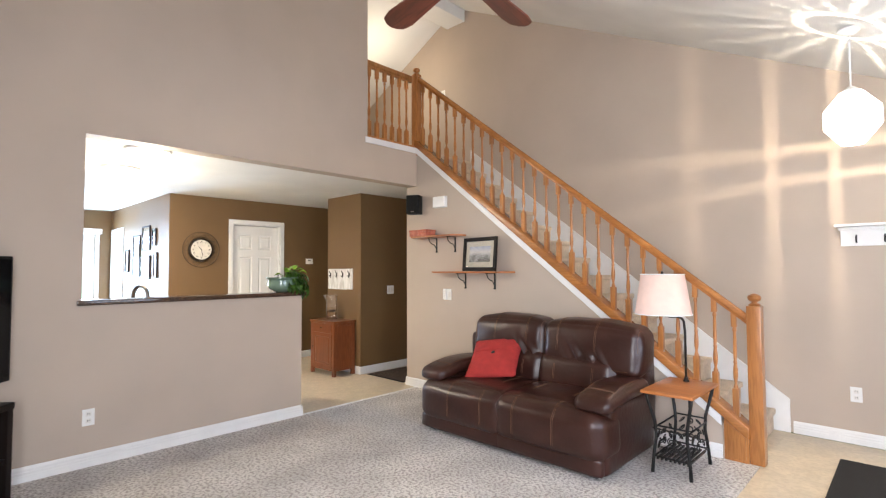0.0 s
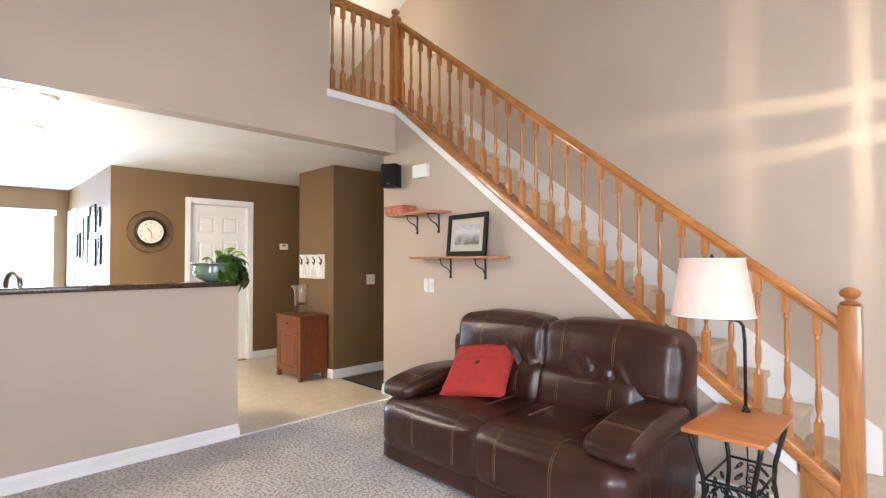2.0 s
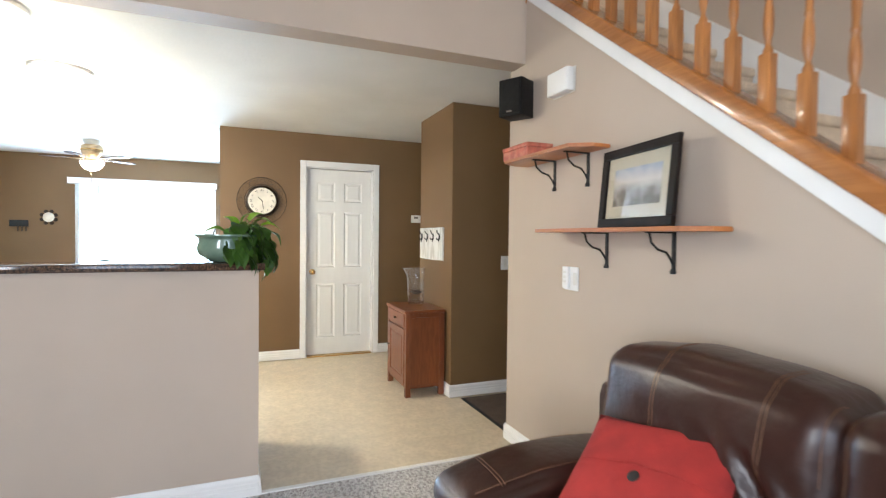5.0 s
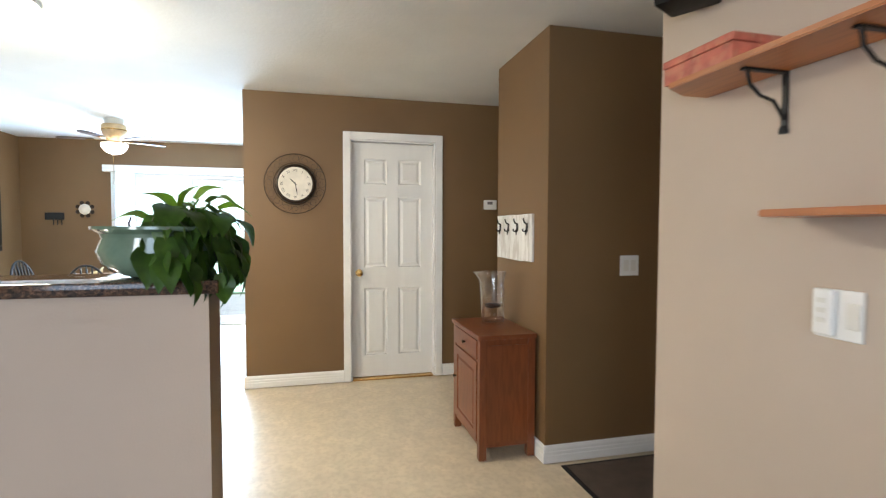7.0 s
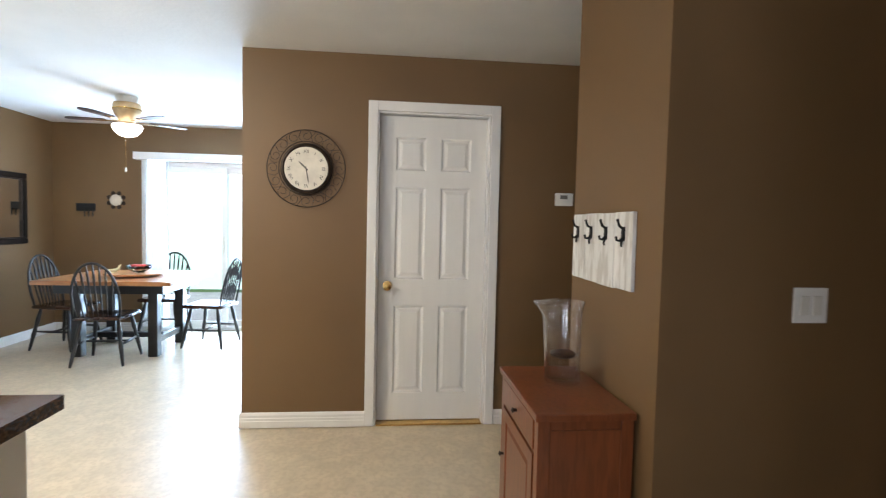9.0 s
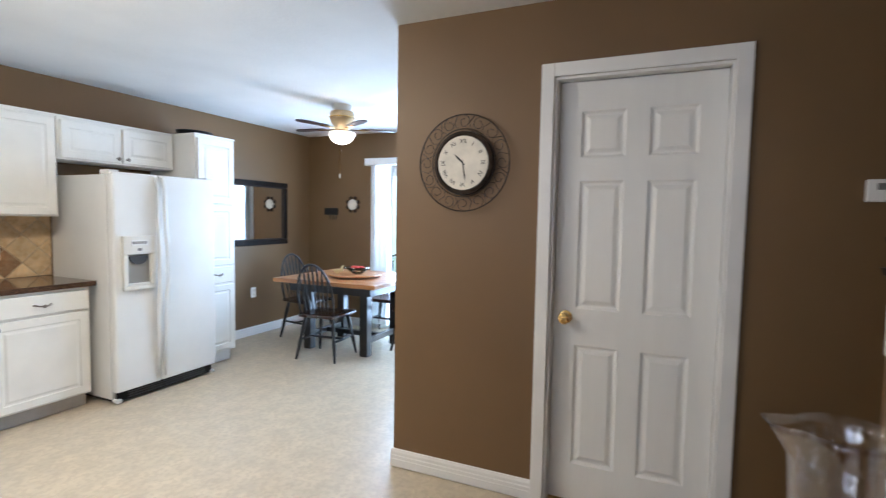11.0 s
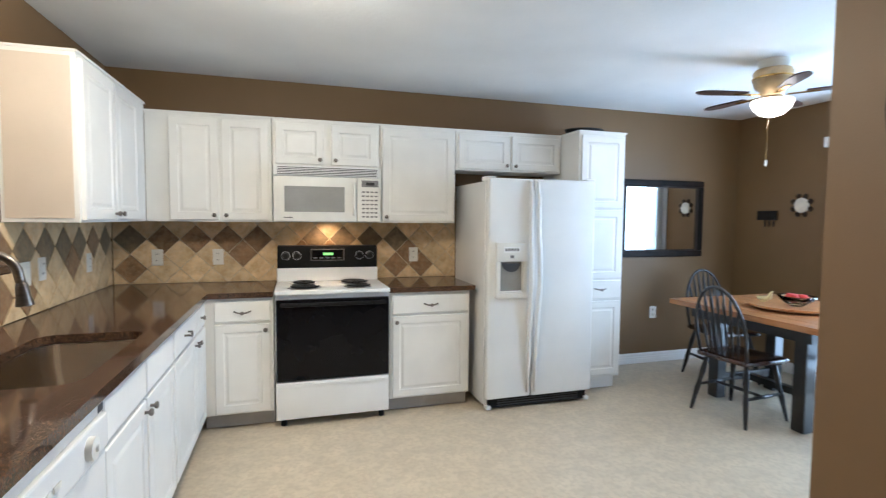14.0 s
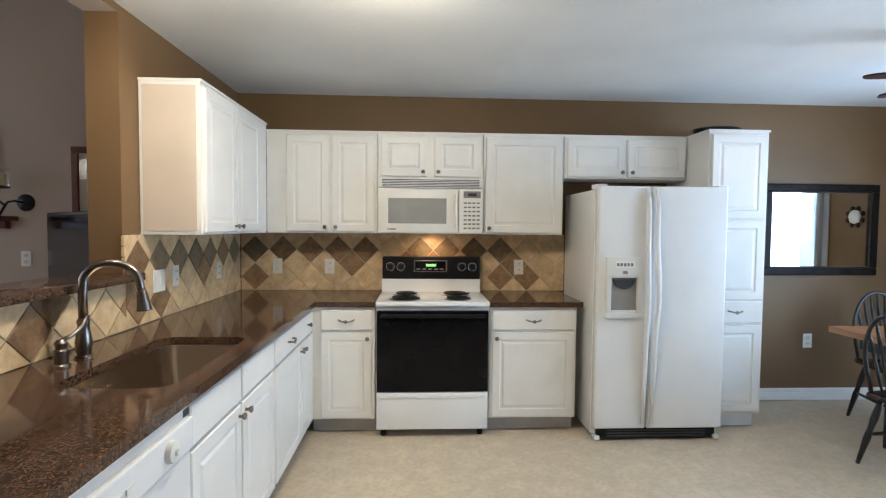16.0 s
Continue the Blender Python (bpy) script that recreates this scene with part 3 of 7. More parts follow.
def six_panel_door(name, label, m, w, h, knob_x, recess=0.062):
    """A moulded six-panel door in its casing. Local: opening from x=0 to w, facing -y, wall face at y=0."""
    d = thing(name, label, "door", m, kind="structure")
    casing(d, w, h)
    bm = bmesh.new()
    box(bm, 0, 0.012, 0.001, 0.115, 0, h)
    box(bm, w - 0.012, w, 0.001, 0.115, 0, h)
    box(bm, 0.012, w - 0.012, 0.001, 0.115, h - 0.012, h)
    part("jamb", bm, TRIM, d)
    bm = bmesh.new()
    W, Y = w - 0.03, recess
    x0 = 0.015
    box(bm, x0, x0 + W, Y + 0.012, Y + 0.036, 0.012, h - 0.016)
    st, mid = 0.105, 0.10
    rows = ((0.20, 0.80), (0.98, 1.60), (1.71, 1.93))
    k = h / 2.085
    xs = ((st, W / 2 - mid / 2), (W / 2 + mid / 2, W - st))
    # stiles and rails proud of the sunk panels
    for a, b in ((0, st), (W / 2 - mid / 2, W / 2 + mid / 2), (W - st, W)):
        box(bm, x0 + a, x0 + b, Y, Y + 0.012, 0.012, h - 0.016)
    zs = [0.012] + [z * k for r in rows for z in r] + [h - 0.016]
    for i in range(0, len(zs), 2):
        for a, b in xs:
            box(bm, x0 + a, x0 + b, Y, Y + 0.012, zs[i], zs[i + 1])
    for z0, z1 in rows:
        for a, b in xs:
            panel(bm, x0 + a, x0 + b, z0 * k, z1 * k, Y + 0.011, ((0, 0.011), (0.012, 0.001), (0.022, 0.001), (0.042, 0.009)))
    leaf = part("door_leaf", bm, DOORWHITE, d)
    bm = bmesh.new()
    lathe(bm, [(0.032, 0), (0.032, 0.006), (0.012, 0.010), (0.011, 0.030), (0.024, 0.040), (0.029, 0.052), (0.026, 0.064), (0.012, 0.070)], 20, pose(knob_x, Y, 0.935, 90))
    part("door_knob", bm, BRASS, leaf, "polished brass knob", smooth=40)
    for z in (0.25, 1.0, 1.8):
        part("hinge", B(w - 0.018 if knob_x < w / 2 else 0.010, w - 0.0125 if knob_x < w / 2 else 0.0155, Y - 0.002, Y + 0.004, z, z + 0.09, bevel=0.0015), DOORWHITE, leaf, "hinge painted over in white")
    return d


door_1 = six_panel_door("door_1", "closed white six-panel door with brass knob", pose(DX, D0, 0, 0, 0, 90), D1 - D0, DZ, 0.075)
door_2 = six_panel_door("door_2", "closed white panel door beside the patio door", pose(-9.88, GY, 0), 0.62, 2.05, 0.55, recess=0.03)
solid("trim_door_sill", B(DX - 0.10, DX + 0.004, D0 + 0.014, D1 - 0.014, -0.005, 0.008, bevel=0.003), BRASS, "narrow brass strip below the closet door", "threshold", "structure")


def window(name, label, m, w, h):
    """Local: opening x 0..w, z 0..h, facing -y (room side)."""
    ob = thing(name, label, "window", m, kind="structure")
    casing(ob, w, h)
    part("window_sill", B(-0.08, w + 0.08, -0.06, 0.10, -0.03, -0.001, bevel=0.006), TRIM, ob)
    bm = bmesh.new()
    for a in ((0, 0.05, 0, h), (w - 0.05, w, 0, h), (0.05, w - 0.05, 0, 0.05), (0.05, w - 0.05, h - 0.05, h), (w / 2 - 0.025, w / 2 + 0.025, 0.05, h - 0.05)):
        box(bm, a[0], a[1], 0.06, 0.11, a[2], a[3])
    part("window_frame", bm, TRIM, ob)
    for a, b in ((0.05, w / 2 - 0.025), (w / 2 + 0.025, w - 0.05)):
        p = part("pane", B(a, b, 0.082, 0.088, 0.05, h - 0.05), PANE, ob)
        p.visible_shadow = False


window("window_1", "wide white window in the living room", pose(XE, 2.7, 0.7, 0, 0, -90), 2.2, 1.5)
window("window_2", "white double window in the south wall", pose(1.4, YS, 0.75, 0, 0, 180), 1.6, 1.5)

# sliding patio door, valance and vertical vanes
sd = thing("door_3", "white sliding glass patio door flooded with daylight", "patio door", pose(XW, PY0, 0, 0, 0, 90), kind="structure")
W = PY1 - PY0
casing(sd, W, PZ)
bm = bmesh.new()
for a in ((0, 0.04, 0, PZ), (W - 0.04, W, 0, PZ), (0.04, W - 0.04, PZ - 0.05, PZ), (0.04, W - 0.04, 0, 0.035)):
    box(bm, a[0], a[1], 0.02, 0.12, a[2], a[3])
part("door_frame", bm, TRIM, sd)
for k, (a, b, y) in enumerate(((0.04, W / 2 + 0.03, 0.04), (W / 2 - 0.03, W - 0.04, 0.085))):
    bm = bmesh.new()
    for c in ((a, a + 0.06, 0.035, PZ - 0.05), (b - 0.06, b, 0.035, PZ - 0.05), (a + 0.06, b - 0.06, 0.035, 0.11), (a + 0.06, b - 0.06, PZ - 0.12, PZ - 0.05)):
        box(bm, c[0], c[1], y, y + 0.035, c[2], c[3])
    sash = part("sash", bm, TRIM, sd)
    g = part("pane", B(a + 0.06, b - 0.06, y + 0.014, y + 0.02, 0.11, PZ - 0.12), PANE, sash)
    g.visible_shadow = False
    if k == 0:
        part("door_handle", B(b - 0.045, b - 0.02, y - 0.03, y, 0.95, 1.15, bevel=0.006), ALMOND, sash)
bl = thing("vertical_blind", "white vertical vane blind drawn open under a valance", "blind", pose(XW, 0.44, 2.035, 0, 0, 90))
bm = B(0, 1.90, -0.11, -0.001, 0.0, 0.085, bevel=0.004)
part("valance", bm, TRIM, bl)
vane = B(-0.044, 0.044, -0.0012, 0.0012, -1.965, -0.005)
vme = mesh_of("vane", vane, BLIND)
for i in range(11):
    part("vane", vme, BLIND, bl, m=pose(0.11 + i * 0.023, -0.06, 0, 0, 0, 66 + 6 * math.sin(i * 2.1)))

# ---- staircase ----
st = thing("staircase", "carpeted straight staircase with honey oak balustrade and white stringer", "staircase", pose(-0.68, 4.35, 0))
RUN, RISE = 0.242, 0.19
for i in range(15):
    x1 = -0.08 - i * RUN
    bm = bmesh.new()
    z = RISE * (i + 1)
    box(bm, x1 - RUN - 0.01, x1 + 0.022, 0.12, 1.0, z - 0.05, z, bevel=0.018, seg=3)
    box(bm, x1 - RUN, x1, 0.12, 1.0, max(0, z - RISE), z - 0.045)
    part("step", bm, STAIRCARPET, st, smooth=50)


def slope_bar(name, y0, y1, x0, x1, lo, hi, mat, parent, label="", cut0=None, bevel=0.0):
    """A bar that follows the slope of the stairs; x in world, from lo to hi above the stringer line."""
    bm = bmesh.new()
    pts = [(x0 + 0.68, sline(x0) + lo), (x1 + 0.68, sline(x1) + lo), (x1 + 0.68, sline(x1) + hi), (x0 + 0.68, sline(x0) + hi)]
    extrude_poly(bm, pts, "y", y0 - 4.35, y1 - 4.35)
    if bevel:
        bmesh.ops.bevel(bm, geom=[e for e in bm.edges], offset=bevel, segments=3, affect="EDGES", profile=0.5)
    return part(name, bm, mat, parent, label, smooth=40 if bevel else None)


slope_bar("stringer_trim", 4.332, 4.352, -4.172, -0.90, 0.0, 0.075, TRIM, st, "white painted stringer trim")
slope_bar("shoe_rail", 4.318, 4.47, -4.19, -0.72, 0.075, 0.155, OAKRAIL, st, "honey oak shoe rail", bevel=0.008)
bm = bmesh.new()
RAIL = [(-0.022, 0.885), (0.022, 0.885), (0.024, 0.902), (0.032, 0.910), (0.033, 0.924), (0.029, 0.944), (0.018, 0.956), (0, 0.959), (-0.018, 0.956), (-0.029, 0.944), (-0.033, 0.924), (-0.032, 0.910), (-0.024, 0.902)]
ends = [[bm.verts.new((x + 0.68, 0.045 + y, sline(x) + z)) for y, z in RAIL] for x in (-4.19, -0.70)]
for i in range(len(RAIL)):
    i2 = (i + 1) % len(RAIL)
    bm.faces.new((ends[0][i], ends[0][i2], ends[1][i2], ends[1][i]))
bm.faces.new(ends[0])
bm.faces.new(ends[1])
bmesh.ops.recalc_face_normals(bm, faces=bm.faces)
part("handrail", bm, OAKRAIL, st, "polished honey oak handrail", smooth=40)


def baluster_mesh(h, base):
    """A turned spindle with a square block at foot and head; foot sunk by the slope."""
    bm = bmesh.new()
    q = 0.0205
    box(bm, -q, q, -q, q, -0.03, base, bevel=0.002)
    box(bm, -q * 0.9, q * 0.9, -q * 0.9, q * 0.9, h - 0.10, h + 0.025, bevel=0.002)
    m = h - 0.10 - base
    lathe(bm, [(0.0155, base - 0.005), (0.0165, base + 0.012), (0.010, base + 0.028), (0.009, base + 0.04), (0.0155, base + 0.075), (0.017, base + 0.11), (0.0145, base + 0.15), (0.0105, base + 0.178),
               (0.0135, base + 0.186), (0.0135, base + 0.194), (0.0105, base + 0.202), (0.0135, base + 0.27), (0.0125, base + m * 0.75), (0.0105, base + m - 0.035), (0.015, base + m - 0.028), (0.015, base + m - 0.018),
               (0.0115, base + m - 0.010), (0.0150, base + m + 0.006)], 10)
    return mesh_of("baluster", bm, OAK, smooth=35)


bal = baluster_mesh(0.74, 0.19)
NB = 26
for i in range(NB):
    x = -0.813 - i * (3.305 / (NB - 1))
    part("baluster", bal, OAK, st, m=pose(x + 0.68, 0.045, sline(x) + 0.152))


def newel_mesh(h, q):
    bm = bmesh.new()
    box(bm, -q, q, -q, q, 0, h, bevel=0.006)
    lathe(bm, [(q * 0.75, h - 0.002), (q * 0.95, h + 0.008), (q * 0.7, h + 0.016), (q * 0.42, h + 0.022), (q * 0.42, h + 0.028), (q * 0.86, h + 0.042), (q * 0.98, h + 0.058), (q * 0.86, h + 0.074), (q * 0.4, h + 0.086), (0.001, h + 0.09)], 18)
    return mesh_of("newel_post", bm, OAK, smooth=35)


part("newel_post", newel_mesh(1.125, 0.046), OAK, st, "square oak newel post with ball finial", m=pose(0, 0.045, 0.0))
part("newel_post", newel_mesh(1.02, 0.044), OAK, st, "square oak newel post with ball finial", m=pose(-4.215 + 0.68, 0.035, 2.78))
# oak end panel at the foot
bm = bmesh.new()
extrude_poly(bm, [(-0.205, 0.001), (-0.047, 0.001), (-0.047, sline(-0.727) + 0.085), (-0.205, sline(-0.885) + 0.085)], "y", -0.012, 0.06)
part("end_panel", bm, OAK, st, "honey oak end panel")
bm = bmesh.new()
extrude_poly(bm, [(-0.185, 0.02), (-0.066, 0.02), (-0.066, sline(-0.746) + 0.06), (-0.185, sline(-0.865) + 0.06)], "y", -0.018, -0.0125)
part("panel_field", bm, OAK, st)
# skirt board on the back wall
bm = bmesh.new()


def skirt(x):
    return 0.19 + 0.775 * (-0.75 - x) + 0.175


extrude_poly(bm, [(0.04, 0.10), (0.04, skirt(-0.64)), (-3.50, skirt(-4.18)), (-3.50, skirt(-4.18) - 0.42), (-0.2, 0.0), (0.04, 0.0)], "y", 1.012, 1.0295)
part("skirt_board", bm, TRIM, st, "white skirt board along the wall")
# landing guard
lg = thing("landing_guard", "honey oak guard rail of the landing on white trim", "railing", pose(HX, 3.6, 2.81))
part("trim_board", B(-0.135, 0.012, -0.03, 0.76, -0.002, 0.062, bevel=0.003), TRIM, lg, "white painted trim board")
part("shoe_rail", B(-0.09, 0.01, 0.0, 0.705, 0.062, 0.085, bevel=0.005), OAK, lg)
bm = bmesh.new()
box(bm, -0.068, -0.012, 0.0, 0.70, 0.885, 0.945, bevel=0.014, seg=3)
box(bm, -0.06, -0.02, 0.0, 0.70, 0.865, 0.89, bevel=0.004)
part("handrail", bm, OAK, lg, smooth=40)
bal2 = baluster_mesh(0.775, 0.17)
for i in range(6):
    part("baluster", bal2, OAK, lg, m=pose(-0.04, 0.05 + i * 0.113, 0.09))

# ---- living room ----
# loveseat
SX, SY = -3.065, 3.275
sofa = thing("loveseat", "dark brown leather reclining loveseat with tan stitching on the carpet", "sofa", pose(SX, SY, 0))
SW = 1.77
bm = bmesh.new()
cushion(bm, 0.03, SW - 0.03, 0.06, 0.90, 0.03, 0.30, r=0.03, puff=0.0, n=8)
part("base", bm, LEATHER, sofa, smooth=180)
bm = bmesh.new()
cushion(bm, 0.04, SW - 0.04, 0.70, 0.98, 0.10, 0.80, r=0.06, puff=0.01, n=8)
part("back_frame", bm, LEATHER, sofa, smooth=180)


def seam(name, pts, parent, r=0.0015):
    part(name, tube(bmesh.new(), pts, r, 5), THREAD, parent, "tan stitched seam", smooth=180)


def stitched(bm, starts, aim, parent, lift=0.0008):
    """A seam laid on a padded shape: each start looks towards its aim, and the thread lies where it meets the leather."""
    tree = BVHTree.FromBMesh(bm)
    pts = []
    for p, q in zip(starts, aim):
        p, q = Vector(p), Vector(q)
        hit = tree.ray_cast(p, (q - p).normalized(), 2.0)
        if hit[0] is not None:
            pts.append(tuple(hit[0] + hit[1] * lift))
    if len(pts) > 2:
        seam("seam", pts, parent)


def sweep(x, cy, cz, a0, a1, n=14, r=0.6):
    """Points on an arc in the plane x, from angle a0 to a1 (0 faces the front, 90 is up)."""
    return [(x, cy - r * math.cos(radians(a0 + (a1 - a0) * i / n)), cz + r * math.sin(radians(a0 + (a1 - a0) * i / n))) for i in range(n + 1)]


for k, (a, b) in enumerate(((0.24, SW / 2 - 0.003), (SW / 2 + 0.003, SW - 0.24))):
    seat = bmesh.new()
    cushion(seat, a - 0.03 * k, b + 0.03 * (1 - k), 0.06, 0.76, 0.23, 0.452, r=0.07, puff=0.022, n=18, wrinkle=0.005, seed=k * 3.1, freq=4)
    pad = bmesh.new()
    x0, x1 = a - (0.21, 0.05)[k], b + (0.05, 0.21)[k]
    cushion(pad, x0, x1, 0.0, 0.34, 0.10, 0.440, r=0.10, puff=0.016, n=18, wrinkle=0.005, seed=k * 5 + 1, freq=4)
    lower = bmesh.new()
    cushion(lower, x0 + 0.015 * (k == 0), x1 - 0.015 * (k == 1), 0.022, 0.20, 0.03, 0.16, r=0.03, puff=0.004, n=10, wrinkle=0.003, seed=k + 2)
    lum = bmesh.new()
    cushion(lum, a - 0.02, b + 0.02, 0.575, 0.80, 0.41, 0.70, r=0.075, puff=0.02, n=16, wrinkle=0.006, seed=k * 2 + 7, freq=5)
    for v in lum.verts:
        v.co.y += (v.co.z - 0.45) * 0.22
    back = bmesh.new()
    bx0, bx1 = a - 0.12 * (k == 0), b + 0.20 * (k == 1)
    cushion(back, bx0, bx1, 0.635, 0.93, 0.585, 0.965, r=0.07, puff=0.026, n=36, wrinkle=0.007, seed=k * 4 + 11, freq=5)
    mx = (a + b) / 2
    for v in back.verts:
        # drawn-in creases round the low middle of the panel
        d = math.hypot((v.co.x - mx - 0.10 + 0.5 * (v.co.z - 0.70)) / 0.15, (v.co.z - 0.70) / 0.085)
        if v.co.y < 0.70:
            v.co.y += 0.026 * math.exp(-d * d) * (0.35 + math.sin((v.co.x - mx) * 62 + v.co.z * 40))
        v.co.y += (v.co.z - 0.62) * 0.14
        v.co.z -= 0.05 * max(0.0, abs((v.co.x - mx) / (b - a)) - 0.25)
    for f in (0.24, 0.77):
        for dx in (-0.006, 0.006):
            xs = a + (b - a) * f + dx
            arc = sweep(xs, 0.17, 0.27, -25, 100)
            stitched(pad, arc, [(xs, 0.17, 0.27)] * len(arc), sofa)
            arc = sweep(xs, 0.80, 0.79, -22, 100)
            stitched(back, arc, [(xs, 0.80, 0.79)] * len(arc), sofa)
            ys = [0.30 + 0.03 * i for i in range(11)]
            stitched(seat, [(xs, y, 0.8) for y in ys], [(xs, y, 0.3) for y in ys], sofa)
            zs = [0.50 + 0.02 * i for i in range(7)]
            stitched(lum, [(xs, 0.2, z) for z in zs], [(xs, 0.8, z) for z in zs], sofa)
    xs = [bx0 + 0.03 + (bx1 - bx0 - 0.06) * i / 14 for i in range(15)]
    stitched(back, [(x, 0.2, 0.618) for x in xs], [(x, 0.8, 0.618) for x in xs], sofa)
    for ex in (bx0 + 0.022, bx1 - 0.022):
        arc = sweep(ex, 0.80, 0.79, -14, 80)
        stitched(back, arc, [(ex, 0.80, 0.79)] * len(arc), sofa)
    for nme, m in (("seat_cushion", seat), ("footrest_panel", pad), ("kick_panel", lower), ("lumbar_cushion", lum), ("back_cushion", back)):
        part(nme, m, LEATHER, sofa, smooth=180)
for k, (a, b) in enumerate(((0.01, 0.25), (SW - 0.25, SW - 0.01))):
    bm = bmesh.new()
    cushion(bm, a + 0.02, b - 0.02, 0.16, 0.90, 0.03, 0.48, r=0.035, puff=0.004, n=12, wrinkle=0.004, seed=k)
    part("arm", bm, LEATHER, sofa, smooth=180)
    bm = bmesh.new()
    cushion(bm, a - 0.014, b + 0.016, 0.055, 0.74, 0.470, 0.582, r=0.05, puff=0.014, n=18, wrinkle=0.005, seed=k * 2 + 20, freq=5)
    for v in bm.verts:
        v.co.z -= 0.05 * max(0.0, 0.34 - v.co.y) / 0.30
    for dy in (0.20, 0.212):
        xs = [a + 0.012 + (b - a - 0.024) * i / 10 for i in range(11)]
        stitched(bm, [(x, dy, 0.9) for x in xs], [(x, dy, 0.5) for x in xs], sofa)
    for ex in (a + 0.02, b - 0.02):
        ys = [0.11 + 0.05 * i for i in range(11)]
        stitched(bm, [(ex, y, 0.9) for y in ys], [(ex, y, 0.5) for y in ys], sofa)
    part("arm_pad", bm, LEATHER, sofa, smooth=180)
    for y in (0.12, 0.86):
        part("foot", B(a + 0.08, a + 0.14, y - 0.02, y + 0.03, 0.0, 0.05, bevel=0.004), BLACK, sofa)
part("recline_lever", tube(bmesh.new(), [(-0.004, 0.30, 0.27), (-0.03, 0.28, 0.26), (-0.035, 0.20, 0.25)], 0.009, 8), BLACK, sofa, "black recline lever", smooth=40)

# red pillow, lying back in the corner of the loveseat
_r = Vector((0.948, 0.28, 0.13)).normalized()
_u = Vector((-0.40, 0.72, 0.57))
_u = (_u - _u.dot(_r) * _r).normalized()
_f = _u.cross(_r)
_o = Vector((-2.555, 3.76, 0.615)) - 0.24 * _u
pillow_pose = Matrix(((_r.x, _f.x, _u.x, _o.x), (_r.y, _f.y, _u.y, _o.y), (_r.z, _f.z, _u.z, _o.z), (0, 0, 0, 1)))
pl = thing("throw_pillow", "red cotton throw pillow with a dark button on the loveseat", "pillow", pillow_pose)
bm = bmesh.new()
bmesh.ops.create_grid(bm, x_segments=18, y_segments=18, size=1.0)
top = list(bm.verts)
S = 0.24
geo = bmesh.ops.duplicate(bm, geom=bm.verts[:] + bm.edges[:] + bm.faces[:])
bot = [g for g in geo["geom"] if isinstance(g, bmesh.types.BMVert)]
for side, vs in ((1, top), (-1, bot)):
    for v in vs:
        u, w = v.co.x, v.co.y
        th = 0.062 * max(0.0, (1 - u * u) * (1 - w * w)) ** 0.42
        dent = 0.014 * math.exp(-((u * u + (w - 0.08) ** 2) / 0.012)) if side > 0 else 0
        pin = 1 - 0.05 * (1 - u * u) * w * w - 0.05 * (1 - w * w) * u * u
        wr = 0.006 * noise.noise(Vector((u * 3, w * 3, side * 2.0)))
        v.co = Vector((u * S * pin, -side * (th - dent + wr * (1 - u * u) * (1 - w * w)), S + w * S * pin))
bmesh.ops.remove_doubles(bm, verts=bm.verts, dist=0.0008)
part("cover", bm, RED, pl, smooth=180)
part("button", lathe(bmesh.new(), [(0.004, 0), (0.016, 0.002), (0.018, 0.006), (0.012, 0.010), (0.002, 0.009)], 16, pose(0, -0.05, S + 0.015, 90)), INK, pl, "dark round button", smooth=60)
part("flap_seam", tube(bmesh.new(), [(u * S * 0.93, -0.004 - 0.061 * max(0, 1 - u * u) ** 0.42, S + 0.035 + 0.012 * math.cos(u * 1.4)) for u in [i / 8 - 1 for i in range(17)]], 0.0022, 5), RED, pl, smooth=180)

# side table with sewing-machine iron legs
tb = thing("side_table", "small side table with orange wooden top and ornate black iron legs", "side table", pose(-1.06, 3.955, 0))
part("tabletop", B(-0.17, 0.17, -0.285, 0.285, 0.545, 0.567, bevel=0.006), PINE, tb, "orange varnished wooden top", smooth=40)
for sx in (-1, 1):
    for sy in (-1, 1):
        pts = [(sx * 0.125, sy * 0.205, 0), (sx * 0.118, sy * 0.20, 0.10), (sx * 0.10, sy * 0.19, 0.25), (sx * 0.105, sy * 0.195, 0.34), (sx * 0.14, sy * 0.23, 0.50), (sx * 0.145, sy * 0.235, 0.545)]
        part("leg", tube(bmesh.new(), pts, [0.013, 0.011, 0.011, 0.011, 0.011, 0.012], 8), IRON, tb, smooth=180)
for sy in (-1, 1):
    bm = bmesh.new()
    y = sy * 0.195
    for cx in (-0.055, 0.0, 0.055):
        for cz, r, ph in ((0.16, 0.030, 0), (0.225, 0.026, 2), (0.285, 0.022, 4)):
            tube(bm, [(cx + r * (1 - t / 26) * math.cos(t * 0.5 + ph + cx * 20), y, cz + r * (1 - t / 26) * math.sin(t * 0.5 + ph)) for t in range(17)], 0.0042, 6)
    tube(bm, [(-0.115, y, 0.11), (0.115, y, 0.11)], 0.006, 6)
    tube(bm, [(-0.10, y, 0.32), (0.10, y, 0.32)], 0.006, 6)
    part("scroll_panel", bm, IRON, tb, "scrolled iron end panel", smooth=180)
for sx in (-1, 1):
    bm = bmesh.new()
    x = sx * 0.112
    for cy in (-0.11, 0.0, 0.11):
        for cz, r, ph in ((0.17, 0.034, 1), (0.245, 0.028, 3)):
            tube(bm, [(x, cy + r * (1 - t / 26) * math.cos(t * 0.5 + ph + cy * 20), cz + r * (1 - t / 26) * math.sin(t * 0.5 + ph)) for t in range(17)], 0.0042, 6)
    tube(bm, [(x, -0.19, 0.11), (x, 0.19, 0.11)], 0.006, 6)
    tube(bm, [(x, -0.19, 0.30), (x, 0.19, 0.30)], 0.006, 6)
    part("scroll_panel", bm, IRON, tb, smooth=180)
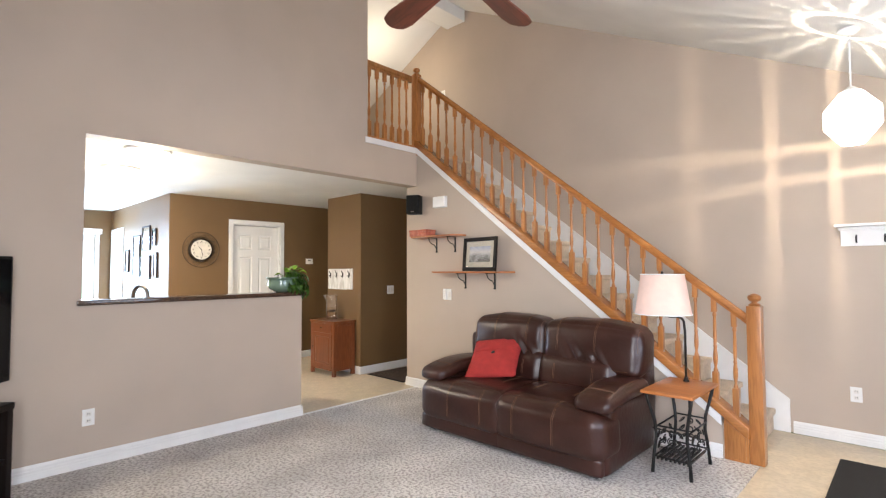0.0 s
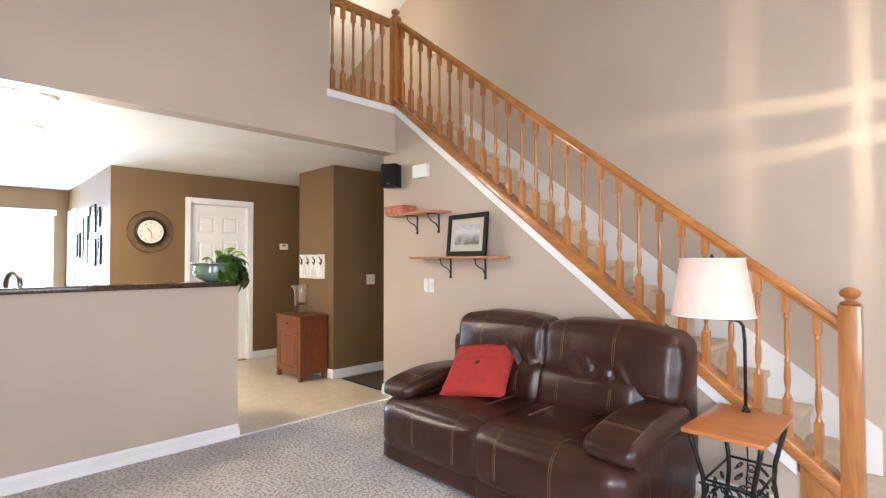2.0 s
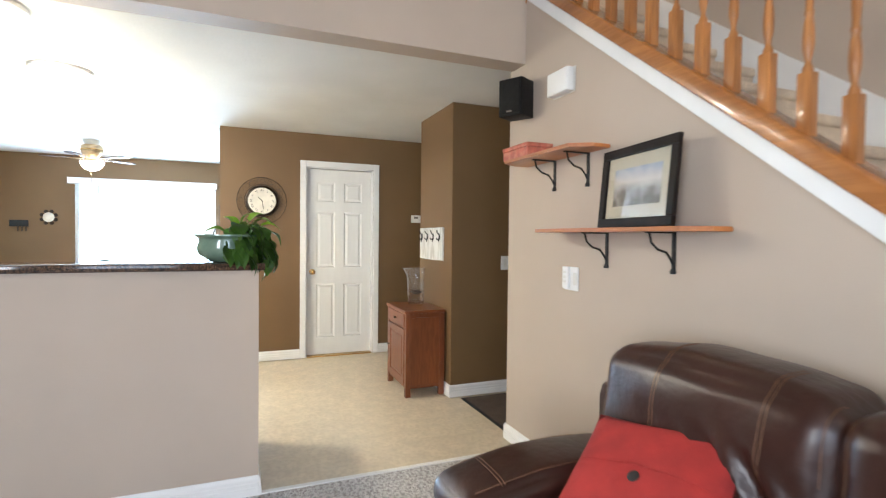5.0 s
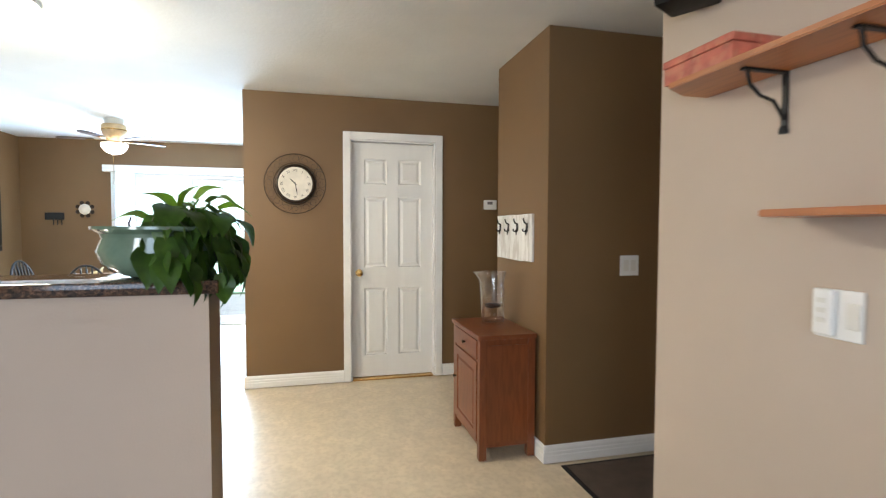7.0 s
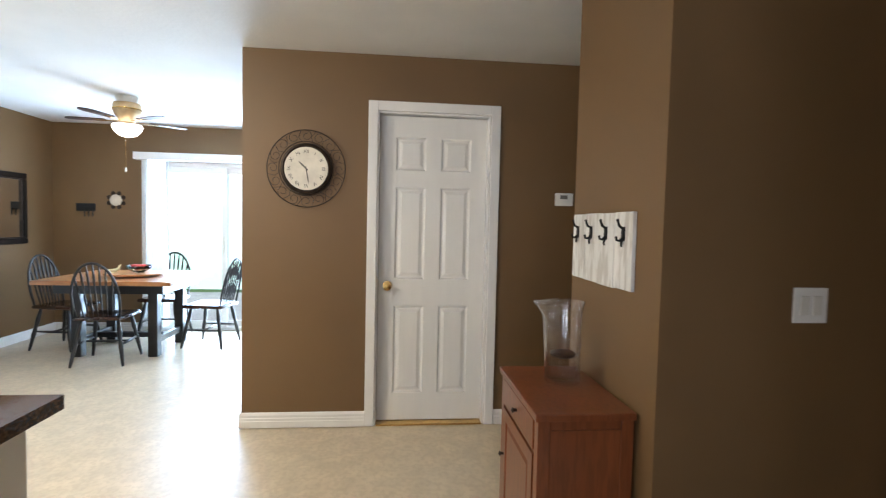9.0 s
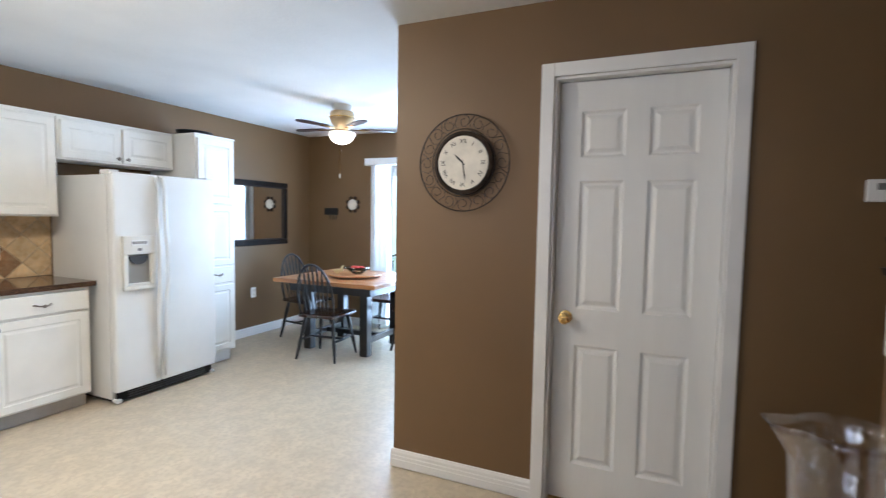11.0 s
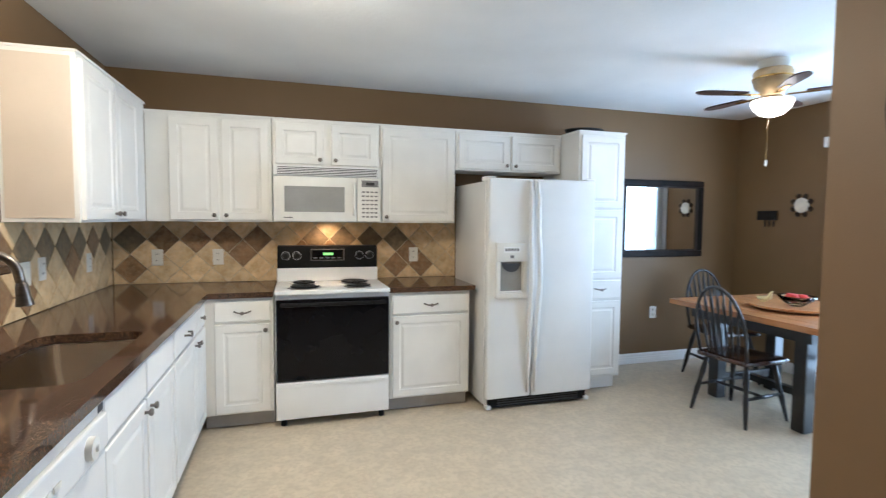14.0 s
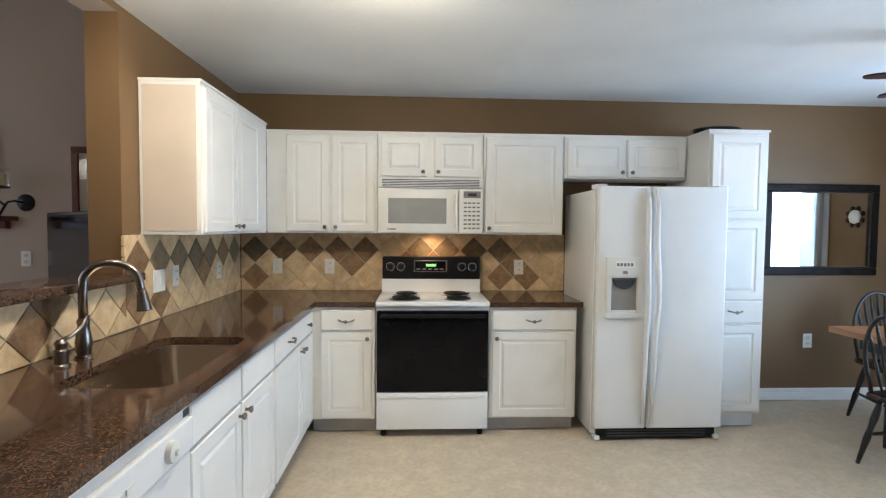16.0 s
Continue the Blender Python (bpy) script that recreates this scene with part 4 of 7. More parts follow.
for i in range(8):
    x = -0.10 + i * 0.0286
    part("slat", B(x - 0.006, x + 0.006, -0.185, 0.185, 0.085, 0.10, bevel=0.002), IRON, tb)
part("brace", tube(tube(bmesh.new(), [(-0.12, -0.2, 0.3), (0.12, 0.2, 0.16)], 0.005, 6), [(0.12, -0.2, 0.3), (-0.12, 0.2, 0.16)], 0.005, 6), IRON, tb, smooth=180)

# table lamp with a bent black arm
lp = thing("table_lamp", "lamp with pinkish tapered fabric shade on a bent black pole", "lamp", pose(-1.08, 4.15, 0.567))
part("base", lathe(bmesh.new(), [(0.022, 0), (0.022, 0.006), (0.014, 0.012), (0.012, 0.03)], 20), IRON, lp, smooth=40)
part("pole", tube(bmesh.new(), [(0, 0, 0.01), (0, 0, 0.36), (-0.006, -0.003, 0.44), (-0.02, -0.01, 0.462), (-0.05, -0.03, 0.472), (-0.10, -0.055, 0.474), (-0.13, -0.07, 0.48), (-0.13, -0.07, 0.56)], 0.0085, 10), IRON, lp, "bent black iron pole", smooth=180)
bm = bmesh.new()
lathe(bm, [(0.198, 0.49), (0.152, 0.79), (0.150, 0.79), (0.196, 0.49)], 40, pose(-0.13, -0.07, 0), close=False)
part("shade", bm, SHADE, lp, "pinkish fabric shade glowing from the bulb", smooth=180)
for r, z in ((0.199, 0.492), (0.153, 0.788)):
    part("trim_ring", tube(bmesh.new(), [(-0.13 + r * math.cos(a * math.pi / 20), -0.07 + r * math.sin(a * math.pi / 20), z) for a in range(40)], 0.0035, 6, closed=True), TRIM, lp, smooth=180)
part("bulb", lathe(bmesh.new(), [(0.012, 0.55), (0.014, 0.58), (0.03, 0.62), (0.03, 0.645), (0.018, 0.665), (0.002, 0.67)], 14, pose(-0.13, -0.07, 0)), BULBGLASS, lp, smooth=180)
part("cord", tube(bmesh.new(), [(0.0, 0.02, 0.004), (-0.02, 0.10, 0.004), (-0.03, 0.13, -0.02), (-0.03, 0.14, -0.30), (-0.04, 0.13, -0.54), (-0.09, 0.10, -0.561), (-0.17, 0.13, -0.561), (-0.24, 0.10, -0.561)], 0.0035, 6), BLACK, lp, "thin black power cord", smooth=180)
part("finial", lathe(bmesh.new(), [(0.008, 0.785), (0.01, 0.80), (0.003, 0.812)], 10, pose(-0.13, -0.07, 0)), IRON, lp)


# wall shelves with iron brackets
def wall_shelf(label, x0, x1, z, brackets):
    s = thing("wall_shelf", label, "shelf", pose((x0 + x1) / 2, 4.35, z))
    hw = (x1 - x0) / 2
    bm = bmesh.new()
    extrude_poly(bm, [(-hw, -0.001), (hw, -0.001), (hw - 0.0, -0.10), (hw - 0.06, -0.20), (-hw + 0.06, -0.20), (-hw, -0.10)], "z", -0.018, 0.0)
    bmesh.ops.bevel(bm, geom=list(bm.edges), offset=0.003, segments=2, affect="EDGES")
    part("board", bm, PINE, s, "orange stained pine board")
    for bx in brackets:
        x = bx - (x0 + x1) / 2
        bm = bmesh.new()
        box(bm, x - 0.008, x + 0.008, -0.008, -0.001, -0.175, -0.018)
        box(bm, x - 0.008, x + 0.008, -0.15, -0.008, -0.024, -0.018)
        tube(bm, [(x, -0.135, -0.022), (x, -0.125, -0.06), (x, -0.09, -0.088), (x, -0.045, -0.10), (x, -0.02, -0.13), (x, -0.008, -0.15)], 0.005, 6)
        lathe(bm, [(0.011, -0.188), (0.013, -0.18), (0.009, -0.168)], 10, Matrix.Translation((x, -0.007, 0)))
        part("bracket", bm, IRON, s, "black curved iron bracket", smooth=40)


wall_shelf("small orange pine wall shelf on black brackets", -4.13, -3.39, 1.782, (-3.84, -3.55))
wall_shelf("long orange pine wall shelf on black brackets", -3.79, -2.74, 1.378, (-3.40, -3.00))
# storage box on the upper shelf
bx = thing("keepsake_box", "flat red patterned box on the small wall shelf", "box", pose(-3.975, 4.245, 1.782))
part("body", B(-0.135, 0.135, -0.08, 0.08, 0, 0.052, bevel=0.004), BOXRED, bx)
part("lid", B(-0.139, 0.139, -0.084, 0.084, 0.0525, 0.076, bevel=0.005), BOXRED, bx)


def picture(name, label, m, w, h, fw, frame_mat, mat_w, art, depth=0.022, glass=True):
    """A framed picture; local x right, z up, facing -y, back at y=0, bottom edge at z=0."""
    p = thing(name, label, "picture frame", m)
    for a, b, c, d in ((-w / 2, w / 2, 0, fw), (-w / 2, w / 2, h - fw, h), (-w / 2, -w / 2 + fw, fw, h - fw), (w / 2 - fw, w / 2, fw, h - fw)):
        part("frame_bar", B(a, b, -depth, -0.002, c, d, bevel=0.004), frame_mat, p)
    part("mat", B(-w / 2 + fw, w / 2 - fw, -0.008, -0.003, fw, h - fw), MATBOARD if mat_w else art, p)
    if mat_w:
        part("print", B(-w / 2 + fw + mat_w, w / 2 - fw - mat_w, -0.010, -0.0085, fw + mat_w, h - fw - mat_w), art, p)
    if glass:
        g = part("pane", B(-w / 2 + fw, w / 2 - fw, -0.014, -0.012, fw, h - fw), PANE, p)
        g.visible_shadow = False
    return p


def landscape_material():
    """A print of a pale lake view: blue sky with clouds over a dim shore."""
    m = bpy.data.materials.new("landscape_print")
    m.use_nodes = True
    nt = m.node_tree
    tc, sep, ramp, nz, mix = (nt.nodes.new(k) for k in ("ShaderNodeTexCoord", "ShaderNodeSeparateXYZ", "ShaderNodeValToRGB", "ShaderNodeTexNoise", "ShaderNodeMixRGB"))
    nt.links.new(tc.outputs["Object"], sep.inputs[0])
    nt.links.new(sep.outputs["Z"], ramp.inputs[0])
    e = ramp.color_ramp.elements
    e[0].position, e[0].color = 0.09, (0.10, 0.085, 0.06, 1)
    e[1].position, e[1].color = 0.30, (0.06, 0.17, 0.42, 1)
    k = ramp.color_ramp.elements.new(0.16)
    k.color = (0.15, 0.14, 0.12, 1)
    k = ramp.color_ramp.elements.new(0.20)
    k.color = (0.55, 0.50, 0.46, 1)
    nz.inputs["Scale"].default_value = 14
    nt.links.new(tc.outputs["Object"], nz.inputs["Vector"])
    fade = nt.nodes.new("ShaderNodeMapRange")
    fade.inputs["From Min"].default_value, fade.inputs["From Max"].default_value, fade.inputs["To Max"].default_value = 0.45, 0.75, 0.7
    nt.links.new(nz.outputs["Fac"], fade.inputs["Value"])
    nt.links.new(fade.outputs["Result"], mix.inputs[0])
    nt.links.new(ramp.outputs[0], mix.inputs[1])
    mix.inputs[2].default_value = (0.6, 0.58, 0.55, 1)
    b = nt.nodes["Principled BSDF"]
    nt.links.new(mix.outputs[0], b.inputs["Base Color"])
    b.inputs["Roughness"].default_value = 0.6
    return m


LANDSCAPE = landscape_material()
picture("framed_picture", "black-framed lake view print leaning on the long shelf", pose(-3.14, 4.268, 1.380, -5, 0, -8), 0.51, 0.355, 0.04, FRAMEBLACK, 0.055, LANDSCAPE)

# loudspeaker, door chime, light switch
sp = thing("wall_speaker", "small black wall-mounted loudspeaker in the corner", "speaker", pose(-4.12, 4.255, 2.055, 0, 0, 28))
part("body", B(-0.08, 0.08, -0.07, 0.07, 0, 0.222, bevel=0.008), BLACK, sp, smooth=40)
part("grille", B(-0.072, 0.072, -0.079, -0.0705, 0.012, 0.210, bevel=0.004), BLACK, sp)
part("badge", B(-0.018, 0.018, -0.081, -0.0795, 0.02, 0.03), NICKEL, sp)
part("bracket", B(-0.02, 0.02, 0.0705, 0.135, 0.08, 0.14), BLACK, sp)
ch = thing("door_chime", "white plastic door chime box on the wall", "door chime", pose(-3.765, 4.35, 2.112))
part("cover", B(-0.092, 0.092, -0.055, -0.006, 0, 0.125, bevel=0.01, seg=3), PLATE, ch, smooth=40)
part("back_plate", B(-0.095, 0.095, -0.006, -0.001, -0.004, 0.129), ALMOND, ch)


def wall_plate(name, label, category, m, w=0.075, h=0.118, kind="outlet", mat=PLATE, group=""):
    """Electrical plate facing -y, centred on the origin."""
    p = thing(name, label, category, m, group)
    part("plate", B(-w / 2, w / 2, -0.006, -0.001, -h / 2, h / 2, bevel=0.0025), mat, p)
    n = 2 if w > 0.1 else 1
    for i in range(n):
        cx = (i - (n - 1) / 2) * 0.046
        if kind == "outlet":
            for cz in (0.024, -0.024):
                s = part("socket", B(cx - 0.016, cx + 0.016, -0.009, -0.0065, cz - 0.015, cz + 0.015, bevel=0.002), ALMOND, p)
                for dx in (-0.006, 0.006):
                    part("slot", B(cx + dx - 0.0012, cx + dx + 0.0012, -0.0098, -0.0092, cz - 0.004, cz + 0.007), INK, s)
        else:
            part("toggle", B(cx - 0.016, cx + 0.016, -0.010, -0.0065, -0.032, 0.032, bevel=0.002), ALMOND, p)
    return p


sw = thing("remote_switch", "white wall switch with a remote in its holder", "light switch", pose(-3.665, 4.35, 1.055))
part("plate", B(-0.068, 0.052, -0.008, -0.001, 0, 0.125, bevel=0.003), PLATE, sw)
part("remote", B(-0.062, -0.012, -0.026, -0.0085, 0.008, 0.125, bevel=0.006), PLATE, sw)
for i in range(3):
    part("button", B(-0.048, -0.026, -0.029, -0.0265, 0.04 + i * 0.025, 0.052 + i * 0.025), ALMOND, sw)
part("toggle", B(0.015, 0.048, -0.013, -0.0085, 0.03, 0.095, bevel=0.003), ALMOND, sw)
wall_plate("wall_outlet", "white electrical outlet low on the half wall", "outlet", pose(HX, 1.09, 0.35, 0, 0, 90))
wall_plate("wall_outlet", "white electrical outlet on the wall by the stairs", "outlet", pose(-0.20, YB, 0.39))
wall_plate("wall_switch", "white light switch on the wall upstairs", "light switch", pose(-4.70, YB, 3.93), kind="switch")
wall_plate("wall_outlet", "white outlet plate on the south wall", "outlet", pose(-2.72, YS, 1.15, 0, 0, 180))

# wall coat shelf by the stairs
cs = thing("coat_shelf", "white wall shelf with black coat hooks", "coat rack", pose(-0.26, YB, 1.57))
part("back_board", B(0.0, 0.72, -0.02, -0.001, 0.0, 0.15, bevel=0.003), TRIM, cs)
part("top_board", B(-0.03, 0.75, -0.13, -0.001, 0.152, 0.172, bevel=0.004), TRIM, cs)
part("cornice", B(-0.012, 0.732, -0.05, -0.021, 0.128, 0.151, bevel=0.006), TRIM, cs)
for i in range(4):
    x = 0.10 + i * 0.17
    part("hook", tube(bmesh.new(), [(x, -0.02, 0.085), (x, -0.05, 0.075), (x, -0.062, 0.05), (x, -0.05, 0.03), (x, -0.03, 0.028)], 0.006, 8), IRON, cs, smooth=180)

# black mat by the stairs
solid("door_mat", B(-0.27, 0.75, 3.75, 4.90, -0.006, 0.006, bevel=0.004), BLACKMAT, "black door mat on the cream vinyl floor", "mat")

# pendant lantern
pn = thing("pendant_lantern", "glowing white faceted pane lantern hanging on a thin rod", "pendant light", pose(-0.09, 4.3, 2.35))
part("canopy", lathe(bmesh.new(), [(0.062, 0.575), (0.062, 0.565), (0.04, 0.545), (0.012, 0.535)], 20, Matrix()), TRIM, pn, smooth=40)
part("rod", tube(bmesh.new(), [(0, 0, 0.19), (0, 0, 0.58)], 0.005, 8), TRIM, pn)
# many-sided lantern with narrow open slits between its panes and beside its middle band
NP = 18
for i in range(NP):
    a0, a1 = 2 * math.pi * (i + 0.055) / NP, 2 * math.pi * (i + 0.945) / NP
    for (r0, z0), (r1, z1) in (((0.062, 0.165), (0.1475, 0.056)), ((0.148, 0.055), (0.148, 0.019)), ((0.148, 0.0135), (0.148, -0.0135)), ((0.148, -0.019), (0.148, -0.055)), ((0.1475, -0.056), (0.062, -0.165))):
        bm = bmesh.new()
        out = [bm.verts.new((r * math.cos(a), r * math.sin(a), z)) for r, a, z in ((r0, a0, z0), (r0, a1, z0), (r1, a1, z1), (r1, a0, z1))]
        inn = [bm.verts.new((v.co.x * 0.975, v.co.y * 0.975, v.co.z * (0.985 if abs(v.co.z) > 0.05 else 1))) for v in out]
        bm.faces.new(out)
        bm.faces.new(inn[::-1])
        for q in range(4):
            bm.faces.new((out[q], out[(q + 1) % 4], inn[(q + 1) % 4], inn[q]))
        part("pane", bm, CAPIZ, pn)
part("cap", lathe(bmesh.new(), [(0.02, 0.20), (0.035, 0.185), (0.05, 0.172), (0.055, 0.166)], 16), TRIM, pn, smooth=40)

# living room ceiling fan
fn = thing("ceiling_fan", "ceiling fan with dark red-brown wooden blades under the vault", "ceiling fan", pose(-1.26, 1.87, 2.74))
part("motor", lathe(bmesh.new(), [(0.05, -0.06), (0.10, -0.04), (0.12, 0.0), (0.12, 0.06), (0.08, 0.10), (0.02, 0.12)], 24), BRONZE, fn, smooth=40)
part("downrod", tube(bmesh.new(), [(0, 0, 0.1), (0, 0, vault(-1.26) - 2.74)], 0.013, 10), BRONZE, fn)


def blade_mesh(r0, r1, w, mat):
    bm = bmesh.new()
    pts = [(r0, -w * 0.36), (r1 - 0.10, -w * 0.5), (r1 - 0.03, -w * 0.42), (r1, -w * 0.2), (r1 + 0.01, 0), (r1, w * 0.2), (r1 - 0.03, w * 0.42), (r1 - 0.10, w * 0.5), (r0, w * 0.36)]
    extrude_poly(bm, pts, "z", -0.004, 0.004)
    return mesh_of("blade", bm, mat)


bmx = blade_mesh(0.19, 0.62, 0.15, BLADE)
iron_mesh = mesh_of("blade_iron", B(0.09, 0.24, -0.02, 0.02, -0.012, -0.005), BRONZE)
for i in range(5):
    m = pose(0, 0, 0.0, 0, 0, 72 * i + 97.7) @ pose(0, 0, 0, 11)
    part("blade", bmx, BLADE, fn, m=m)
    part("blade_iron", iron_mesh, BRONZE, fn, m=m)

# television across the corner
tv = thing("television", "large flat black television on a dark stand across the corner", "television", pose(-3.55, 0.13, 0, 0, 0, 137.5))
part("bezel", B(-0.73, 0.73, -0.03, 0.03, 0.70, 1.50, bevel=0.008), BLACK, tv)
part("screen", B(-0.71, 0.71, -0.033, -0.0305, 0.73, 1.48), GLOSSBLACK, tv)
part("foot", B(-0.22, 0.22, -0.12, 0.10, 0.61, 0.63, bevel=0.005), BLACK, tv)
part("neck", B(-0.05, 0.05, 0.0, 0.03, 0.62, 0.80), BLACK, tv)
stand = thing("media_stand", "dark wooden media stand below the television", "media stand", pose(-3.55, 0.13, 0, 0, 0, 137.5))
part("top", B(-0.55, 0.55, -0.2, 0.2, 0.57, 0.61, bevel=0.005), FRAMEBLACK, stand)
part("shelf", B(-0.52, 0.52, -0.18, 0.18, 0.25, 0.28), FRAMEBLACK, stand)
for sx in (-1, 1):
    part("side_panel", B(sx * 0.53 - 0.02, sx * 0.53 + 0.02, -0.19, 0.19, 0, 0.57), FRAMEBLACK, stand)

# south wall of the living room: candle sconce, picture, mantel, small window frame
sc = thing("candle_sconce", "black iron wall sconce with an ivory candle in a glass cup", "sconce", pose(-2.73, YS, 1.60, 0, 0, 180))
part("wall_plate", lathe(bmesh.new(), [(0.064, 0.0), (0.064, 0.010), (0.045, 0.022), (0.018, 0.028), (0.002, 0.03)], 24, pose(0, 0, -0.02, 90)), IRON, sc, smooth=40)
part("arm", tube(bmesh.new(), [(0, -0.03, -0.02), (-0.03, -0.07, -0.01), (-0.06, -0.10, -0.02), (-0.085, -0.11, -0.07), (-0.105, -0.12, -0.12), (-0.13, -0.12, -0.135), (-0.145, -0.12, -0.115), (-0.13, -0.12, -0.10)], 0.008, 8), IRON, sc, smooth=180)
part("stem", tube(bmesh.new(), [(-0.075, -0.105, -0.045), (-0.11, -0.12, -0.01), (-0.125, -0.12, 0.03), (-0.105, -0.12, 0.055), (-0.10, -0.12, 0.083)], 0.008, 8), IRON, sc, smooth=180)
part("drip_tray", lathe(bmesh.new(), [(0.02, 0.078), (0.062, 0.084), (0.066, 0.091), (0.02, 0.0895)], 22, pose(-0.10, -0.12, 0)), IRON, sc, smooth=40)
part("cup", lathe(bmesh.new(), [(0.03, 0.092), (0.060, 0.094), (0.064, 0.215), (0.061, 0.215), (0.057, 0.098), (0.0, 0.096)], 24, pose(-0.10, -0.12, 0), close=False), GLASSWARE, sc, "clear glass candle cup", smooth=40)
part("candle", lathe(bmesh.new(), [(0.042, 0.099), (0.042, 0.185), (0.034, 0.188), (0.002, 0.183)], 20, pose(-0.10, -0.12, 0)), WAX, sc, "ivory pillar candle", smooth=40)
picture("framed_picture", "red-brown framed print with cream mat on the south wall", pose(-3.30, YS, 1.47, 0, 0, 180), 0.44, 0.54, 0.05, FRAMERED, 0.07, PAPER)
ms = thing("mantel_shelf", "brown wooden mantel shelf on the south wall", "shelf", pose(-2.05, YS, 1.44, 0, 0, 180))
part("board", B(-0.62, 0.62, -0.18, -0.001, 0, 0.035, bevel=0.005), FRAMERED, ms)
part("cleat", B(-0.56, 0.56, -0.05, -0.001, -0.06, -0.001, bevel=0.004), FRAMERED, ms)
picture("framed_picture", "white framed bright print on the south wall", pose(-2.36, YS, 1.80, 0, 0, 180), 0.36, 0.30, 0.03, TRIM, 0, PAPER)

# ---- kitchen ----
def door_front(parent, name, x0, x1, z0, z1, y=0.0, flat=False, label="", t=0.019):
    """A raised-panel front: a slab with a routed frame and a raised field, facing -y, proud of y."""
    bm = bmesh.new()
    s = 0.052 if (x1 - x0) > 0.2 and (z1 - z0) > 0.2 else 0.03
    rings = ((0, 0), (0, t - 0.004), (0.004, t)) + (((s, t), (s + 0.006, t - 0.006), (s + 0.016, t - 0.006), (s + 0.030, t - 0.001)) if not flat else ())
    panel(bm, x0, x1, z0, z1, y, rings)
    return part(name, bm, CABWHITE, parent, label)


def knob(parent, x, z, y):
    bm = lathe(bmesh.new(), [(0.007, 0), (0.006, 0.012), (0.013, 0.018), (0.015, 0.024), (0.011, 0.029), (0.002, 0.030)], 14, pose(x, y, z, 90))
    part("knob", bm, NICKEL, parent, "brushed nickel knob", smooth=60)


def pull(parent, x, z, y, w=0.10):
    bm = bmesh.new()
    tube(bm, [(x - w / 2, y, z), (x - w / 2 + 0.006, y - 0.02, z), (x - w / 4, y - 0.026, z - 0.006), (x, y - 0.028, z - 0.009), (x + w / 4, y - 0.026, z - 0.006), (x + w / 2 - 0.006, y - 0.02, z), (x + w / 2, y, z)], 0.0055, 8)
    lathe(bm, [(0.010, -0.003), (0.013, 0.002), (0.006, 0.006)], 10, pose(x, y - 0.027, z - 0.008, 90))
    part("handle", bm, NICKEL, parent, "brushed nickel bow handle", smooth=60)


def upper_cabinet(label, m, w, z0, z1, depth, doors, left=0.0, right=0.0, category="wall cabinet"):
    """doors: list of (x0, x1, knob side -1/1)."""
    c = thing("wall_cabinet", label, category, m, "kitchen wall cabinets")
    part("body", B(0, w, 0.0, depth, z0, z1, bevel=0.002), CABWHITE, c)
    part("top_lip", B(-0.004, w + 0.004, -0.008, depth, z1 - 0.0, z1 + 0.012), CABWHITE, c)
    for x0, x1, side in doors:
        d = door_front(c, "door", x0, x1, z0 + 0.012, z1 - 0.022)
        knob(d, x1 - 0.028 if side > 0 else x0 + 0.028, z0 + 0.045, -0.019)
    return c


def base_cabinet(label, m, w, doors, depth=0.59, h=0.876, toe=0.105, well=False):
    """doors: list of (x0, x1, knob side, handle kind for the drawer above)."""
    c = thing("base_cabinet", label, "base cabinet", m, "kitchen base cabinets")
    bm = B(0, w, 0.0, depth, toe, 0.66 if well else h, bevel=0.002)
    if well:
        box(bm, 0, w, 0, 0.018, 0.6605, h)
        box(bm, 0, 0.018, 0.0185, depth, 0.6605, h)
        box(bm, w - 0.018, w, 0.0185, depth, 0.6605, h)
    part("body", bm, CABWHITE, c)
    part("toe_kick", B(0.0, w, 0.07, 0.10, 0.0, toe - 0.001), TOEKICK, c, "grey recessed toe kick")
    for x0, x1, side, dr in doors:
        d = door_front(c, "door", x0, x1, toe + 0.012, 0.705)
        knob(d, x1 - 0.028 if side > 0 else x0 + 0.028, 0.665, -0.019)
        f = door_front(c, "drawer_front", x0, x1, 0.722, 0.855, flat=True)
        if dr == "pull":
            pull(f, (x0 + x1) / 2, 0.79, -0.019)
        elif dr == "knob":
            knob(f, (x0 + x1) / 2, 0.79, -0.019)
    return c


def on_range(x, y):
    return pose(x, y, 0, 0, 0, 180)


def on_left(y, x):
    return pose(x, y, 0, 0, 0, -90)


YU, YF = -0.19, 0.10            # upper and base cabinet fronts on the range wall
upper_cabinet("white raised-panel wall cabinet with two doors", on_range(-4.637, YU), 0.793, 1.37, 2.098, 0.308, ((0.143, 0.448, 1), (0.468, 0.773, -1)))
upper_cabinet("low white wall cabinet above the microwave", on_range(-5.435, YU), 0.765, 1.775, 2.098, 0.308, ((0.02, 0.355, 1), (0.41, 0.745, -1)))
upper_cabinet("white wall cabinet with one wide door", on_range(-6.205, YU), 0.595, 1.37, 2.098, 0.308, ((0.015, 0.58, -1),))
upper_cabinet("low white wall cabinet above the refrigerator", on_range(-6.805, YU), 0.93, 1.79, 2.098, 0.308, ((0.02, 0.455, 1), (0.475, 0.91, -1)))
side_unit = upper_cabinet("white wall cabinet beside the pass-through with two doors", on_left(0.885, -4.635), 1.0735, 1.37, 2.14, 0.302, ((0.02, 0.44, 1), (0.46, 0.88, -1)))
part("side_panel", B(-0.004, -0.0005, 0.022, 0.285, 1.39, 2.12), LAMINATE, side_unit, "beige laminate end panel")

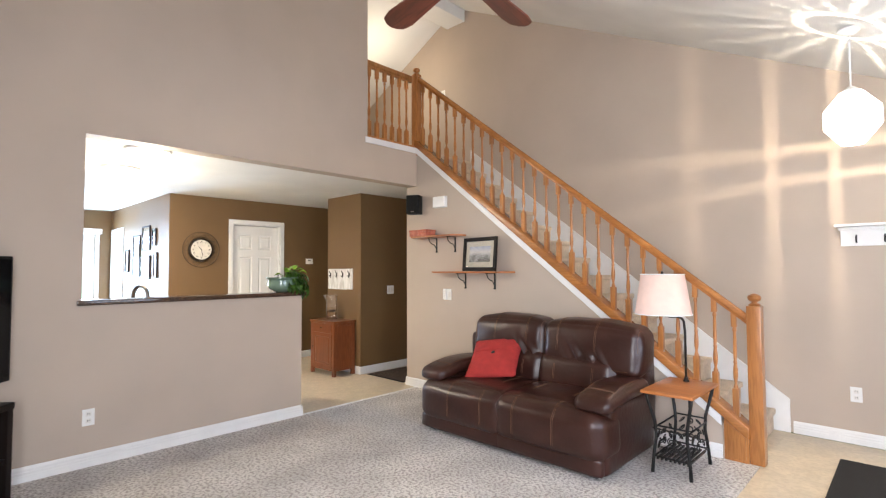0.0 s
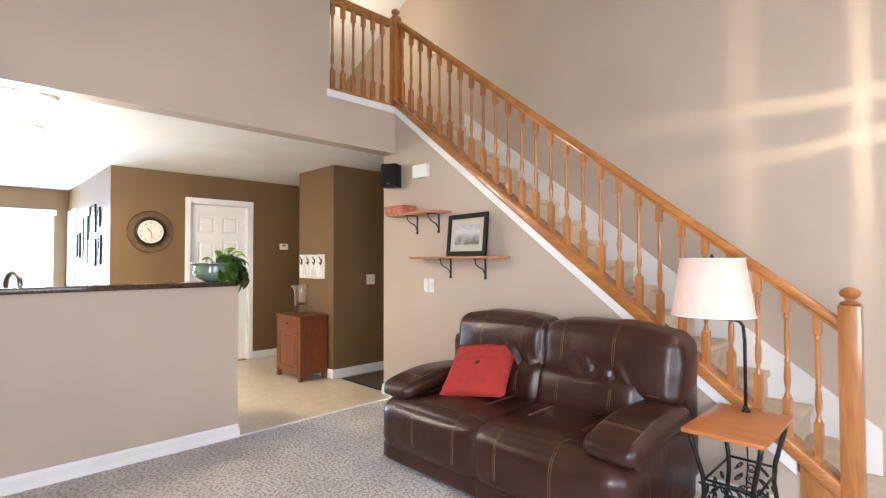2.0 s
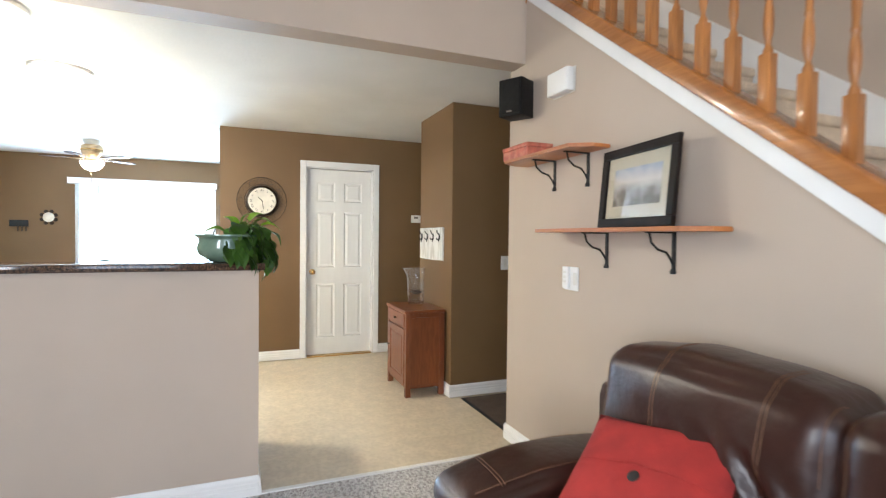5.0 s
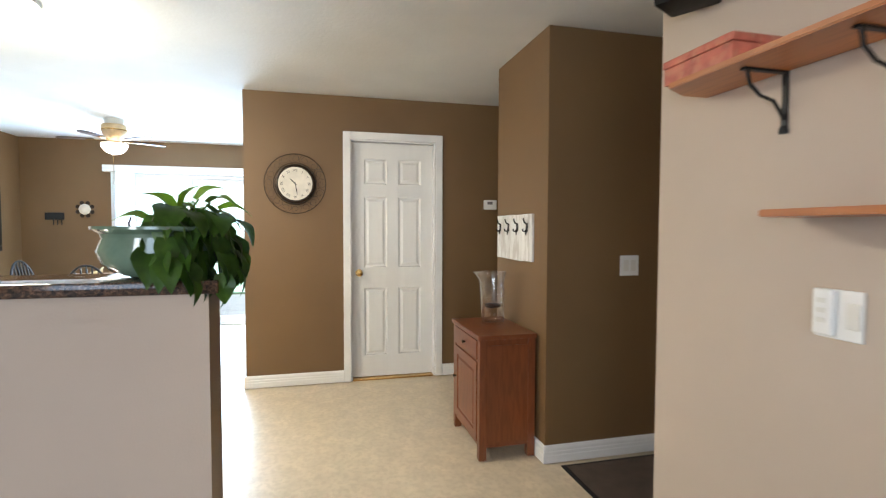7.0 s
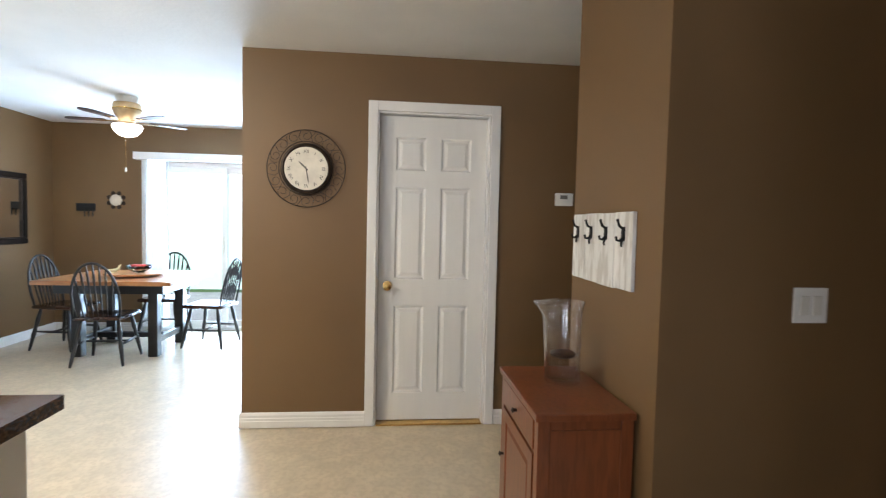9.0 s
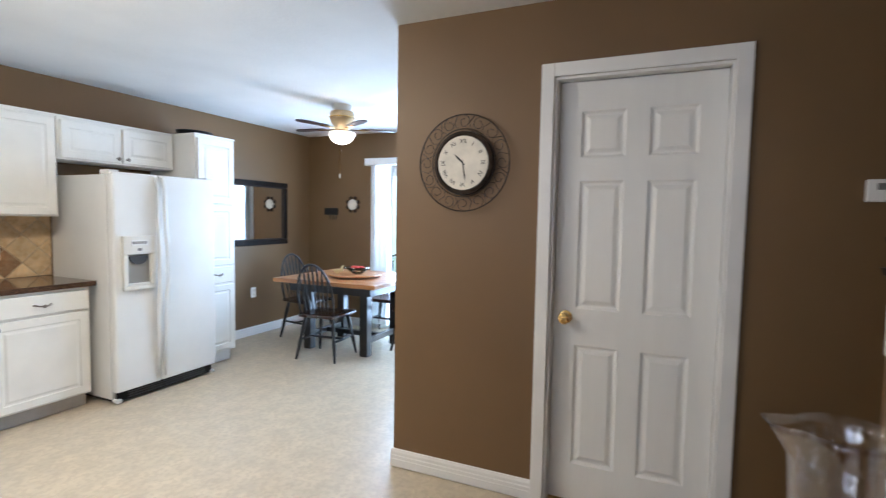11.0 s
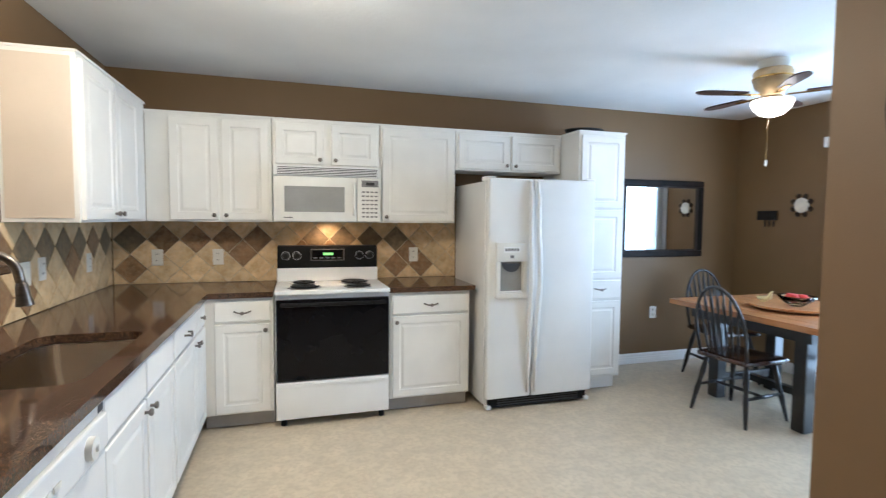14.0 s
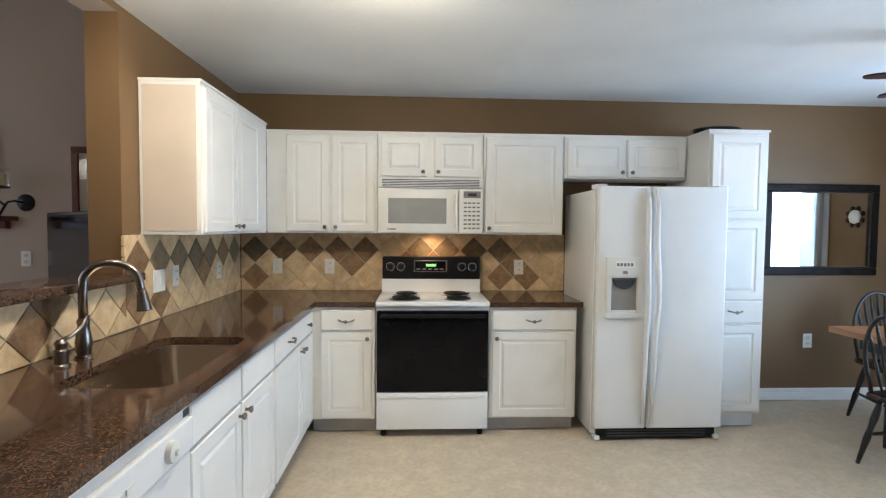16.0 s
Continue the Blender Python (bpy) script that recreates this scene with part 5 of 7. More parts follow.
# tall pantry
pc = thing("pantry_cabinet", "tall white pantry cabinet beside the refrigerator", "pantry", pose(-7.74, 0.08, 0, 0, 0, 180), "")
part("body", B(0, 0.43, 0, 0.578, 0.11, 2.10, bevel=0.002), CABWHITE, pc)
part("toe_kick", B(0.01, 0.42, 0.06, 0.56, 0.0, 0.109), TRIM, pc)
part("top_lip", B(-0.006, 0.436, -0.01, 0.578, 2.10, 2.114), CABWHITE, pc)
for nme, z0, z1 in (("door", 1.50, 2.075), ("door", 0.93, 1.485), ("door", 0.13, 0.745)):
    d = door_front(pc, nme, 0.02, 0.41, z0, z1)
d = door_front(pc, "drawer_front", 0.02, 0.41, 0.765, 0.915, flat=True)
pull(d, 0.215, 0.85, -0.019)
bk = thing("wire_basket", "black oval basket lying on top of the pantry", "basket", pose(-7.93, -0.15, 2.114))
bm = bmesh.new()
lathe(bm, [(0.13, 0.0), (0.16, 0.02), (0.165, 0.04), (0.155, 0.04), (0.125, 0.008)], 28, Matrix.Diagonal((1.0, 0.75, 1, 1)))
part("bowl", bm, BLACK, bk, smooth=40)
part("rim", tube(bmesh.new(), [(0.165 * math.cos(a * math.pi / 14), 0.124 * math.sin(a * math.pi / 14), 0.042) for a in range(28)], 0.006, 6, closed=True), IRON, bk, smooth=180)

# base cabinets
base_cabinet("white base cabinet between the corner and the range", on_range(-5.0115, YF), 0.4285, ((0.0685, 0.4085, 1, "pull"),))
base_cabinet("white base cabinet between range and refrigerator", on_range(-6.222, YF), 0.605, ((0.02, 0.585, -1, "pull"),))
base_cabinet("white sink base cabinet with two doors", on_left(1.91, -5.01), 0.92, ((0.015, 0.450, 1, ""), (0.470, 0.905, -1, "")), well=True)
base_cabinet("white corner base cabinet with bow handle drawers", on_left(0.988, -5.01), 0.8865, ((0.015, 0.545, 1, "pull"), (0.56, 0.86, -1, "knob")))
ep = thing("end_panel", "white cabinet end panel below the counter end", "panel", on_left(2.60, -5.01))
part("board", B(0, 0.072, 0.0, 0.60, 0.0, 0.876, bevel=0.002), CABWHITE, ep)

# dishwasher
dw = thing("dishwasher", "white built-in dishwasher below the granite counter", "dishwasher", on_left(2.522, -5.01))
part("body", B(0.004, 0.606, 0.0, 0.58, 0.10, 0.872), APPLIANCE, dw)
part("control_panel", B(0.006, 0.604, -0.035, -0.001, 0.735, 0.835, bevel=0.006), APPLIANCE, dw)
part("trim_strip", B(0.006, 0.604, -0.022, -0.001, 0.838, 0.868, bevel=0.003), ALMOND, dw)
part("latch", B(0.565, 0.60, -0.024, -0.0225, 0.842, 0.864), DARKGREY, dw)
part("door_panel", B(0.006, 0.604, -0.026, -0.001, 0.12, 0.728, bevel=0.006), APPLIANCE, dw)
part("dial", lathe(bmesh.new(), [(0.032, 0), (0.030, 0.016), (0.010, 0.018), (0.008, 0.024)], 20, pose(0.46, -0.035, 0.785, 90)), ALMOND, dw, smooth=40)
for i in range(4):
    part("button", B(0.10 + i * 0.05, 0.135 + i * 0.05, -0.039, -0.0355, 0.775, 0.79), ALMOND, dw)
part("kick_plate", B(0.006, 0.604, 0.03, 0.05, 0.0, 0.10), DARKGREY, dw)

# granite counters: L-shaped with the sink cut out, and the short one
ct = thing("countertop", "polished brown granite L-shaped countertop with sink cutout", "countertop", pose(-4.65, 1.0, 0.877))
ZT = 0.914
SX0, SX1, SY0, SY1 = -4.965, -4.585, 1.18, 1.90


def rounded_rect(x0, x1, y0, y1, r, n=5):
    pts = []
    for cx, cy, a0 in ((x1 - r, y1 - r, 0), (x0 + r, y1 - r, 90), (x0 + r, y0 + r, 180), (x1 - r, y0 + r, 270)):
        pts += [(cx + r * math.cos(radians(a0 + 90 * i / n)), cy + r * math.sin(radians(a0 + 90 * i / n))) for i in range(n + 1)]
    return pts


def slab_with_hole(x0, x1, y0, y1, hole, z0, z1):
    """A slab round a rounded hole: strips from the hole's edge to the slab's edge."""
    bm = bmesh.new()
    n = len(hole)
    cx, cy = sum(p[0] for p in hole) / n, sum(p[1] for p in hole) / n

    def edge(px, py):
        dx, dy = px - cx, py - cy
        k = min(((x1 if dx > 0 else x0) - cx) / dx if abs(dx) > 1e-6 else 1e9, ((y1 if dy > 0 else y0) - cy) / dy if abs(dy) > 1e-6 else 1e9)
        return cx + dx * k, cy + dy * k
    outer = [edge(*p) for p in hole]
    # take in the slab's corners
    ring = []
    for i, p in enumerate(outer):
        q = outer[(i + 1) % n]
        ring.append((hole[i], p))
        for c in ((x0, y0), (x0, y1), (x1, y0), (x1, y1)):
            a = math.atan2(c[1] - cy, c[0] - cx)
            a0, a1 = math.atan2(p[1] - cy, p[0] - cx), math.atan2(q[1] - cy, q[0] - cx)
            d, e = (a - a0) % (2 * math.pi), (a1 - a0) % (2 * math.pi)
            if 1e-4 < d < e - 1e-4 and e < math.pi:
                h0, h1 = hole[i], hole[(i + 1) % n]
                t = d / e
                ring.append(((h0[0] + t * (h1[0] - h0[0]), h0[1] + t * (h1[1] - h0[1])), c))
    m = len(ring)
    vs = [[bm.verts.new((*ring[i][k], z)) for k in (0, 1) for z in (z0, z1)] for i in range(m)]
    for i in range(m):
        a, b = vs[i], vs[(i + 1) % m]
        for q in ((a[1], a[3], b[3], b[1]), (a[0], b[0], b[2], a[2]), (a[0], a[1], b[1], b[0]), (a[2], b[2], b[3], a[3])):
            bm.faces.new(q)
    bmesh.ops.remove_doubles(bm, verts=bm.verts, dist=1e-5)
    return bm


def shifted(bm, x, y, z):
    bmesh.ops.translate(bm, vec=(-x, -y, -z), verts=bm.verts)
    return bm


hole = rounded_rect(SX0, SX1, SY0, SY1, 0.07)
part("slab", shifted(slab_with_hole(-5.045, -4.352, 0.95, 2.12, hole, 0.878, ZT), -4.65 + 0, 1.0, 0.877), GRANITE, ct)
bm = bmesh.new()
box(bm, -5.045, -4.352, 2.1201, 2.664, 0.878, ZT)
part("slab", shifted(bm, -4.65, 1.0, 0.877), GRANITE, ct)
bm = bmesh.new()
extrude_poly(bm, [(-4.352, 0.9495), (-4.352, -0.480), (-5.440, -0.480), (-5.440, 0.132), (-5.045, 0.132), (-5.045, 0.9495)], "z", 0.878, ZT)
part("slab", shifted(bm, -4.65, 1.0, 0.877), GRANITE, ct)
c2 = thing("countertop", "short polished brown granite countertop beside the range", "countertop", pose(-6.53, -0.18, 0.877))
part("slab", shifted(B(-6.865, -6.218, -0.480, 0.132, 0.878, ZT, bevel=0.004), -6.53, -0.18, 0.877), GRANITE, c2)
bt = thing("bar_top", "raised granite bar ledge on the half wall", "countertop", pose(-4.27, 1.92, 1.152))
part("slab", shifted(B(-4.42, -4.14, 1.005, 2.83, 1.153, 1.19, bevel=0.006), -4.27, 1.92, 1.152), GRANITE, bt, smooth=40)

# sink and faucet
sk = thing("kitchen_sink", "stainless steel undermount sink in the granite counter", "sink", pose((SX0 + SX1) / 2, (SY0 + SY1) / 2, 0.68))
bm = bmesh.new()
prof = ((0.0, 0.195), (0.004, 0.10), (0.02, 0.02), (0.06, 0.0))
loops = []
hw, hh = (SX1 - SX0) / 2 + 0.004, (SY1 - SY0) / 2 + 0.004
for ins, z in prof:
    loops.append([bm.verts.new((x, y, z)) for x, y in rounded_rect(-hw + ins, hw - ins, -hh + ins, hh - ins, 0.072)])
for a, b in zip(loops, loops[1:]):
    for i in range(len(a)):
        bm.faces.new((a[i], a[(i + 1) % len(a)], b[(i + 1) % len(a)], b[i]))
bm.faces.new(loops[-1])
ob = part("basin", bm, STEEL, sk, smooth=40)
part("drain", lathe(bmesh.new(), [(0.045, 0.001), (0.045, 0.004), (0.03, 0.005), (0.028, 0.002)], 20), STEEL, sk, smooth=40)
fc = thing("kitchen_faucet", "brushed nickel gooseneck faucet with pull-down head", "faucet", pose(-4.475, 1.54, ZT) @ Matrix.Diagonal((1, 1, 0.93, 1)))
part("body", lathe(bmesh.new(), [(0.031, 0), (0.031, 0.008), (0.022, 0.014), (0.027, 0.045), (0.029, 0.065), (0.024, 0.10), (0.019, 0.135), (0.021, 0.14), (0.021, 0.155), (0.015, 0.165)], 24), NICKEL, fc, smooth=40)
arc = [(0, 0, 0.16), (0, 0, 0.26), (-0.003, -0.002, 0.30)] + [(-0.088 + 0.088 * math.cos(a), -0.03 + 0.03 * math.cos(a), 0.30 + 0.085 * math.sin(a)) for a in [math.pi * i / 12 for i in range(1, 12)]] + [(-0.178, -0.061, 0.285), (-0.182, -0.062, 0.265)]
part("spout", tube(bmesh.new(), arc, 0.0155, 14), NICKEL, fc, smooth=180)
part("spray_head", lathe(bmesh.new(), [(0.016, 0.002), (0.020, -0.012), (0.0235, -0.055), (0.028, -0.085), (0.020, -0.088)], 18, pose(-0.182, -0.062, 0.268, 0, 6, 0)), NICKEL, fc, smooth=40)
hb = thing("faucet_lever", "brushed nickel side lever of the faucet", "faucet", pose(-4.475, 1.66, ZT))
part("base", lathe(bmesh.new(), [(0.028, 0), (0.028, 0.007), (0.021, 0.012), (0.023, 0.05), (0.024, 0.06), (0.018, 0.065), (0.021, 0.085), (0.012, 0.098)], 20), NICKEL, hb, smooth=40)
part("lever", tube(bmesh.new(), [(0, 0, 0.092), (-0.012, -0.045, 0.105), (-0.02, -0.085, 0.13), (-0.025, -0.11, 0.165)], [0.008, 0.007, 0.007, 0.008], 10), NICKEL, hb, smooth=180)


# diamond backsplash tiles
def backsplash(name, label, m, x0, x1, z0, z1, seed):
    """Square tiles set on their corners, clipped to the panel. Local x right, z up, facing -y."""
    rnd = random.Random(seed)
    s = thing(name, label, "backsplash", m, kind="structure")
    part("grout_bed", B(x0, x1, -0.006, -0.001, z0, z1), GROUT, s)
    d = 0.1075
    g = 0.0036
    i0, i1 = int(x0 / d) - 2, int(x1 / d) + 2
    for i in range(i0, i1 + 1):
        for j in range(-1, 6):
            if (i + j) % 2:
                continue
            cx, cz = i * d, z0 + j * d
            poly = clip_rect([(cx - d + g, cz), (cx, cz - d + g), (cx + d - g, cz), (cx, cz + d - g)], x0 + 0.001, x1 - 0.001, z0 + 0.002, z1 - 0.001)
            if len(poly) < 3:
                continue
            area = 0.5 * abs(sum(poly[k][0] * poly[(k + 1) % len(poly)][1] - poly[(k + 1) % len(poly)][0] * poly[k][1] for k in range(len(poly))))
            if area < 0.0006:
                continue
            mx, mz = sum(p[0] for p in poly) / len(poly), sum(p[1] for p in poly) / len(poly)
            bm = bmesh.new()
            t = 0.0125 + rnd.uniform(-0.0012, 0.0012)
            lo = [bm.verts.new((u - mx, -0.0061, v - mz)) for u, v in poly]
            mi = [bm.verts.new((u - mx, -t + 0.002, v - mz)) for u, v in poly]
            hi = [bm.verts.new(((u - mx) * 0.975, -t, (v - mz) * 0.975)) for u, v in poly]
            for a, b in ((lo, mi), (mi, hi)):
                for k in range(len(poly)):
                    q = (k + 1) % len(poly)
                    bm.faces.new((a[k], a[q], b[q], b[k]))
            bm.faces.new(hi)
            dark = (j == 3 and rnd.random() < 0.85) or (j in (1, 2) and rnd.random() < 0.33)
            mt = (TILE_C if j == 3 and rnd.random() < 0.5 else TILE_B) if dark else TILE_A
            part("tile", bm, mt, s, m=pose(mx, 0, mz))
    return s


backsplash("trim_backsplash_range", "diamond-set tan and brown slate tile backsplash", on_range(-4.345, YS), 0.0, 2.56, ZT, 1.369, 3)
backsplash("trim_backsplash_bar", "diamond-set slate tiles below the bar ledge", on_left(2.80, KX), 0.012, 1.765, ZT, 1.150, 5)
backsplash("trim_backsplash_side", "diamond-set slate tiles below the side wall cabinet", on_left(1.035, KX), 0.001, 1.52, ZT, 1.369, 8)
bm = bmesh.new()
for i in range(3):
    box(bm, -4.347, -4.331, 1.0355, 1.049, 1.215 + i * 0.052, 1.262 + i * 0.052, bevel=0.003)
solid("trim_tile_edge", bm, TILE_A, "tan edging tiles at the pass-through", "tile", "structure")

for x in (-4.627, -5.033, -6.536):
    wall_plate("wall_outlet", "ivory electrical outlet on the tiled backsplash", "outlet", pose(x, YS + 0.013, 1.105, 0, 0, 180), mat=ALMOND, group="backsplash outlets")
wall_plate("wall_outlet", "wide ivory switch plate on the tiled backsplash", "outlet", pose(KX - 0.013, 0.74, 1.12, 0, 0, -90), 0.12, 0.118, "switch", ALMOND, "backsplash outlets")
wall_plate("wall_outlet", "ivory electrical outlet on the tiled backsplash", "outlet", pose(KX - 0.013, 0.56, 1.13, 0, 0, -90), mat=ALMOND, group="backsplash outlets")
wall_plate("wall_outlet", "ivory electrical outlet on the tiled backsplash", "outlet", pose(KX - 0.013, -0.05, 1.11, 0, 0, -90), mat=ALMOND, group="backsplash outlets")

# range
rg = thing("electric_range", "white electric range with black glass door and coil burners", "stove", on_range(-5.452, 0.148))
RWD = 0.76
part("body", B(0, RWD, 0.02, 0.62, 0.04, 0.89, bevel=0.003), APPLIANCE, rg)
part("cooktop", B(-0.004, RWD + 0.004, -0.012, 0.56, 0.891, 0.918, bevel=0.007), APPLIANCE, rg, smooth=40)
ov = part("oven_door", B(0.006, RWD - 0.006, -0.022, 0.018, 0.315, 0.86, bevel=0.006), GLOSSBLACK, rg, "black glass oven door")
part("door_handle", B(0.03, RWD - 0.03, -0.052, -0.034, 0.815, 0.842, bevel=0.008), BLACK, ov)
for x in (0.06, RWD - 0.06):
    part("handle_post", B(x - 0.015, x + 0.015, -0.036, -0.022, 0.818, 0.84), BLACK, ov)
part("window", B(0.13, RWD - 0.13, -0.0245, -0.0225, 0.42, 0.72), GLOSSBLACK, ov)
dr = part("storage_drawer", B(0.004, RWD - 0.004, -0.018, 0.018, 0.055, 0.307, bevel=0.008), APPLIANCE, rg, smooth=40)
part("drawer_lip", B(0.03, RWD - 0.03, -0.024, -0.0185, 0.27, 0.292, bevel=0.003), APPLIANCE, dr)
part("back_riser", B(0.0, RWD, 0.50, 0.62, 0.918, 1.02, bevel=0.004), APPLIANCE, rg)
cpn = part("control_panel", B(0.004, RWD - 0.004, 0.495, 0.615, 1.021, 1.19, bevel=0.008), BLACK, rg, "black control panel with four dials")
for x in (0.065, 0.145, RWD - 0.145, RWD - 0.065):
    dl = part("dial", lathe(bmesh.new(), [(0.030, 0), (0.030, 0.004), (0.022, 0.006), (0.019, 0.024), (0.005, 0.026)], 20, pose(x, 0.495, 1.115, 90)), BLACK, cpn, smooth=40)
    part("dial_ring", tube(bmesh.new(), [(x + 0.031 * math.cos(a * math.pi / 12), 0.4935, 1.115 + 0.031 * math.sin(a * math.pi / 12)) for a in range(24)], 0.0012, 4, closed=True), PLATE, cpn)
part("display_frame", B(0.245, 0.50, 0.490, 0.4945, 1.075, 1.165, bevel=0.002), NICKEL, cpn)
part("display", B(0.255, 0.49, 0.4875, 0.4895, 1.082, 1.158), GLOSSBLACK, cpn)
DISPLAYGREEN = material("lit_green_digits", (0.1, 0.4, 0.08), 0.5, emit=((0.45, 1.0, 0.25), 1.6))
part("digits", B(0.34, 0.415, 0.4862, 0.4872, 1.118, 1.136), DISPLAYGREEN, cpn, "lit green clock digits")
for i in range(5):
    part("key", B(0.265 + i * 0.045, 0.295 + i * 0.045, 0.4862, 0.4872, 1.092, 1.102), PALEINK, cpn)
for x, y, r in ((0.19, 0.14, 0.10), (0.56, 0.14, 0.085), (0.19, 0.38, 0.08), (0.56, 0.38, 0.10)):
    bn = part("burner_bowl", lathe(bmesh.new(), [(r + 0.012, 0.918), (r + 0.012, 0.922), (r, 0.922), (r * 0.9, 0.919), (0.01, 0.9185)], 28, pose(x, y, 0)), NICKEL, rg, "chrome drip bowl", smooth=40)
    coil = [(x + (0.018 + (r - 0.02) * k / 70) * math.cos(k * 0.36), y + (0.018 + (r - 0.02) * k / 70) * math.sin(k * 0.36), 0.929) for k in range(71)]
    part("coil", tube(bmesh.new(), coil, 0.006, 6), BLACK, bn, "black coil element", smooth=180)
for x in (0.05, RWD - 0.05):
    for y in (0.04, 0.56):
        part("foot", lathe(bmesh.new(), [(0.02, 0), (0.02, 0.03), (0.012, 0.045)], 10, pose(x, y, -0.0)), BLACK, rg)

# microwave
mw = thing("microwave", "off-white over-the-range microwave with grey window", "microwave", on_range(-5.44, -0.12))
part("body", B(0, 0.755, 0.0, 0.375, 1.372, 1.772, bevel=0.003), APPLIANCE, mw)
gr = part("vent_grille", B(0.004, 0.751, -0.02, -0.001, 1.70, 1.768, bevel=0.003), APPLIANCE, mw)
for i in range(5):
    part("vent_slot", B(0.03, 0.725, -0.0225, -0.0205, 1.707 + i * 0.0115, 1.7125 + i * 0.0115), DARKGREY, gr)
dm = part("door", B(0.004, 0.575, -0.026, -0.001, 1.378, 1.694, bevel=0.008), ALMOND, mw, "off-white door with grey window", smooth=40)
part("window", B(0.075, 0.49, -0.0285, -0.0265, 1.445, 1.625, bevel=0.0008), GREYGLASS, dm)
part("handle", B(0.548, 0.566, -0.045, -0.0265, 1.42, 1.66, bevel=0.007), ALMOND, dm)
cp2 = part("keypad", B(0.579, 0.751, -0.026, -0.001, 1.378, 1.694, bevel=0.006), ALMOND, mw)
part("display", B(0.612, 0.735, -0.0285, -0.0265, 1.63, 1.678), PALEINK, cp2)
part("readout", B(0.645, 0.705, -0.0298, -0.0288, 1.642, 1.664), INK, cp2)
for r in range(7):
    for c in range(4):
        part("key", B(0.614 + c * 0.031, 0.636 + c * 0.031, -0.0280, -0.0266, 1.408 + r * 0.03, 1.419 + r * 0.03), PALEINK, cp2)
part("badge", B(0.07, 0.13, -0.0278, -0.0266, 1.40, 1.408), PALEINK, dm)

# refrigerator
fr = thing("refrigerator", "white side-by-side refrigerator with ice dispenser", "refrigerator", on_range(-6.905, 0.265))
FWD, FT = 0.875, 1.70
part("body", B(0, FWD, 0.07, 0.74, 0.03, FT - 0.02, bevel=0.004), APPLIANCE, fr)
SPL = 0.355
dA = part("door", B(0.002, SPL - 0.004, 0.0, 0.066, 0.085, FT, bevel=0.014, seg=3), APPLIANCE, fr, "white freezer door", smooth=40)
dB = part("door", B(SPL + 0.004, FWD - 0.002, 0.0, 0.066, 0.085, FT, bevel=0.014, seg=3), APPLIANCE, fr, "white refrigerator door", smooth=40)
for d, x, s in ((dA, SPL - 0.03, -1), (dB, SPL + 0.03, 1)):
    bm = bmesh.new()
    tube(bm, [(x, -0.004, FT - 0.02), (x, -0.03, FT - 0.12), (x, -0.032, 1.30), (x + s * 0.004, -0.05, 1.12), (x + s * 0.004, -0.056, 0.95), (x, -0.045, 0.80), (x, -0.03, 0.66), (x, -0.024, 0.40), (x, -0.004, 0.12)], [0.012, 0.016, 0.017, 0.019, 0.020, 0.019, 0.017, 0.014, 0.010], 10)
    part("handle", bm, APPLIANCE, d, "moulded white full-length handle", smooth=180)
bm = bmesh.new()
for q in ((0.055, 0.295, 1.10, 1.235), (0.055, 0.295, 0.835, 0.868), (0.055, 0.087, 0.8685, 1.0995), (0.263, 0.295, 0.8685, 1.0995)):
    box(bm, q[0], q[1], -0.030, 0.004, q[2], q[3], bevel=0.004)
disp = part("dispenser", bm, ALMOND, dA, "ice and water dispenser", smooth=40)
part("recess", B(0.0875, 0.2625, -0.004, -0.0005, 0.8685, 1.0995), GREYGLASS, disp, "grey recess of the dispenser")
bm = bmesh.new()
extrude_poly(bm, [(0.175 + 0.07 * math.cos(math.pi * i / 10), 1.085 - 0.062 * math.sin(math.pi * i / 10)) for i in range(11)], "y", -0.022, -0.0045)
part("paddle", bm, DARKGREY, disp, "dark rounded chute")
part("tray", B(0.092, 0.258, -0.026, -0.0045, 0.869, 0.885, bevel=0.003), PLATE, disp)
part("control_strip", B(0.11, 0.24, -0.0325, -0.0305, 1.165, 1.207, bevel=0.0008), PLATE, disp)
for i in range(5):
    part("button", B(0.118 + i * 0.023, 0.134 + i * 0.023, -0.0345, -0.033, 1.176, 1.196), PALEINK, disp)
part("logo_plate", B(0.16, 0.19, -0.0315, -0.0305, 1.125, 1.145), PALEINK, disp)
part("base_grille", B(0.03, FWD - 0.03, 0.03, 0.06, 0.012, 0.078), BLACK, fr, "dark base grille")
for i in range(3):
    part("grille_bar", B(0.10, FWD - 0.10, 0.024, 0.0295, 0.024 + i * 0.018, 0.031 + i * 0.018), DARKGREY, fr)
for x in (0.0, FWD - 0.055):
    part("hinge_foot", B(x + 0.008, x + 0.047, 0.012, 0.07, 0.004, 0.032, bevel=0.006), PLATE, fr)
for x in (0.03, FWD - 0.03):
    part("hinge_cap", B(x - 0.035, x + 0.035, 0.02, 0.13, FT - 0.018, FT + 0.014, bevel=0.006), PLATE, fr)
for x in (0.05, FWD - 0.05):
    part("roller", B(x - 0.02, x + 0.02, 0.1, 0.65, 0.0, 0.03), BLACK, fr)

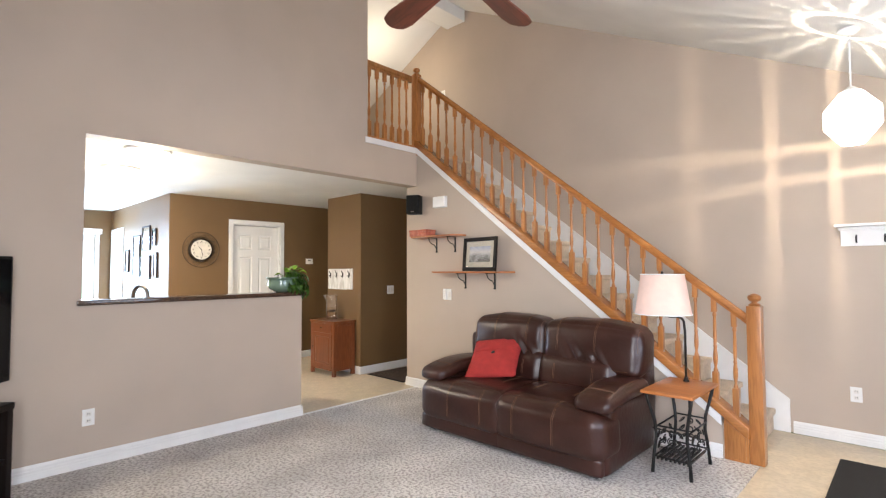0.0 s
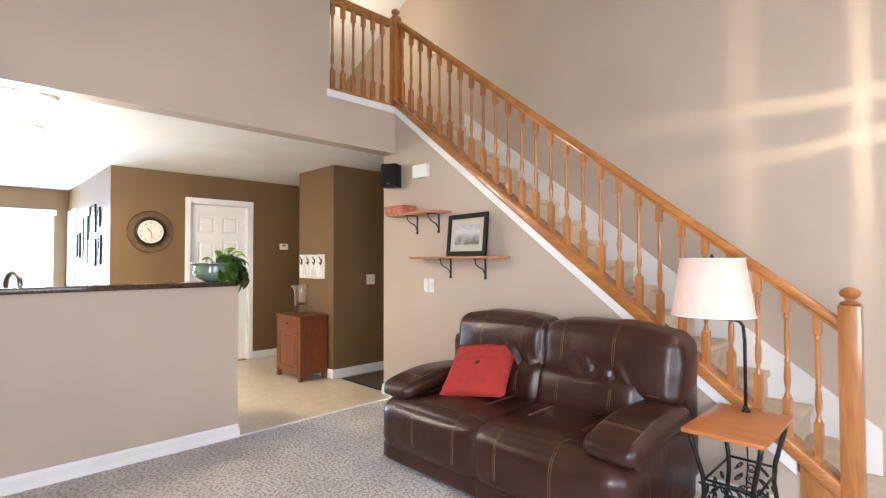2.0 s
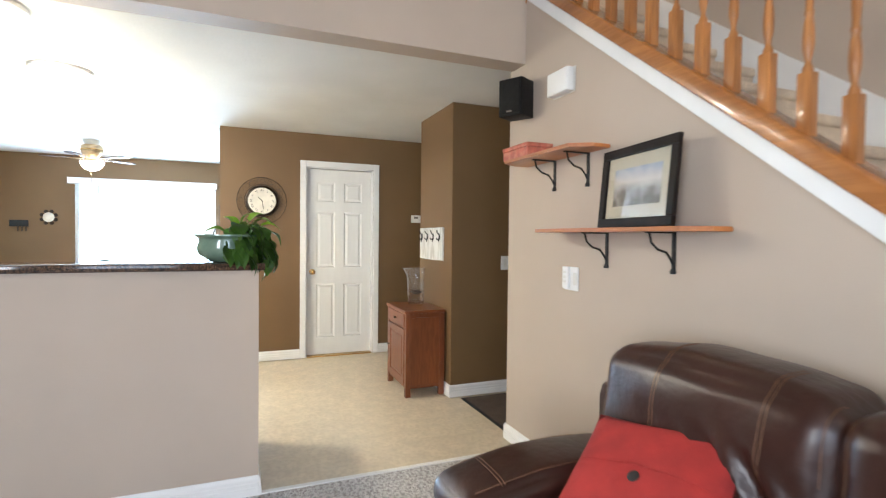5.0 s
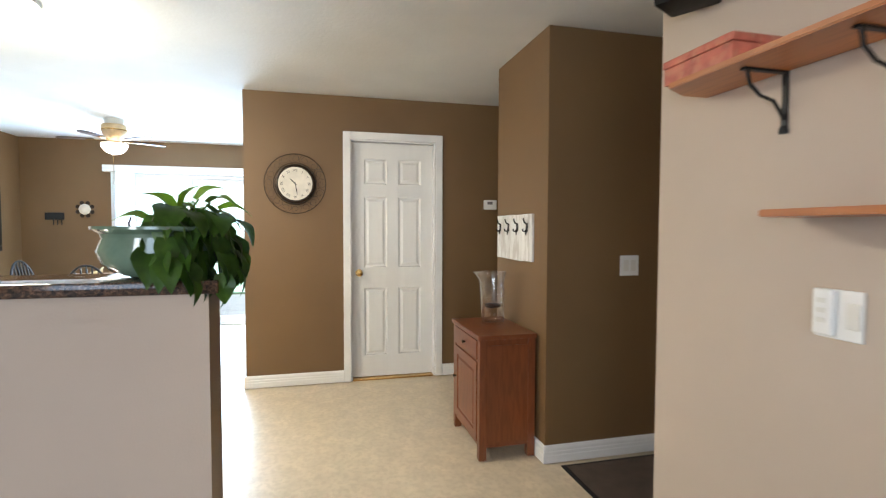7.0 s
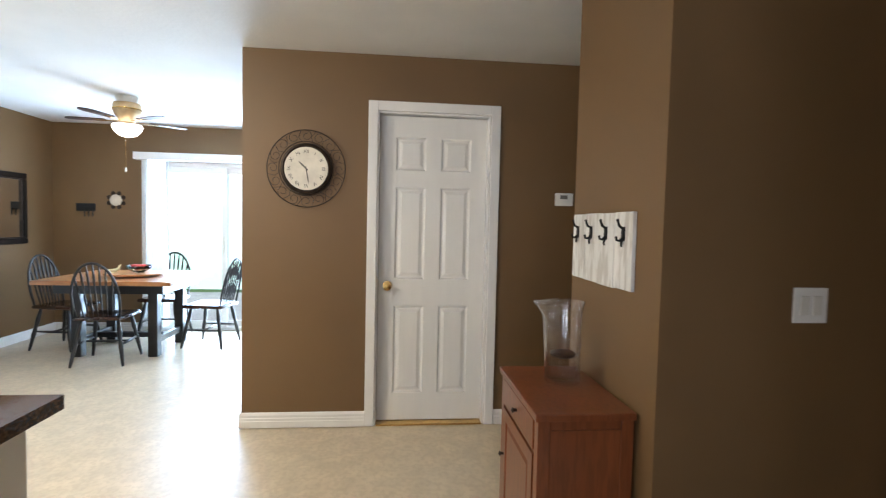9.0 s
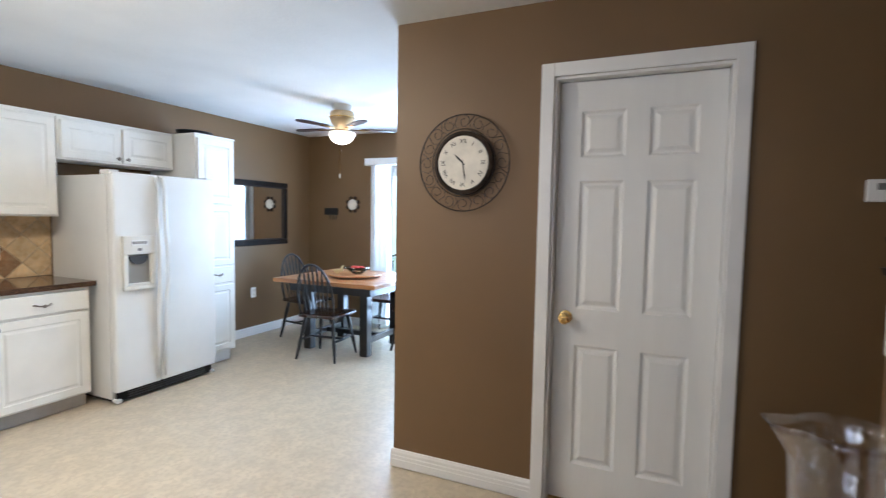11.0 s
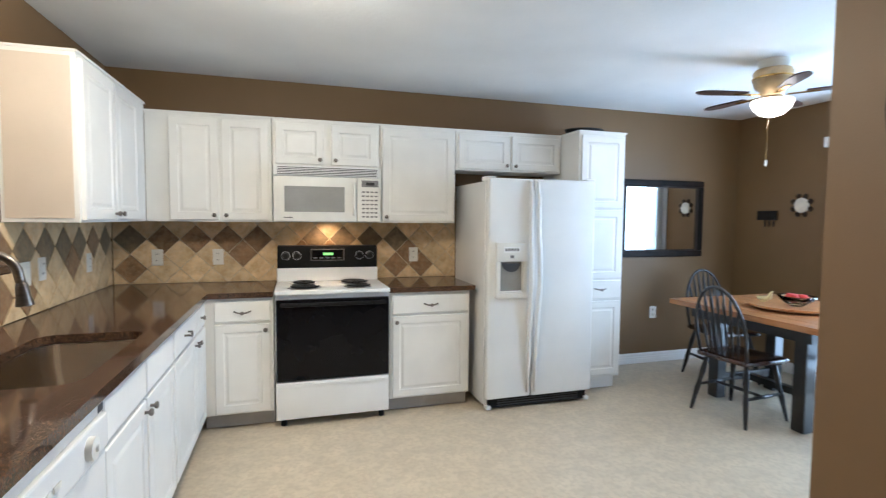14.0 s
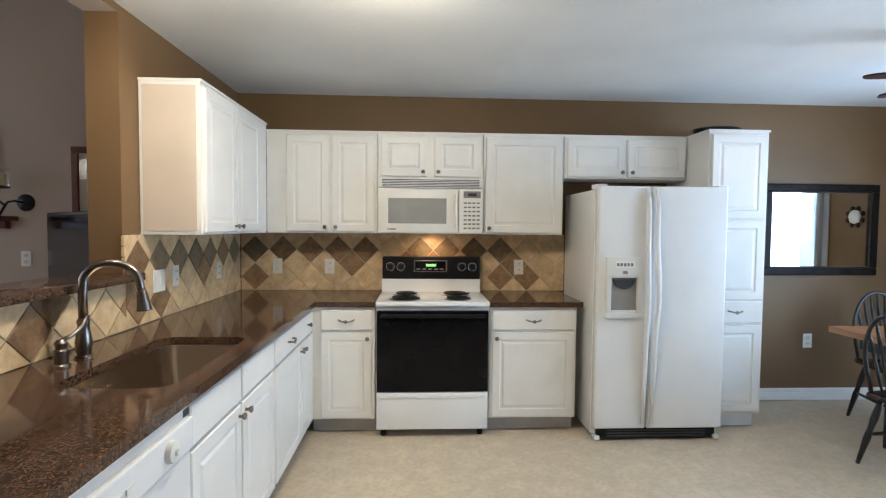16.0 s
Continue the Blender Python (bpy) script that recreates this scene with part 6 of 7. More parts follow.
# round ceiling fixtures
for x, y in ((-5.60, 1.58), (-4.58, 1.55)):
    cl = thing("ceiling_light", "round white opal ceiling light, lit", "ceiling light", pose(x, y, ZK), "kitchen ceiling lights")
    part("base_ring", lathe(bmesh.new(), [(0.180, -0.001), (0.180, -0.025), (0.162, -0.03), (0.162, -0.001)], 40), TRIM, cl, smooth=40)
    part("diffuser", lathe(bmesh.new(), [(0.161, -0.026), (0.145, -0.05), (0.10, -0.072), (0.04, -0.083), (0.002, -0.085)], 40, close=False), BULBGLASS, cl, smooth=180)

# ---- plant on the bar ledge ----
pt = thing("potted_plant", "trailing pothos in a glazed celadon bowl on the ledge", "plant", pose(-4.272, 2.662, 1.19))
part("pot", lathe(bmesh.new(), [(0.055, 0), (0.075, 0.008), (0.115, 0.04), (0.125, 0.075), (0.115, 0.11), (0.118, 0.122), (0.135, 0.134), (0.135, 0.142), (0.118, 0.142), (0.106, 0.118), (0.09, 0.115)], 32, Matrix.Diagonal((1.05, 1.27, 1.0, 1)), close=True), CERAMIC, pt, "glazed celadon bowl with rolled rim", smooth=40)
part("soil", lathe(bmesh.new(), [(0.105, 0.112), (0.06, 0.122), (0.002, 0.125)], 20), SOIL, pt)


def leaf_mesh(name, mat, L=0.10, Wd=0.075):
    """A heart-shaped leaf folded along its rib, drooping at the tip; stem at the origin, tip along +x."""
    bm = bmesh.new()
    rows = [(0.0, 0.02), (0.04, 0.62), (0.16, 0.92), (0.32, 1.0), (0.5, 0.86), (0.68, 0.6), (0.84, 0.32), (1.0, 0.02)]
    prev = None
    for u, w in rows:
        x = u * L - (0.012 if u == 0.04 else 0)
        z = 0.012 * math.sin(u * 3.1) - 0.03 * u * u
        cur = [bm.verts.new((x, s * w * Wd / 2, z + abs(s) * 0.010 * w)) for s in (-1, -0.5, 0, 0.5, 1)]
        if prev:
            for i in range(4):
                bm.faces.new((prev[i], prev[i + 1], cur[i + 1], cur[i]))
        prev = cur
    bmesh.ops.solidify(bm, geom=bm.faces[:], thickness=0.0008)
    return mesh_of(name, bm, mat, smooth=60)


LM = [leaf_mesh("leaf", LEAF), leaf_mesh("leaf", YOUNGLEAF, 0.085, 0.05), leaf_mesh("leaf", LEAF, 0.125, 0.095)]
rnd = random.Random(12)


def vine(pts, leaves):
    part("stem", tube(bmesh.new(), pts, 0.0028, 6), STEM, pt, smooth=180)
    for t, yaw, pitch, k, s in leaves:
        i = min(int(t * (len(pts) - 1)), len(pts) - 2)
        f = t * (len(pts) - 1) - i
        p = Vector(pts[i]).lerp(Vector(pts[i + 1]), f)
        part("leaf", LM[k], LEAF, pt, m=pose(p.x, p.y, p.z, rnd.uniform(-25, 25), pitch, yaw) @ Matrix.Diagonal((s * 0.82, s * 0.82, s * 0.82, 1)))


for n in range(15):
    a = rnd.uniform(0.1, 2.2)
    reach, top = rnd.uniform(0.06, 0.17), rnd.uniform(0.13, 0.20)
    p0 = Vector((0.03 * math.cos(a), 0.03 * math.sin(a), 0.12))
    p2 = Vector((reach * 0.8 * math.cos(a), reach * math.sin(a) + 0.03, top))
    p1 = (p0 + p2) / 2 + Vector((0, 0, 0.03))
    vine([p0, p1, p2], [(1.0, math.degrees(a) + rnd.uniform(-50, 50), rnd.uniform(25, 75), rnd.choice((0, 2, 0)), rnd.uniform(0.85, 1.15)),
                        (0.6, math.degrees(a) + rnd.uniform(-110, 110), rnd.uniform(20, 60), 0, rnd.uniform(0.7, 1.0))])
# young upright leaves
for k, (yaw, lean, zz, yy) in enumerate(((70, -62, 0.20, 0.06), (110, -38, 0.22, 0.10), (-75, -18, 0.155, -0.03), (160, -35, 0.18, 0.05), (60, -12, 0.21, 0.13), (85, -5, 0.19, 0.16), (-60, -45, 0.19, 0.03))):
    vine([(0.0, 0.02, 0.12), (0.006, 0.02 + (yy - 0.02) * 0.6, zz * 0.8), (0.012, yy, zz)], [(1.0, yaw, lean, 1, 1.2), (0.7, yaw + 150, lean * 0.4, 1, 0.85)])
part("dry_stalk", tube(bmesh.new(), [(0.02, -0.07, 0.12), (0.022, -0.075, 0.15), (0.025, -0.068, 0.168)], 0.003, 6), SOIL, pt)
# trailing vines over the rim
for dx, dy, ln in ((0.08, 0.13, 0.07), (0.04, 0.16, 0.10), (-0.03, 0.18, 0.08), (0.09, 0.18, 0.09), (0.0, 0.20, 0.04), (0.05, 0.21, 0.07), (0.13, 0.05, 0.05), (0.12, 0.10, 0.08), (-0.08, 0.15, 0.05), (0.10, 0.0, 0.02)):
    dy *= 0.86
    pts = [(dx * 0.3, dy * 0.3, 0.125), (dx * 0.6, dy * 0.6, 0.175), (dx, dy, 0.14), (dx * 1.15, dy * 1.12, 0.06), (dx * 1.2, dy * 1.15, 0.10 - ln)]
    yaw = math.degrees(math.atan2(dy, dx))
    vine(pts, [(t, yaw + rnd.uniform(-60, 60), rnd.uniform(50, 88), rnd.choice((0, 0, 2)), rnd.uniform(0.75, 1.05)) for t in (0.3, 0.45, 0.6, 0.72, 0.86, 1.0)])

# ---- hall ----
# wall clock with wire ring
ck = thing("wall_clock", "round ivory wall clock in a dark wire scrollwork ring", "clock", pose(DX, 2.905, 1.692, 0, 0, 90))
part("case", lathe(bmesh.new(), [(0.158, 0.001), (0.165, 0.015), (0.160, 0.038), (0.145, 0.044), (0.138, 0.036), (0.01, 0.035)], 48, pose(0, 0, 0, 90)), BRONZE, ck, "dark bronze round case", smooth=40)
fc2 = part("face", lathe(bmesh.new(), [(0.137, 0.0355), (0.137, 0.0375), (0.002, 0.0376)], 48, pose(0, 0, 0, 90)), CLOCKFACE, ck, "ivory face with roman numerals")
for i, s in enumerate(("XII", "I", "II", "III", "IV", "V", "VI", "VII", "VIII", "IX", "X", "XI")):
    a = radians(90 - 30 * i)
    writing("numeral", s, 0.030, INK, fc2, pose(0.108 * math.cos(a), -0.0382, 0.108 * math.sin(a), 90, 0, 0) @ pose(0, 0, 0, 0, 0, -30 * i), label="dark roman numeral")
for ang, ln, w in ((-314, 0.065, 0.006), (-170, 0.10, 0.0045)):
    m = pose(0, -0.0395, 0) @ pose(0, 0, 0, 0, -ang * 1.0, 0)
    bm = bmesh.new()
    extrude_poly(bm, [(-w / 2, -0.015), (w / 2, -0.015), (w * 0.8, ln * 0.6), (0, ln), (-w * 0.8, ln * 0.6)], "y", -0.0008, 0.0008)
    part("pointer", bm, INK, fc2, m=m)
bm = bmesh.new()
tube(bm, [(0.245 * math.cos(a * math.pi / 32), -0.03, 0.245 * math.sin(a * math.pi / 32)) for a in range(64)], 0.0034, 6, closed=True)
tube(bm, [(0.172 * math.cos(a * math.pi / 32), -0.03, 0.172 * math.sin(a * math.pi / 32)) for a in range(64)], 0.003, 6, closed=True)
part("wire_ring", bm, BRONZE, ck, smooth=180)
for i in range(16):
    bm = bmesh.new()
    a = 2 * math.pi * i / 16
    c = Vector((0.208 * math.cos(a), -0.028, 0.208 * math.sin(a)))
    pts = []
    for t in range(13):
        b = a + t * 0.55 * (1 if i % 2 else -1)
        r = 0.034 * (1 - t / 20)
        pts.append((c.x + r * math.cos(b), -0.028 + 0.003 * math.sin(t), c.z + r * math.sin(b)))
    tube(bm, pts, 0.0017, 5)
    tube(bm, [(0.16 * math.cos(a + 0.1), -0.025, 0.16 * math.sin(a + 0.1)), (0.20 * math.cos(a + 0.25), -0.033, 0.20 * math.sin(a + 0.25)), (0.243 * math.cos(a + 0.15), -0.03, 0.243 * math.sin(a + 0.15))], 0.0017, 5)
    part("scroll", bm, BRONZE, ck, smooth=180)

th = thing("thermostat", "small white wall thermostat", "thermostat", pose(DX, 4.61, 1.50, 0, 0, 90))
part("body", B(-0.06, 0.06, -0.028, -0.001, 0, 0.085, bevel=0.006), PLATE, th, smooth=40)
part("display", B(-0.03, 0.02, -0.0298, -0.0285, 0.045, 0.07), PALEINK, th)
wall_plate("wall_switch", "white double light switch on the dark brown wall", "light switch", pose(-5.26, 4.845, 1.115, 0, 0, 90), 0.122, 0.118, "switch")
wall_plate("wall_outlet", "white outlet low beside the small cabinet", "outlet", pose(-5.44, 4.325, 0.30))

# hook rack
hr = thing("hook_rack", "white distressed board with four dark key hooks", "hook rack", pose(-5.72, 4.325, 1.13))
for i in range(4):
    part("plank", B(-0.29 + i * 0.145 + 0.001, -0.146 + i * 0.145, -0.018 + 0.001 * (i % 2), -0.001, -0.002 * (i % 3), 0.285 + 0.002 * (i % 2), bevel=0.003), WHITEWOOD, hr)
for i in range(4):
    x = -0.225 + i * 0.15
    bm = bmesh.new()
    box(bm, x - 0.012, x + 0.012, -0.024, -0.0185, 0.180, 0.232, bevel=0.002)
    tube(bm, [(x, -0.022, 0.226), (x, -0.036, 0.234), (x + 0.003, -0.044, 0.250), (x + 0.003, -0.046, 0.260)], [0.0055, 0.005, 0.0045, 0.0055], 8)
    tube(bm, [(x, -0.022, 0.192), (x, -0.034, 0.180), (x, -0.045, 0.182), (x, -0.048, 0.196)], [0.0055, 0.005, 0.0045, 0.0055], 8)
    tube(bm, [(x, -0.022, 0.185), (x, -0.028, 0.170), (x, -0.026, 0.158)], [0.005, 0.0045, 0.004], 8)
    part("hook", bm, IRON, hr, "dark double hook", smooth=40)

# small cherry cabinet: front faces -x
cb = thing("small_cabinet", "small reddish cherry cabinet with drawer and door", "cabinet", pose(-5.36, 4.312, 0, 0, 0, 0))
CW0, CW1, CD = -0.555, 0.0, -0.345
part("carcass", B(CW0 + 0.008, CW1 - 0.008, CD + 0.008, -0.004, 0.07, 0.695, bevel=0.002), CHERRY, cb)
part("top", B(CW0 - 0.012, CW1 + 0.012, CD - 0.012, -0.001, 0.696, 0.722, bevel=0.005), CHERRY, cb)
for x in (CW0, CW1 - 0.045):
    for y in (CD, -0.049):
        part("leg", B(x, x + 0.045, y, y + 0.045, 0, 0.695, bevel=0.003), CHERRY, cb)
for y0, y1, sx in ((CD - 0.004, CD + 0.006, 0),):
    f = part("drawer_front", B(CW0 + 0.05, CW1 - 0.05, y0, y1, 0.575, 0.685, bevel=0.003), CHERRY, cb)
    part("knob", lathe(bmesh.new(), [(0.006, 0), (0.006, 0.01), (0.012, 0.016), (0.003, 0.022)], 12, pose((CW0 + CW1) / 2, y0, 0.63, 90)), BRONZE, f, smooth=60)
    bm = bmesh.new()
    panel(bm, CW0 + 0.05, CW1 - 0.05, 0.10, 0.56, CD + 0.006, ((0, 0), (0, 0.010), (0.05, 0.010), (0.055, 0.003), (0.062, 0.003), (0.075, 0.008)))
    f = part("door", bm, CHERRY, cb)
    part("knob", lathe(bmesh.new(), [(0.006, 0), (0.006, 0.01), (0.012, 0.016), (0.003, 0.022)], 12, pose(CW0 + 0.075, CD - 0.004, 0.36, 90)), BRONZE, f, smooth=60)
bm = bmesh.new()
panel(bm, 0.045, 0.30, 0.10, 0.66, 0, ((0, 0), (0, 0.004), (0.004, 0.004)))
part("side_panel", bm, CHERRY, cb, m=pose(CW1 - 0.008, CD, 0, 0, 0, 90))
# glass pitcher on it
vs = thing("glass_pitcher", "tall clear glass pitcher with dark stones inside", "pitcher", pose(-5.71, 4.17, 0.722))
bm = bmesh.new()
lathe(bm, [(0.064, 0.0), (0.068, 0.004), (0.068, 0.23), (0.074, 0.265), (0.080, 0.28), (0.077, 0.28), (0.070, 0.26), (0.064, 0.225), (0.064, 0.014), (0.002, 0.013)], 36, close=False)
for v in bm.verts:
    if v.co.z > 0.20 and v.co.y < -0.03 and abs(v.co.x) < 0.035:
        v.co.y -= (v.co.z - 0.20) * 0.55
bmesh.ops.scale(bm, vec=(1.05, 1.05, 1.18), verts=bm.verts)
part("vessel", bm, GLASSWARE, vs, "clear glass vessel with a pouring lip", smooth=180)
bm = bmesh.new()
lathe(bm, [(0.002, 0.098), (0.03, 0.10), (0.050, 0.108), (0.054, 0.118), (0.040, 0.124), (0.002, 0.122)], 18)
for v in bm.verts:
    v.co.z += 0.004 * noise.noise(v.co * 60)
part("stone", bm, INK, vs, "dark floating dish", smooth=60)

fm = thing("floor_mat", "dark brown woven floor mat with black rubber edge in the hall", "mat", pose(-4.85, 4.98, -0.006))
part("backing", B(-0.36, 0.36, -0.58, 0.58, 0.0, 0.006, bevel=0.002), BLACKMAT, fm, "black rubber edge")
part("pile", B(-0.335, 0.335, -0.555, 0.555, 0.0065, 0.011, bevel=0.002), RUG, fm)

# ---- dining corner ----
mr = thing("wall_mirror", "wide mirror in a dark moulded frame above the dining wall", "mirror", pose(-9.04, YS, 1.05, 0, 0, 180))
MW, MH, MF = 0.98, 0.75, 0.06
for a, b, c, d in ((-MW / 2, MW / 2, 0, MF), (-MW / 2, MW / 2, MH - MF, MH), (-MW / 2, -MW / 2 + MF, MF, MH - MF), (MW / 2 - MF, MW / 2, MF, MH - MF)):
    part("frame_bar", B(a, b, -0.035, -0.002, c, d, bevel=0.012, seg=3), FRAMEBLACK, mr)
for a, b, c, d in ((-MW / 2 + MF, MW / 2 - MF, MF - 0.0, MF + 0.012), (-MW / 2 + MF, MW / 2 - MF, MH - MF - 0.012, MH - MF), (-MW / 2 + MF, -MW / 2 + MF + 0.012, MF + 0.012, MH - MF - 0.012), (MW / 2 - MF - 0.012, MW / 2 - MF, MF + 0.012, MH - MF - 0.012)):
    part("inner_bead", B(a, b, -0.026, -0.004, c, d, bevel=0.003), BRONZE, mr)
part("mirror_glass", B(-MW / 2 + MF, MW / 2 - MF, -0.010, -0.004, MF, MH - MF), MIRROR, mr)
wall_plate("wall_outlet", "white electrical outlet below the mirror", "outlet", pose(-8.98, YS, 0.50, 0, 0, 180))

ws = thing("wall_ornament", "small round pale wall ornament with dark petals", "wall ornament", pose(XW, 0.20, 1.555, 0, 0, 90))
part("disc", lathe(bmesh.new(), [(0.066, 0.001), (0.068, 0.014), (0.05, 0.024), (0.03, 0.020), (0.002, 0.026)], 24, pose(0, 0, 0, 90)), CLOCKFACE, ws, "pale round centre", smooth=40)
for i in range(8):
    a = math.pi * (i + 0.5) / 4
    part("petal", lathe(bmesh.new(), [(0.018, 0.001), (0.026, 0.008), (0.020, 0.016), (0.002, 0.018)], 12, pose(0.086 * math.cos(a), 0, 0.086 * math.sin(a), 90)), BRONZE, ws, "dark bronze petal", smooth=40)
wp = thing("key_plaque", "small dark iron wall plaque with hooks", "wall plaque", pose(XW, -0.12, 1.40, 0, 0, 90))
part("plate", B(-0.12, 0.09, -0.016, -0.001, 0.02, 0.11, bevel=0.004), IRON, wp)
for i in range(3):
    x = -0.02 + i * 0.045
    part("hook", tube(bmesh.new(), [(x, -0.016, 0.03), (x, -0.03, 0.0), (x, -0.022, -0.03), (x, -0.035, -0.04)], 0.006, 6), IRON, wp, smooth=180)

# table
dt = thing("dining_table", "dining table with honey block-wood top and black legs", "dining table", pose(-9.12, 0.80, 0))
TX, TY = 0.555, 0.61
for i in range(8):
    x0 = -TX + i * 2 * TX / 8
    part("plank", B(x0 + 0.0006, x0 + 2 * TX / 8 - 0.0006, -TY, TY, 0.722, 0.762, bevel=0.003), TABLEWOOD, dt, m=pose(0, 0, 0))
part("apron", B(-TX + 0.12, TX - 0.12, -TY + 0.12, TY - 0.12, 0.63, 0.721), BLACKCHAIR, dt)
for sx in (-1, 1):
    for sy in (-1, 1):
        part("leg", B(sx * (TX - 0.26) - 0.045, sx * (TX - 0.26) + 0.045, sy * (TY - 0.26) - 0.045, sy * (TY - 0.26) + 0.045, 0, 0.70, bevel=0.006), BLACKCHAIR, dt)
for sy in (-1, 1):
    part("stretcher", B(-0.25, 0.25, sy * 0.35 - 0.02, sy * 0.35 + 0.02, 0.12, 0.18, bevel=0.004), BLACKCHAIR, dt)
part("stretcher", B(-0.03, 0.03, -0.33, 0.33, 0.125, 0.175, bevel=0.004), BLACKCHAIR, dt)
ls = thing("lazy_susan", "round dark-edged wooden turntable on the dining table", "turntable", pose(-9.08, 0.85, 0.762))
part("disc", lathe(bmesh.new(), [(0.10, 0), (0.10, 0.012), (0.27, 0.014), (0.28, 0.022), (0.278, 0.034), (0.002, 0.035)], 40), TABLEWOOD, ls, smooth=40)
fb = thing("fruit_bowl", "clear glass bowl with red fruit on the turntable", "bowl", pose(-9.05, 0.9, 0.797))
part("bowl", lathe(bmesh.new(), [(0.04, 0), (0.05, 0.006), (0.10, 0.04), (0.125, 0.075), (0.121, 0.075), (0.096, 0.044), (0.045, 0.012), (0.002, 0.01)], 28, close=False), CANDLEGLASS, fb, smooth=180)
for x, y, z in ((0.03, 0.0, 0.055), (-0.035, 0.02, 0.052), (0.0, -0.045, 0.055)):
    part("fruit", lathe(bmesh.new(), [(0.004, -0.034), (0.022, -0.03), (0.036, -0.008), (0.036, 0.01), (0.024, 0.03), (0.006, 0.028)], 16, pose(x, y, z)), RED, fb, smooth=180)
wb = thing("wooden_bird", "small carved pale bird figure on the turntable", "ornament", pose(-9.0, 0.68, 0.797))
bm = bmesh.new()
tube(bm, [(0, -0.06, 0.03), (0, -0.03, 0.022), (0, 0.02, 0.024), (0, 0.05, 0.04), (0, 0.06, 0.075), (0, 0.075, 0.085)], [0.004, 0.016, 0.022, 0.018, 0.010, 0.004], 10)
part("body", bm, WAX, wb, smooth=180)
part("base", lathe(bmesh.new(), [(0.02, 0), (0.02, 0.004), (0.012, 0.008)], 12), WAX, wb)


# windsor chairs
def windsor_chair(m):
    c = thing("dining_chair", "black bow-back windsor dining chair with dark wooden seat", "chair", m, "dining chairs")
    bm = bmesh.new()
    cushion(bm, -0.22, 0.22, -0.21, 0.21, 0.415, 0.455, r=0.018, puff=0.0, n=10, wrinkle=0)
    for v in bm.verts:
        k = 1 - 0.12 * max(0, v.co.y / 0.21)
        v.co.x *= k
        if v.co.z > 0.44:
            v.co.z -= 0.010 * max(0, 1 - (v.co.x / 0.17) ** 2) * max(0, 1 - ((v.co.y - 0.03) / 0.17) ** 2)
    part("seat", bm, CHAIRSEAT, c, "dark brown saddle seat", smooth=60)
    for sx in (-1, 1):
        for sy in (-1, 1):
            a, b = Vector((sx * 0.15, sy * 0.14, 0.42)), Vector((sx * 0.215, sy * 0.215, 0.0))
            pts = [a.lerp(b, t) for t in (0, 0.15, 0.3, 0.45, 0.6, 0.75, 0.88, 1.0)]
            part("leg", tube(bmesh.new(), pts, [0.013, 0.018, 0.021, 0.015, 0.020, 0.016, 0.014, 0.011], 10), BLACKCHAIR, c, smooth=180)
        part("stretcher", tube(bmesh.new(), [(sx * 0.185, -0.178, 0.19), (sx * 0.185, 0, 0.19), (sx * 0.185, 0.178, 0.19)], [0.009, 0.014, 0.009], 8), BLACKCHAIR, c, smooth=180)
    part("stretcher", tube(bmesh.new(), [(-0.185, 0, 0.19), (0, 0, 0.19), (0.185, 0, 0.19)], [0.009, 0.013, 0.009], 8), BLACKCHAIR, c, smooth=180)
    bow = []
    for i in range(19):
        a = math.pi * i / 18
        x, z = 0.205 * math.cos(a), math.sin(a) ** 0.75 * 0.50
        bow.append((x * (1.0 if z > 0.25 else 0.88 + 0.12 * z / 0.25), 0.18 + 0.17 * z / 0.5 * 0.6, 0.445 + z))
    part("bow", tube(bmesh.new(), bow, 0.012, 8), BLACKCHAIR, c, "bent bow back", smooth=180)
    for i in range(7):
        u = (i - 3) / 3
        xt, xb = u * 0.150, u * 0.115
        zt = 0.50 * max(0.05, 1 - (xt / 0.205) ** 2) ** 0.375
        pts = [(xb + (xt - xb) * t, 0.175 + 0.102 * t * zt / 0.5, 0.445 + zt * t) for t in (0, 0.15, 0.35, 0.55, 0.72, 0.86, 1.0)]
        part("spindle", tube(bmesh.new(), pts, [0.006, 0.007, 0.010, 0.007, 0.012, 0.009, 0.005], 8), BLACKCHAIR, c, smooth=180)
    return c


ch1 = windsor_chair(pose(-8.66, 0.80, 0, 0, 0, -84))
for m in (pose(-9.22, 0.10, 0, 0, 0, 172), pose(-9.30, 1.52, 0, 0, 0, -8), pose(-9.72, 0.86, 0, 0, 0, 92)):
    copy_thing(ch1, m)

# dining ceiling fan
FANBRASS = material("pale_brushed_brass", (0.58, 0.43, 0.25), 0.4, metal=0.7, scale=20, amount=0.1)
df = thing("ceiling_fan", "hugger ceiling fan with brass-toned motor and lit glass bowl", "ceiling fan", pose(-8.55, 1.05, ZK - 0.06))
part("canopy", lathe(bmesh.new(), [(0.09, 0.059), (0.09, 0.03), (0.07, 0.0)], 28), ALMOND, df, smooth=40)
part("motor", lathe(bmesh.new(), [(0.105, -0.001), (0.115, -0.02), (0.112, -0.05), (0.118, -0.055), (0.112, -0.075), (0.10, -0.11), (0.075, -0.135), (0.06, -0.17), (0.075, -0.19), (0.02, -0.20)], 32), FANBRASS, df, "cream and brass motor housing", smooth=40)
part("band", lathe(bmesh.new(), [(0.119, -0.05), (0.121, -0.056), (0.119, -0.062)], 32, close=False), BRASS, df, smooth=40)
part("bowl", lathe(bmesh.new(), [(0.118, -0.195), (0.122, -0.21), (0.105, -0.25), (0.07, -0.285), (0.02, -0.30), (0.002, -0.302)], 32), FANGLASS, df, "lit opal glass bowl", smooth=180)
